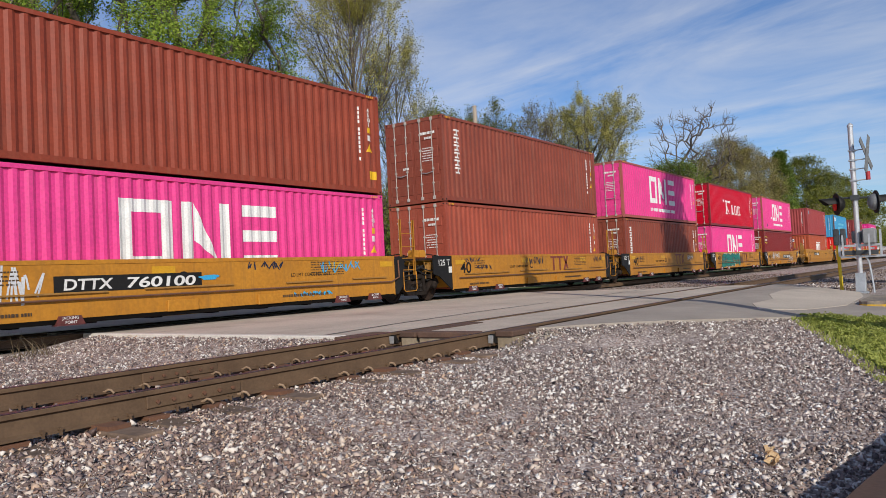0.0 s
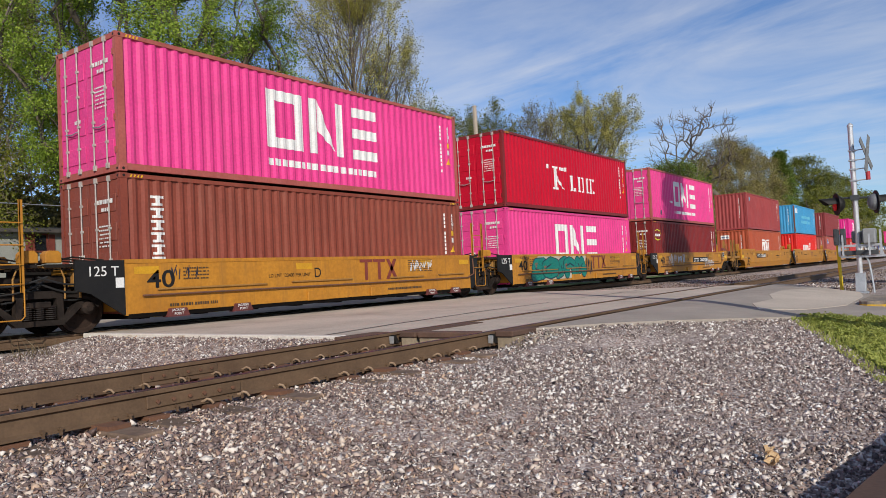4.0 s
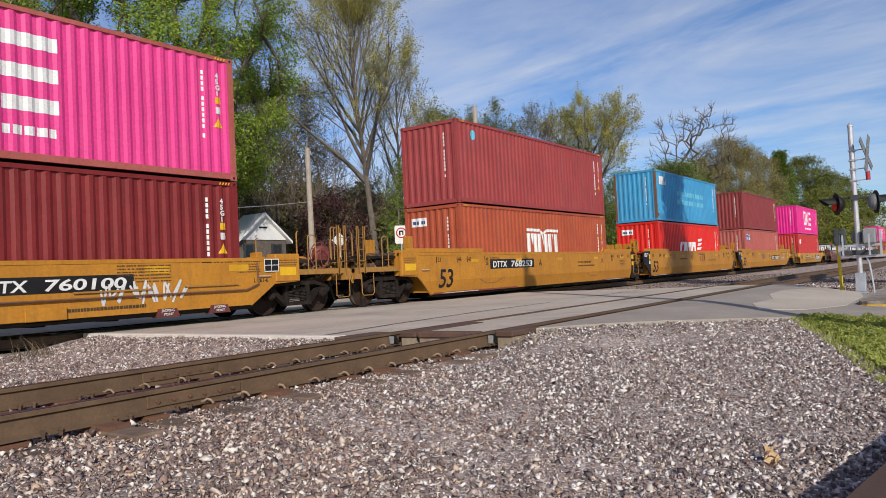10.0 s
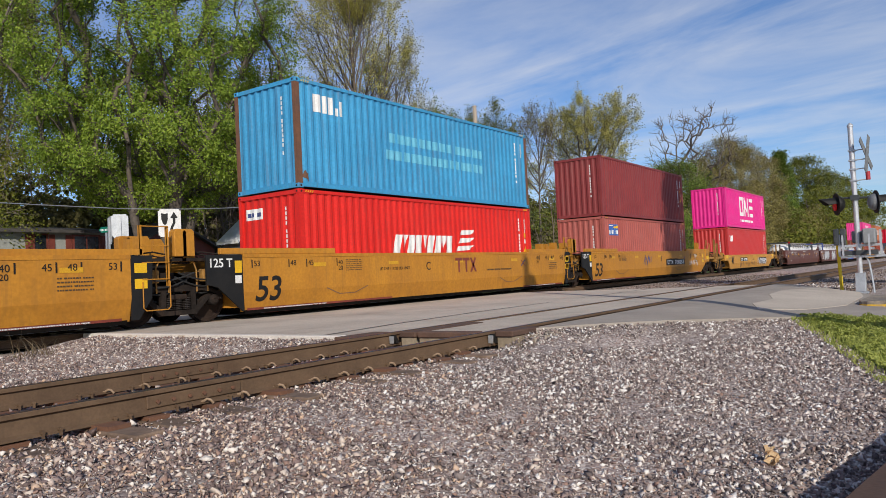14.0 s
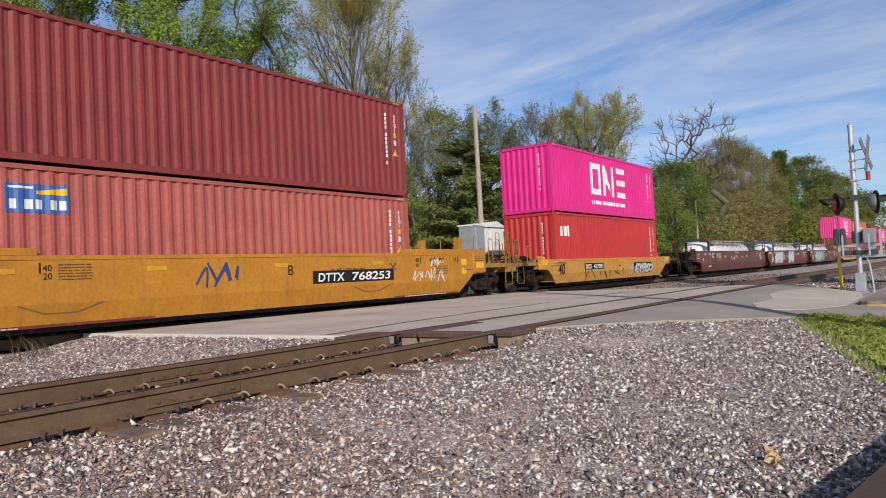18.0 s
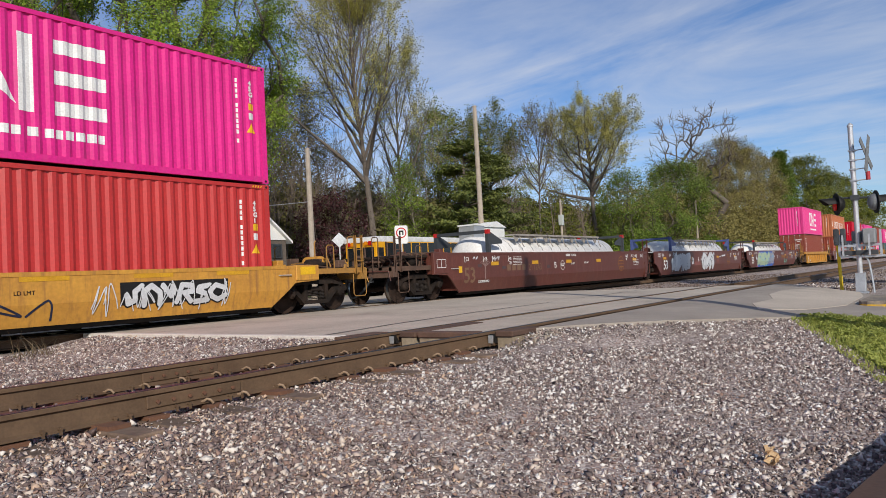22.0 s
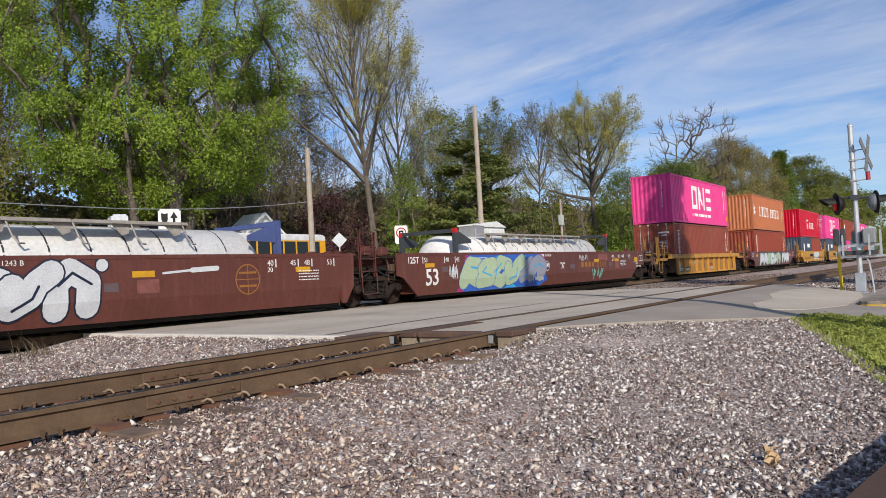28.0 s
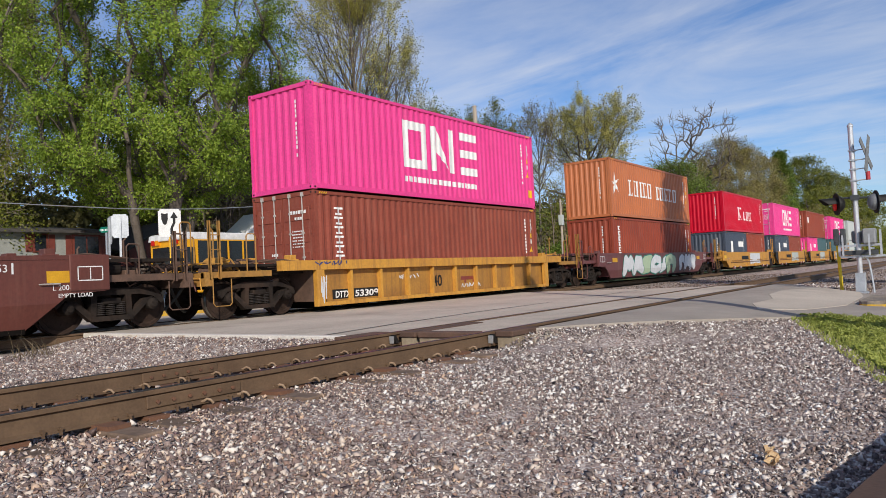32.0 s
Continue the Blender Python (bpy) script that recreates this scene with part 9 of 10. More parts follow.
thicket("thicket", "green thicket beside the line", [(72 + 7.0 * k + rr.uniform(-2, 2), 35 + rr.uniform(-2, 4), rr.uniform(4.0, 7.5)) for k in range(12)], "leaf_h", 0.17, 1300, 53, 2.4, 0.5)
thicket("thicket", "brown-green woods along the far line", [(110 + 12 * k + rr.uniform(-4, 4), 40 + rr.uniform(-4, 8), rr.uniform(11, 17.5)) for k in range(22)], "leaf_f", 0.28, 900, 54, 5.4, 0.5)
thicket("thicket", "green woods along the far line", [(200 + 16 * k + rr.uniform(-4, 4), 33 + rr.uniform(-4, 6), rr.uniform(8, 14)) for k in range(16)], "leaf_c", 0.40, 420, 55, 5.5, 0.5)
thicket("thicket", "far woods on the camera's side of the line", [(150 + 24 * k + rr.uniform(-6, 6), -16 + rr.uniform(-5, 3) - 1.0 * k, rr.uniform(6, 9)) for k in range(8)], "leaf_c", 0.8, 200, 56, 4.5, 0.45)



def saplings(label, count, x0, x1, y0, y1, h0, h1, seed):
    """Many thin bare stems with side shoots, one mesh."""
    rng = np.random.default_rng(seed)
    P, Q, ra, rb = [], [], [], []
    for _ in range(count):
        x, y, h = rng.uniform(x0, x1), rng.uniform(y0, y1), rng.uniform(h0, h1)
        p, d, r = np.array([x, y, -0.5]), np.array([rng.normal(0, 0.07), rng.normal(0, 0.07), 1.0]), 0.03 + 0.005 * h
        for k in range(7):
            d = d + rng.normal(0, 0.06, 3) * np.array([1, 1, 0.2]); d /= np.linalg.norm(d)
            q = p + d * h / 7
            P.append(p); Q.append(q); ra.append(r * (1 - k / 8)); rb.append(r * (1 - (k + 1) / 8))
            if k > 0:
                for _k in range(3):
                    e = d * 0.8 + rng.normal(0, 0.45, 3); e /= np.linalg.norm(e)
                    m = q + e * h * 0.16 * (0.5 + rng.random())
                    P.append(q); Q.append(m); ra.append(0.02); rb.append(0.010)
                    for _j in range(2):
                        g = e + rng.normal(0, 0.4, 3); g /= np.linalg.norm(g)
                        P.append(m); Q.append(m + g * h * 0.08); ra.append(0.012); rb.append(0.006)
            p = q
    me = limbs_mesh("saplings", np.array(P), np.array(Q), np.array(ra), np.array(rb), 4)
    return tagged(link_mesh("saplings", me, "twig"), label, "thicket", kind="stuff")


saplings("bare grey-brown saplings between the houses", 210, 26, 78, 41.0, 48.0, 6.5, 13.0, 71)
saplings("bare grey-brown saplings beside the maple", 26, 2, 20, 40.0, 48.0, 6.0, 12.0, 72)
saplings("bare grey-brown saplings along the line", 60, 76, 150, 37.0, 45.0, 7.0, 15.0, 73)

# grass: a patch by the road and verges beyond the railway
slab("verge", [(-60, 17.4), (7.2, 17.4), (7.2, 24.0), (-60, 24.0)], -0.26, 0.1, "turf", "green grass verge beyond the main track", category="grass")
slab("verge", [(25.0, 17.4), (200, 17.4), (200, 24.0), (25.0, 24.0)], -0.26, 0.1, "turf", "green grass verge beyond the main track", category="grass")
slab("verge", [(-60, 33.6), (240, 33.6), (240, 70), (-60, 70)], -0.28, 0.1, "turf", "lawns and verges of the yards", category="grass")


def grass_patch(name, label, outline, count, h, seed, z_off=0.0, mt="grass"):
    rng = np.random.default_rng(seed)
    xs, ys = [p[0] for p in outline], [p[1] for p in outline]
    pts = []
    while len(pts) < count:
        x, y = rng.uniform(min(xs), max(xs)), rng.uniform(min(ys), max(ys))
        ins, j = False, len(outline) - 1
        for i in range(len(outline)):
            (xi, yi), (xj, yj) = outline[i], outline[j]
            if (yi > y) != (yj > y) and x < (xj - xi) * (y - yi) / (yj - yi) + xi:
                ins = not ins
            j = i
        if ins:
            pts.append((x, y))
    p = np.array(pts)
    n = len(p)
    base = np.stack([p[:, 0], p[:, 1], np.array([ground_z(a, b) for a, b in p]) + z_off], 1)
    a = rng.random(n) * math.tau
    hh = h * (0.35 + 1.0 * rng.random(n) ** 1.5) * (0.75 + 0.45 * np.array([noise.noise((a * 3.1, b * 3.3, 5.0)) for a, b in p]))
    side = np.stack([np.cos(a), np.sin(a), 0 * a], 1) * 0.006
    tip = base + np.stack([rng.normal(0, 0.45, n) * hh, rng.normal(0, 0.45, n) * hh, hh], 1)
    mid = base * 0.5 + tip * 0.5 + np.stack([0 * a, 0 * a, 0.12 * hh], 1)
    v = np.stack([base - side, base + side, mid + side * 0.8, tip, mid - side * 0.8], 1).reshape(-1, 3)
    i = 5 * np.arange(n)[:, None]
    f = np.concatenate([np.stack([i + np.array([[0, 1, 2]]), i + np.array([[0, 2, 4]]), i + np.array([[4, 2, 3]])], 1)]).reshape(-1, 3)
    return tagged(link_mesh(name, quick_mesh(name, v, f), mt), label, "grass", kind="stuff")


def clover(name, label, outline, count, seed):
    """Low broad-leaved weeds: small leaves in lumpy cushions."""
    rng = np.random.default_rng(seed)
    xs, ys = [p[0] for p in outline], [p[1] for p in outline]
    p = np.stack([rng.uniform(min(xs), max(xs), count), rng.uniform(min(ys), max(ys), count)], 1)
    ins = np.zeros(count, bool)
    for (xi, yi), (xj, yj) in zip(outline, outline[-1:] + outline[:-1]):
        ins ^= ((yi > p[:, 1]) != (yj > p[:, 1])) & (p[:, 0] < (xj - xi) * (p[:, 1] - yi) / (yj - yi + 1e-9) + xi)
    p = p[ins]
    lump = np.array([noise.noise((a * 5.0, b * 5.5, 1.0)) + 0.6 * noise.noise((a * 13.0, b * 14.0, 2.0)) for a, b in p])
    p, lump = p[lump > -0.30], lump[lump > -0.30]
    z = np.array([ground_z(a, b) for a, b in p]) + 0.012 + (0.04 + 0.085 * np.clip(lump, -0.3, 0.8)) * rng.random(len(p)) ** 0.6
    c = np.stack([p[:, 0], p[:, 1], z], 1)
    return tagged(link_mesh(name, leaves_mesh(name, c, 0.024, rng, aspect=1.2, middle=(11, 3.5, -3)), "grass"), label, "grass", kind="stuff")


PATCH = [(8.2, 0.60), (8.7, 0.76), (9.8, 1.13), (11.0, 1.53), (12.4, 2.03), (13.7, 2.46), (13.80, 1.8), (13.7, 1.1), (13.5, 0.3), (13.0, -0.8), (8.2, -0.8)]
slab("verge", PATCH, -0.44, 0.1, "turf", "small grass patch between gravel and road", category="grass", zf=lambda x, y: ground_z(x, y) + 0.012)
grass_patch("grass", "fresh green grass at the edge of the gravel", PATCH, 11000, 0.085, 61, 0.0)
clover("grass", "fresh green clover and weeds at the edge of the gravel", PATCH, 110000, 65)
grass_patch("grass", "stray grass at the edge of the gravel", [(8.0, 0.75), (9.8, 1.32), (11.0, 1.72), (12.4, 2.22), (13.5, 2.62), (13.7, 2.46), (12.4, 2.0), (11.0, 1.5), (9.8, 1.1), (8.0, 0.5)], 1500, 0.07, 64, 0.0)
grass_patch("grass", "dry dead weeds on the ballast beside the main track", [(5.6, 12.6), (6.3, 12.6), (6.3, 13.3), (5.6, 13.3)], 60, 0.42, 62, mt="deadgrass")
grass_patch("grass", "grass beside the signal mast", [(17.5, -1.5), (21.0, 1.5), (24.5, 1.6), (26.0, -2.0)], 5000, 0.09, 63, 0.02)


# ---- crossing signal, kerb and posts ----
def disc(bm, centre, axis, r, depth, sides=20):
    a = Vector(axis).normalized()
    return rod(bm, Vector(centre) - a * depth / 2, Vector(centre) + a * depth / 2, r, sides)


def crossing_signal(x, y, label):
    """Mast with crossbuck, two flashing lights, bell arm and the gate's machine frame."""
    gz = -0.25
    s = empty("crossing_signal", pose(x, y, gz), label, "crossing signal")
    bm = bmesh.new()
    lathe(bm, [(0.065, 0.0), (0.065, 4.42), (0.075, 4.42), (0.075, 4.46), (0.03, 4.52), (0.0, 4.53)], 14, "z")
    part("mast", bm, "alu", s, "bare aluminium mast", smooth=False)
    bm = bmesh.new()
    box(bm, -0.17, 0.17, -0.17, 0.17, 0.0, 0.05)
    prism(bm, [(-0.14, 0.05), (0.14, 0.05), (0.11, 0.55), (-0.11, 0.55)], -0.12, 0.12)
    bevelled(bm, 0.012)
    part("mast_base", bm, "galv", s)
    # crossbuck facing the road on the camera's right
    toward = Vector((-0.22, -0.95, 0)).normalized()
    across = Vector((0.95, -0.22, 0)).normalized()
    turn = Matrix(((across.x, -toward.x, 0, 0), (across.y, -toward.y, 0, 0), (0, 0, 1, 0), (0, 0, 0, 1)))
    for k, tilt in ((-1, -68), (1, 44)):
        bm = bmesh.new()
        box(bm, -0.52, 0.52, -0.008, 0.008, -0.085, 0.085)
        o = part("crossbuck_blade", bm, "signback", s, "bare metal back of a crossbuck blade")
        o.matrix_basis = Matrix.Translation((0.05, -0.33, 3.67)) @ turn @ Matrix.Rotation(radians(tilt), 4, "Y") @ Matrix.Translation((0, 0.014 * k, 0))
    for z in (3.78, 3.52, 3.28, 2.98):
        bm = bmesh.new()
        rod(bm, (0, 0, z), (0.06, -0.34, z + 0.02), 0.016, 6)
        box(bm, -0.085, 0.085, -0.085, 0.085, z - 0.02, z + 0.02)
        part("bracket", bm, "galv", s)
    bm = bmesh.new()
    rod(bm, (0.05, -0.33, 2.98), (0.05, -0.33, 3.20), 0.055, 12)
    part("warning_beacon", bm, "hoodmatt", s, "small red beacon under the crossbuck")
    bm = bmesh.new()
    rod(bm, (0.05, -0.33, 3.19), (0.05, -0.34, 3.56), 0.014, 6)
    part("bracket", bm, "galv", s)
    # light arm
    bm = bmesh.new()
    rod(bm, (0, 0.52, 2.56), (0, -0.52, 2.50), 0.028, 8)
    box(bm, -0.10, 0.10, -0.10, 0.10, 2.47, 2.60)
    part("light_arm", bm, "framegrey", s)
    for yy, zz, lit in ((0.44, 2.40, True), (-0.47, 2.38, False)):
        d = Vector((-0.42, 0.90, -0.03)).normalized() if lit else Vector((0.36, -0.93, 0)).normalized()
        bm = bmesh.new()
        disc(bm, (0, yy, zz), d, 0.30, 0.025, 28)
        bk = part("backboard", bm, "blackp", s, "round black backboard")
        bm = bmesh.new()
        lathe(bm, [(0.22 * math.cos(0.21 * q), 0.03 + 0.17 * math.sin(0.21 * q)) for q in range(8)], 22, "y")
        bmesh.ops.transform(bm, verts=bm.verts[:], matrix=Matrix.Translation((0, yy, zz)) @ (-d).to_track_quat("Y", "Z").to_matrix().to_4x4())
        part("lamp_housing", bm, "blackp" if lit else "signback", bk)
        bm = bmesh.new()
        disc(bm, Vector((0, yy, zz - 0.05)) + d * 0.05, d, 0.12, 0.03, 20)
        part("lens", bm, "hoodred" if lit else "redlens", bk, "red lens")
        # visor: open below, longest over the top of the lens
        bm = bmesh.new()
        u = d.cross(Vector((0, 0, 1))).normalized()
        ring = [[], []]
        for a in range(13):
            ang = math.pi * a / 12
            rim = Vector((0, yy, zz)) + 0.165 * (math.cos(ang) * u + math.sin(ang) * Vector((0, 0, 1)))
            ring[0].append(bm.verts.new(rim + d * 0.02))
            ring[1].append(bm.verts.new(rim + d * (0.24 + 0.20 * math.sin(ang))))
        for a in range(12):
            bm.faces.new((ring[0][a], ring[0][a + 1], ring[1][a + 1], ring[1][a]))
        ho = part("hood", bm, "blackp", bk, "black visor over the lens")
        sol = ho.modifiers.new("thick", "SOLIDIFY")
        sol.thickness = 0.012
    # gate machine and its frame
    bm = bmesh.new()
    box(bm, -0.22, 0.26, -0.42, -0.12, 1.30, 1.70)
    box(bm, 0.10, 0.30, -0.14, 0.16, 1.34, 1.66)
    bevelled(bm, 0.03)
    part("gate_machine", bm, "greysteel", s, "grey gate machine box")
    for k in (-1, 1):
        bm = bmesh.new()
        box(bm, -0.50, 0.50, 0.30 * k - 0.02, 0.30 * k + 0.02, 1.16, 1.21)
        box(bm, -0.53, -0.48, 0.30 * k - 0.02, 0.30 * k + 0.02, 1.00, 1.55)
        part("machine_frame", bm, "alu", s)
    bm = bmesh.new()
    box(bm, -0.05, 0.05, -0.50, 0.46, 1.24, 1.30)
    box(bm, -0.04, 0.04, 0.41, 0.47, 1.0, 1.58)
    box(bm, -0.04, 0.04, -0.54, -0.49, 1.0, 1.66)
    box(bm, -0.05, 0.05, -0.60, 0.42, 0.95, 1.01)
    part("machine_frame", bm, "alu", s)
    bm = bmesh.new()
    prism(bm, [(-0.12, 1.02), (0.12, 1.02), (0.12, 1.14), (-0.12, 1.14)], -0.44, 0.40)
    part("counterweight", bm, "framegrey", s)
    for k in (0.34, 0.50):
        bm = bmesh.new()
        box(bm, -0.12, 0.10, k - 0.06, k + 0.06, 1.30, 1.74)
        bevelled(bm, 0.02)
        disc(bm, (-0.13, k, 1.62), (1, 0, 0), 0.05, 0.03, 10)
        disc(bm, (-0.13, k, 1.44), (1, 0, 0), 0.05, 0.03, 10)
        part("counterweight", bm, "framegrey", s)
    bm = bmesh.new()
    path_rod(bm, [(0.02, -0.10, 1.15), (0.05, -0.22, 0.8), (0.03, -0.26, 0.45), (0.0, -0.30, 0.02)], 0.025, 7)
    part("cable_conduit", bm, "galv", s)
    return s


crossing_signal(21.98, 2.33, "aluminium crossing signal with crossbuck, red lights, gate machine")
bm = bmesh.new()
lathe(bm, [(0.045, 0), (0.045, 1.30), (0.02, 1.34)], 10, "z")
p = part("marker_post", bm, "lemon")
p.matrix_basis = pose(22.6, 2.86, -0.25, -1.2, -1, 0)
tagged(p, "slim yellow marker post beside the signal", "marker post")

kerb = empty("median_kerb", pose(0, 0, 0), "worn yellow-painted concrete median kerb end", "kerb")


def kerb_ring(bm, outline, z0, z1, grow=0.0, rough=0.0):
    cx, cy = sum(p[0] for p in outline) / len(outline), sum(p[1] for p in outline) / len(outline)
    lo, hi = [], []
    for i, (x, y) in enumerate(outline):
        d = Vector((x - cx, y - cy)).normalized() * grow
        lo.append(bm.verts.new((x + d.x, y + d.y, z0)))
        hi.append(bm.verts.new((x + d.x * 0.3, y + d.y * 0.3, z1 + rough * math.sin(i * 2.7))))
    bm.faces.new(hi); bm.faces.new(lo[::-1])
    n = len(lo)
    for i in range(n):
        bm.faces.new((lo[i], lo[(i + 1) % n], hi[(i + 1) % n], hi[i]))
    bmesh.ops.recalc_face_normals(bm, faces=bm.faces[:])
    return bm


ISLE = [(16.42, 1.50), (16.44, 1.66), (16.52, 1.76), (16.68, 1.82), (17.4, 1.86), (18.8, 1.8), (19.4, 1.4), (19.4, -4.0), (16.1, -4.0), (16.30, -0.8), (16.36, 0.4), (16.40, 1.0), (16.41, 1.3)]
part("kerb_face", kerb_ring(bmesh.new(), ISLE, -0.45, -0.205, 0.02), "kerbyellow", kerb, "chipped yellow painted face")
part("kerb_top", kerb_ring(bmesh.new(), ISLE, -0.22, -0.15, 0.004, 0.012), "kerbgrey", kerb, "worn grey-brown concrete top")

# litter and the timber by the camera
bm = bmesh.new()
for k in range(5):
    pts = blob(0.014 * k - 0.03, 0.0, 0.042 - 0.005 * k, 0.036, k, 11, 0.5)
    vs = [bm.verts.new((a, 0.015 * k + 0.02 * math.sin(a * 60 + k), 0.035 + c + 0.012 * k)) for a, c in pts]
    bm.faces.new(vs)
lf = part("crumpled_leaf", bm, "dryleaf")
lf.matrix_basis = pose(4.86, 1.09, ground_z(4.9, 1.1), 50, 10, 35)
sl = lf.modifiers.new("thick", "SOLIDIFY"); sl.thickness = 0.004
tagged(lf, "crumpled yellowish dead leaf on the gravel", "leaf")

bm = bmesh.new()
box(bm, -2.0, 2.6, -0.30, 0.0, -0.62, 0.0)
bevelled(bm, 0.02)
tm = part("timber_ledge", bm, "plank")
tm.matrix_basis = pose(3.30, 0.47, -0.18, 0, 0, -8)
tagged(tm, "reddish-brown timber ledge beside the gravel", "timber")

bm = bmesh.new()
path_rod(bm, [(7.36, 10.55, -0.24), (7.40, 10.35, -0.20), (7.36, 10.15, -0.22), (7.34, 9.95, -0.25)], 0.018, 5)
tagged(part("old_hose", bm, "rubber"), "short black hose lying on the ballast", "hose")


# ---- beyond the railway ----
def utility_pole(x, y, top, r, lean, label, fittings):
    p = empty("utility_pole", pose(x, y, -0.35, 0, lean, 0), label, "utility pole", "utility poles")
    bm = bmesh.new()
    lathe(bm, [(r * 1.25, 0), (r, top * 0.5), (r * 0.8, top), (0.01, top + 0.02)], 10, "z")
    part("shaft", bm, "polewood", p, "weathered wooden shaft")
    if fittings:
        bm = bmesh.new()
        rod(bm, (-0.25, 0, top - 0.25), (0.25, 0, top - 0.25), 0.025, 6)
        rod(bm, (0, 0, top), (0, 0, top + 0.45), 0.015, 5)
        rod(bm, (0.18, 0, top - 0.25), (0.18, 0, top - 0.1), 0.03, 6)
        part("crossarm", bm, "galv", p)
    return p


utility_pole(23.3, 24.0, 7.2, 0.13, -0.6, "slim pale wooden service pole beside the street", True)
utility_pole(36.0, 23.0, 11.0, 0.15, -0.7, "tall weathered wooden utility pole", False)
utility_pole(62.5, 31.0, 7.8, 0.12, 0, "wooden pole with a white transformer box", True)
bm = bmesh.new()
box(bm, -0.22, 0.22, -0.2, 0.2, 5.3, 6.3)
bevelled(bm, 0.03)
part("transformer_box", bm, "pale", bpy.data.objects["utility_pole.002"], "white transformer box")
utility_pole(112.0, 33.0, 10.5, 0.16, 0, "pale wooden pole among the trees", False)


utility_pole(9.9, -1.1, 12.2, 0.16, 0, "wooden utility pole with a transformer on the camera's side", True)
bm = bmesh.new()
lathe(bm, [(0.02, 10.6), (0.24, 10.65), (0.26, 10.75), (0.26, 11.5), (0.22, 11.6), (0.02, 11.65)], 14, "z")
bmesh.ops.translate(bm, verts=bm.verts[:], vec=(0.25, -0.25, 0))
part("transformer", bm, "galv", bpy.data.objects["utility_pole.004"], "grey transformer can")
tree("slim tree on the camera's side of the line", 27.6, -2.0, 20.0, 3.0, 1.3, "leaf_c", 9000, 0.22, 35, tips=240, trunk_r=0.3, fuzz=0.3)


def wire(a, b, sag, r, label):
    bm = bmesh.new()
    a, b = Vector(a), Vector(b)
    path_rod(bm, [a.lerp(b, k / 14) - Vector((0, 0, sag * 4 * (k / 14) * (1 - k / 14))) for k in range(15)], r, 4)
    tagged(part("overhead_wire", bm, "galv"), label, "wire", "overhead wires")


wire((-2.0, 23.6, 3.74), (13.69, 23.6, 3.64), 0.03, 0.016, "pale overhead service wire above the street")
wire((13.69, 23.6, 3.64), (23.25, 24.0, 4.42), 0.14, 0.016, "pale overhead service wire above the street")


def road_sign(x, y, z0, z1, w, face, label, post="galv", turn=0, diamond=False):
    s = empty("road_sign", pose(x, y, 0, 0, 0, turn), label, "road sign", "road signs")
    bm = bmesh.new()
    if diamond:
        m, h = (z0 + z1) / 2, (z1 - z0) / 2
        prism(bm, [(-h, m), (0, z0), (h, m), (0, z1)], -0.01, 0.01)
    else:
        prism(bm, rect(-w / 2, z0, w / 2, z1), -0.01, 0.01)
        bmesh.ops.bevel(bm, geom=[e for e in bm.edges if abs(e.verts[0].co.y - e.verts[1].co.y) > 0.015], offset=0.05, segments=3, affect="EDGES")
    part("sign_panel", bm, face, s)
    bm = bmesh.new()
    box(bm, -0.03, 0.03, 0.012, 0.06, -0.3, z1 - 0.05)
    part("sign_post", bm, post, s)
    return s


KEEP = road_sign(13.38, 20.0, 2.40, 3.26, 0.66, "white", "white sign with black shield shape and arrow on yellow post", "yellow", turn=-32)
sy = -0.014
bm = bmesh.new()
for pts in ([(-0.24, 3.14), (-0.24, 2.95), (-0.20, 2.82), (-0.14, 2.76), (-0.08, 2.82), (-0.05, 2.95), (-0.05, 3.14), (-0.14, 3.11)],):
    bm.faces.new([bm.verts.new((x, sy, z)) for x, z in pts])
part("shield_mark", bm, "blackp", KEEP)
bm = bmesh.new()
for pts in ([(0.02, 2.98), (0.13, 3.18), (0.24, 2.98)], rect(0.09, 2.84, 0.17, 3.0), [(0.09, 2.84), (0.17, 2.84), (0.09, 2.66), (0.01, 2.66)], rect(0.01, 2.48, 0.09, 2.66)):
    bm.faces.new([bm.verts.new((x, sy, z)) for x, z in pts])
part("arrow_mark", bm, "blackp", KEEP)
base = bmesh.new()
box(base, 12.4, 14.6, 19.4, 23.6, -0.2, 0.14)
bevelled(base, 0.04, 2)
tagged(part("median_island", base, "kerbyellow"), "yellow-painted concrete median island", "kerb")
road_sign(11.86, 20.2, 2.36, 3.06, 0.46, "galv", "plain grey metal sign seen from behind", turn=150)
road_sign(11.78, 20.6, 2.20, 3.02, 0.30, "galv", "plain grey metal sign seen edge-on", turn=75)
st = road_sign(11.98, 21.2, 2.60, 2.77, 0.45, "green", "green street name sign with illegible bars", turn=-72)
flat_paint(st, "white", bars(-0.18, 2.65, 0.18, 2.73, 7), -0.013, "name_bars")
nl = road_sign(29.7, 24.0, 2.55, 3.50, 0.70, "white", "white regulatory sign with a red ring", turn=-38)
bm = bmesh.new()
for k in range(20):
    a, b = k * math.tau / 20, (k + 1) * math.tau / 20
    bm.faces.new([bm.verts.new((r * math.cos(q), -0.014, 3.12 + r * math.sin(q))) for r, q in ((0.28, a), (0.28, b), (0.22, b), (0.22, a))])
part("ring_mark", bm, "redlens", nl)
bm = bmesh.new()
for pts in (rect(-0.12, 2.98, -0.04, 3.2), rect(-0.12, 3.16, 0.12, 3.24), rect(0.05, 3.0, 0.12, 3.2)):
    bm.faces.new([bm.verts.new((x, -0.016, z)) for x, z in pts])
part("arrow_mark", bm, "blackp", nl)
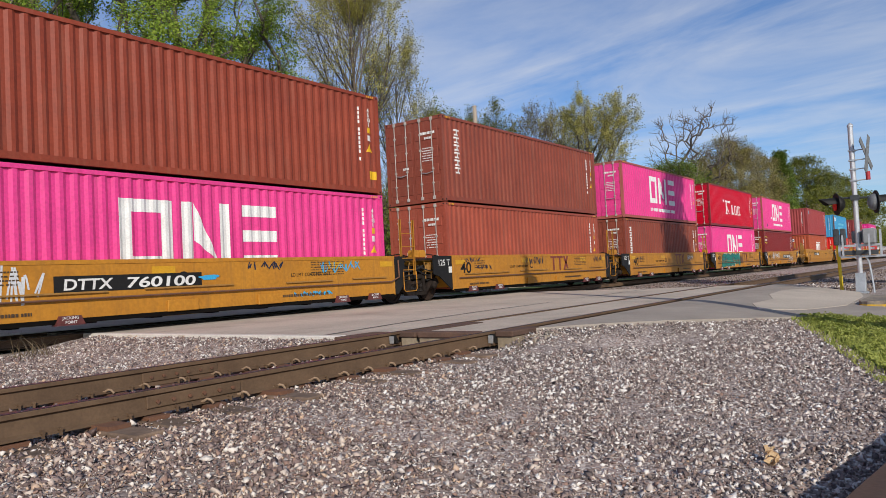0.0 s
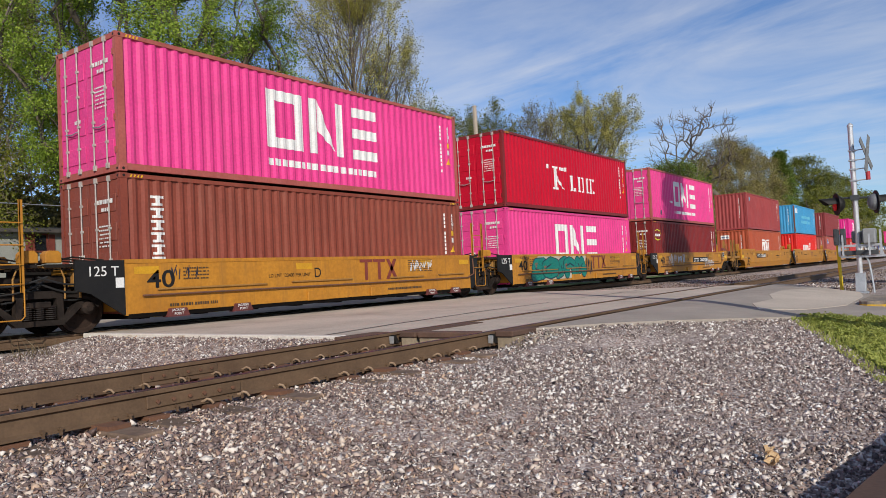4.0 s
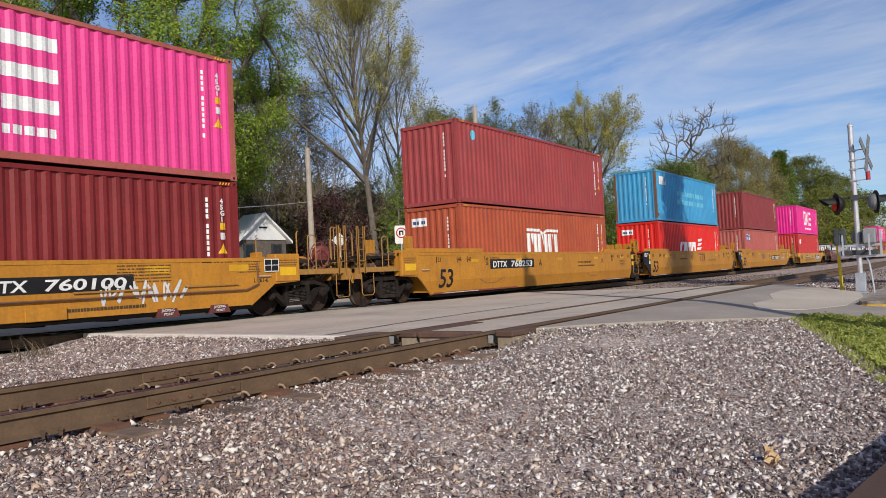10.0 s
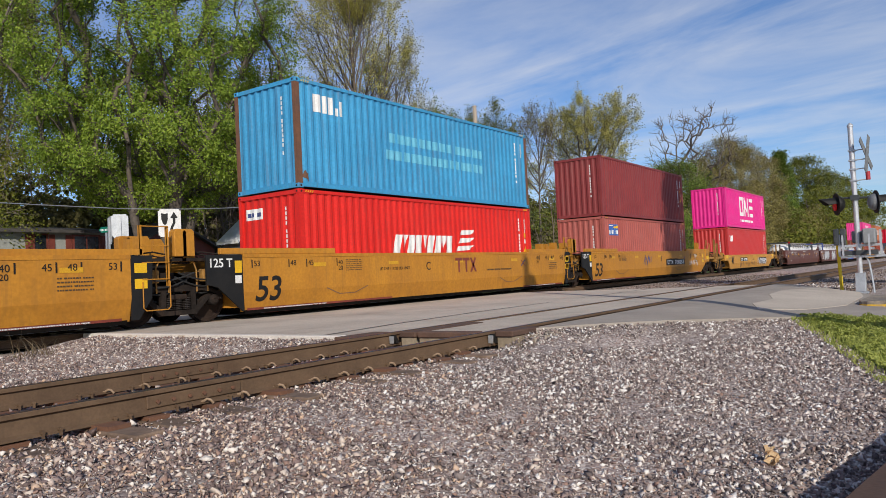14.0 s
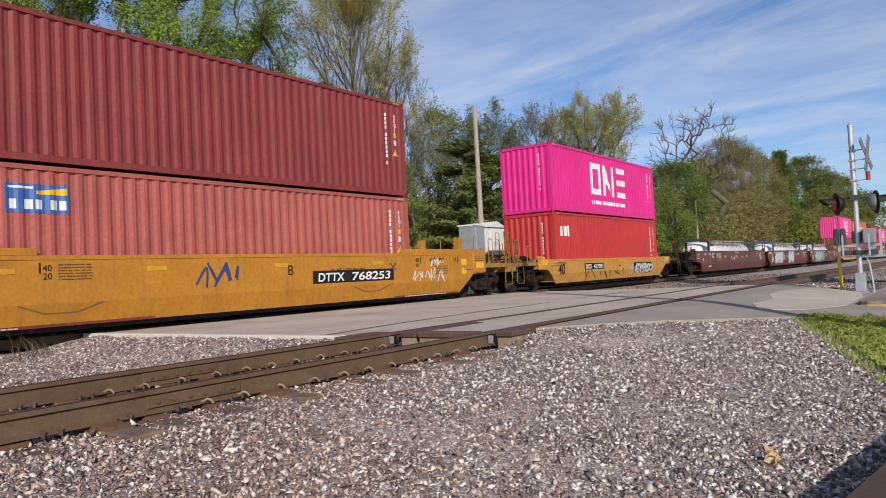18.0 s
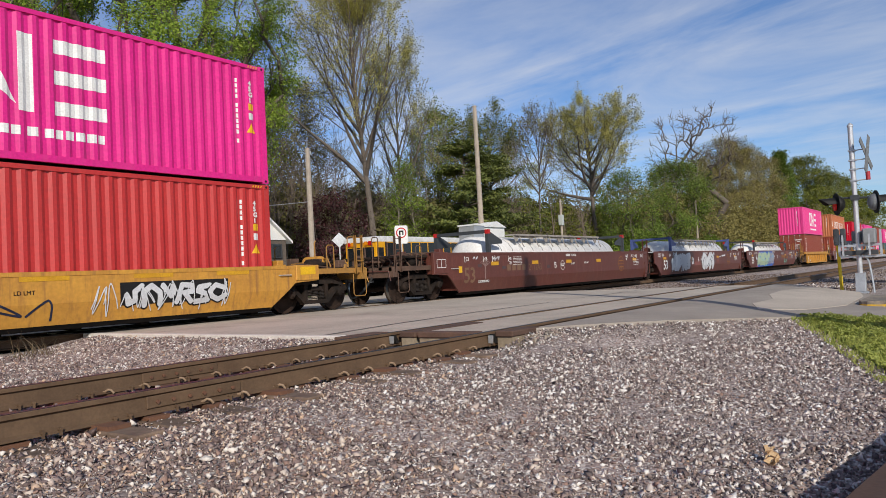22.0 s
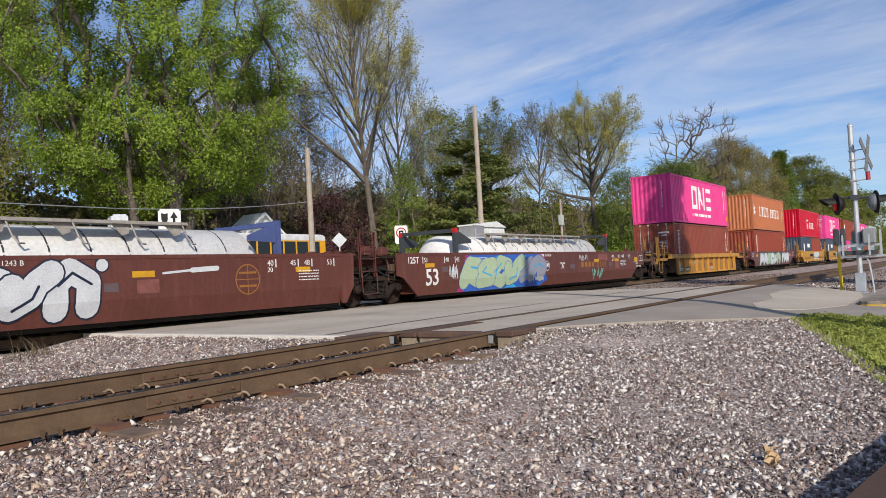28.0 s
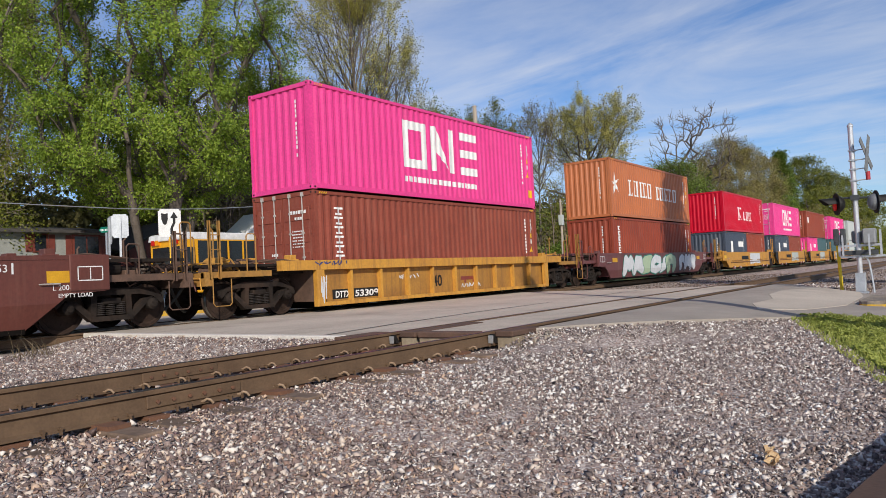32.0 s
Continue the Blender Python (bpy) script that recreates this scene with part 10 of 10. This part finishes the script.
road_sign(31.3, 30.0, 2.72, 3.62, 0.6, "galv", "grey back of a diamond warning sign", turn=140, diamond=True)


def cabinet(x, y, w, d, h, gable, label):
    c = empty("signal_cabinet", pose(x, y, -0.3, 0, 0, 0), label, "equipment cabinet", "equipment cabinets")
    coat = "gable" if gable else "alu"
    bm = bmesh.new()
    box(bm, 0, w, 0, d, 0, h)
    part("cabinet_body", bm, coat, c)
    bm = bmesh.new()
    if gable:
        prism(bm, [(-0.08, h), (w + 0.08, h), (w * 0.5, h + 0.34)], -0.1, d + 0.1)
    else:
        box(bm, -0.05, w + 0.05, -0.05, d + 0.05, h, h + 0.08)
    part("cabinet_roof", bm, "gable", c)
    bm = bmesh.new()
    box(bm, w * 0.16, w * 0.84, -0.02, 0.0, 0.25, h - 0.15)
    dr = part("cabinet_door", bm, coat, c)
    bm = bmesh.new()
    box(bm, w * 0.74, w * 0.78, -0.05, -0.02, h * 0.5, h * 0.5 + 0.14)
    part("handle", bm, "framegrey", dr)
    bm = bmesh.new()
    for k in range(4):
        box(bm, w * 0.3, w * 0.6, -0.03, -0.02, h * 0.72 + 0.06 * k, h * 0.72 + 0.06 * k + 0.03)
    part("vent", bm, "galv", dr)


cabinet(33.6, 22.0, 1.05, 1.0, 3.75, False, "bare metal railway equipment cabinet with vents")
cabinet(35.02, 22.0, 1.85, 1.6, 3.70, True, "white metal equipment hut with a low gable roof")


def house(label, x, y, w, d, h, wall, roof_z, ridge_along_x, windows, trim):
    hs = empty("house", pose(x, y, -0.3), label, "house", "houses beyond the street")
    bm = bmesh.new()
    box(bm, 0, w, 0, d, 0, h)
    if not ridge_along_x:
        prism(bm, [(0, h), (w, h), (w / 2, roof_z)], 0, d)
    if wall == "gable":
        bm.free()
        bm = bmesh.new()
        prism(bm, [(0, h), (w, h), (w / 2, roof_z)], 0, d)
        part("gable", bm, "gable", hs)
        vb = bmesh.new()
        box(vb, w * 0.42, w * 0.58, -0.03, 0.0, h + 0.62, h + 0.70)
        part("gable_vent", vb, "blackp", hs)
        bm = bmesh.new()
        box(bm, 0, w, 0.05, d, 0, h)
    part("wall", bm, wall if wall != "gable" else "bark", hs)
    bm = bmesh.new()
    e = 0.45 if wall != "gable" else 0.25
    if ridge_along_x:
        for s in (0, 1):
            ya, yb = (-e, d / 2) if s == 0 else (d + e, d / 2)
            vs = [bm.verts.new(c) for c in ((-e, ya, h - 0.1), (w + e, ya, h - 0.1), (w + e, yb, roof_z), (-e, yb, roof_z), (-e, ya, h + 0.06), (w + e, ya, h + 0.06), (w + e, yb, roof_z + 0.16), (-e, yb, roof_z + 0.16))]
            for q in ((0, 1, 2, 3), (4, 5, 6, 7), (0, 1, 5, 4), (1, 2, 6, 5), (2, 3, 7, 6), (3, 0, 4, 7)):
                bm.faces.new([vs[i] for i in q])
    else:
        for s in (0, 1):
            xa, xb = (-e, w / 2) if s == 0 else (w + e, w / 2)
            k = (roof_z - h) / (w / 2)
            za = h - e * k
            vs = [bm.verts.new(c) for c in ((xa, -e, za), (xb, -e, roof_z), (xb, d + e, roof_z), (xa, d + e, za), (xa, -e, za + 0.14), (xb, -e, roof_z + 0.14), (xb, d + e, roof_z + 0.14), (xa, d + e, za + 0.14))]
            for q in ((0, 1, 2, 3), (4, 5, 6, 7), (0, 1, 5, 4), (1, 2, 6, 5), (2, 3, 7, 6), (3, 0, 4, 7)):
                bm.faces.new([vs[i] for i in q])
    bmesh.ops.recalc_face_normals(bm, faces=bm.faces[:])
    part("roof", bm, "roof" if wall != "gable" else "gable", hs)
    for wx, wz, ww, wh in windows:
        bm = bmesh.new()
        box(bm, wx - 0.09, wx + ww + 0.09, -0.05, -0.002, wz - 0.09, wz + wh + 0.09)
        wd = part("window", bm, trim if wall != "gable" else "framegrey", hs)
        n = max(1, int(ww / 0.6))
        for k in range(n):
            bm = bmesh.new()
            a = wx + ww * k / n + 0.03
            box(bm, a, a + ww / n - 0.06, -0.06, -0.048, wz, wz + wh)
            part("pane", bm, "glass", wd)
        for sx in (wx - 0.42, wx + ww + 0.12):
            if trim == "trim" and wall != "gable":
                bm = bmesh.new()
                box(bm, sx, sx + 0.30, -0.045, -0.002, wz - 0.05, wz + wh + 0.05)
                part("shutter", bm, "trim", wd, "barn-red shutter")
    return hs


house("low grey house with barn-red shutters and a dark roof", 7.5, 38.0, 14.2, 8.0, 4.35, "siding", 4.75, True, ((10.2, 3.35, 0.6, 0.78), (12.2, 3.05, 1.35, 1.05), (4.5, 3.0, 0.9, 1.1)), "trim")
house("small house with a white gable over dark walls, among trees", 24.25, 30.3, 3.2, 1.3, 3.45, "gable", 4.75, False, ((0.35, 2.55, 0.5, 0.6), (2.2, 2.55, 0.55, 0.6)), "trim")
house("brown house with a dark roof behind the maple", 24.0, 40.0, 6.0, 7.0, 3.6, "trim", 5.2, False, ((3.6, 1.8, 0.9, 1.1),), "galv")
house("white house far behind the trees", 13.5, 62.0, 5.0, 6.0, 5.2, "gable", 8.0, False, ((2.2, 5.0, 0.5, 0.6),), "trim")


def school_bus(label):
    """A yellow bus with its front towards -x: ribs between dark windows, white roof, warning lamps."""
    b = empty("school_bus", Matrix(), label, "bus")
    L, W, Z = 9.4, 2.4, 3.25
    bm = bmesh.new()
    box(bm, 0.9, L, 0, W, 0.45, 3.10)
    bevelled(bm, 0.06, 2)
    part("body", bm, "busyellow", b)
    bm = bmesh.new()
    prism(bm, [(0.80, 2.92), (L + 0.01, 2.92), (L - 0.05, 3.16), (L - 0.25, Z), (1.0, Z), (0.84, 3.18)], -0.012, W + 0.012)
    bevelled(bm, 0.05, 2)
    part("roof", bm, "buswhite", b)
    bm = bmesh.new()
    prism(bm, [(-0.75, 0.55), (0.95, 0.55), (0.95, 1.55), (-0.55, 1.42), (-0.75, 1.2)], 0.2, W - 0.2)
    bevelled(bm, 0.05, 2)
    part("bonnet", bm, "busyellow", b)
    n = 9
    for k in range(n):
        a = 1.65 + (L - 2.0) * k / n
        bm = bmesh.new()
        box(bm, a, a + (L - 2.0) / n - 0.11, -0.012, 0.03, 1.90, 2.88)
        part("window", bm, "glass", b)
    bm = bmesh.new()
    box(bm, 0.885, 0.91, 0.2, W - 0.2, 1.6, 2.65)
    part("windscreen", bm, "glass", b)
    bm = bmesh.new()
    box(bm, 0.95, 1.5, -0.014, 0.02, 0.7, 2.6)
    part("driver_window", bm, "glass", b)
    for yy, mt in ((0.3, "redlens"), (0.62, "amber"), (1.65, "amber"), (1.95, "redlens")):
        bm = bmesh.new()
        box(bm, 0.80, 0.92, yy, yy + 0.24, 2.76, 2.98)
        part("warning_lamp", bm, mt, b)
    bm = bmesh.new()
    for z in (0.95, 1.3):
        box(bm, 1.5, L - 0.1, -0.02, 0.0, z, z + 0.06)
    part("rub_rail", bm, "blackp", b)
    bm = bmesh.new()
    box(bm, 6.6, 6.9, -0.2, -0.02, 1.0, 1.3)
    part("stop_arm", bm, "redlens", b)
    for wx in (0.2, L - 2.4):
        for yy in (0.05, W - 0.33):
            bm = bmesh.new()
            disc(bm, (wx, yy + 0.14, 0.48), (0, 1, 0), 0.48, 0.28, 20)
            t = part("tyre", bm, "rubber", b)
            bm = bmesh.new()
            disc(bm, (wx, yy + 0.14, 0.48), (0, 1, 0), 0.24, 0.30, 14)
            part("rim", bm, "galv", t)
    return b


BUS = [school_bus("yellow school bus with a white roof waiting at the street corner"),
       [(0, 122.0), (8, 89.0), (16, 55.5), (20, 38.0), (22, 29.7), (23.2, 25.1), (24.4, 20.8), (25.0, 19.1), (25.5, 18.15), (26.2, 17.5), (27.0, 17.25), (28.6, 17.2), (32, 17.2)]]


thicket("shrub", "yellow-green shrub in front of the grey house", [(17.3, 35.6, 2.1), (18.0, 35.4, 1.9)], "leaf_b", 0.08, 1800, 57, 0.55, 0.5)


# ---- motion ----
def motions():
    """The train rolls past at a nearly even pace; its wheelsets turn; the bus draws up at the crossing."""
    times = [2.0 * k for k in range(17)]
    for ob, x, y, z in CONSIST:
        walk(ob, [(t, pose(x - travelled(t), y, z)) for t in times])
    fine = [k / 15 for k in range(481)]
    turn = [(t, math.degrees(-travelled(t) / WHEEL_R)) for t in fine]
    for w, s in WHEELSETS:
        walk(w, [(t, Matrix.Translation((s, 0, WHEEL_R)) @ Matrix.Rotation(radians(a), 4, "Y")) for t, a in turn])
    if BUS:
        walk(BUS[0], [(t, pose(x + 0.55, 27.0, -0.05)) for t, x in BUS[1]])


motions()
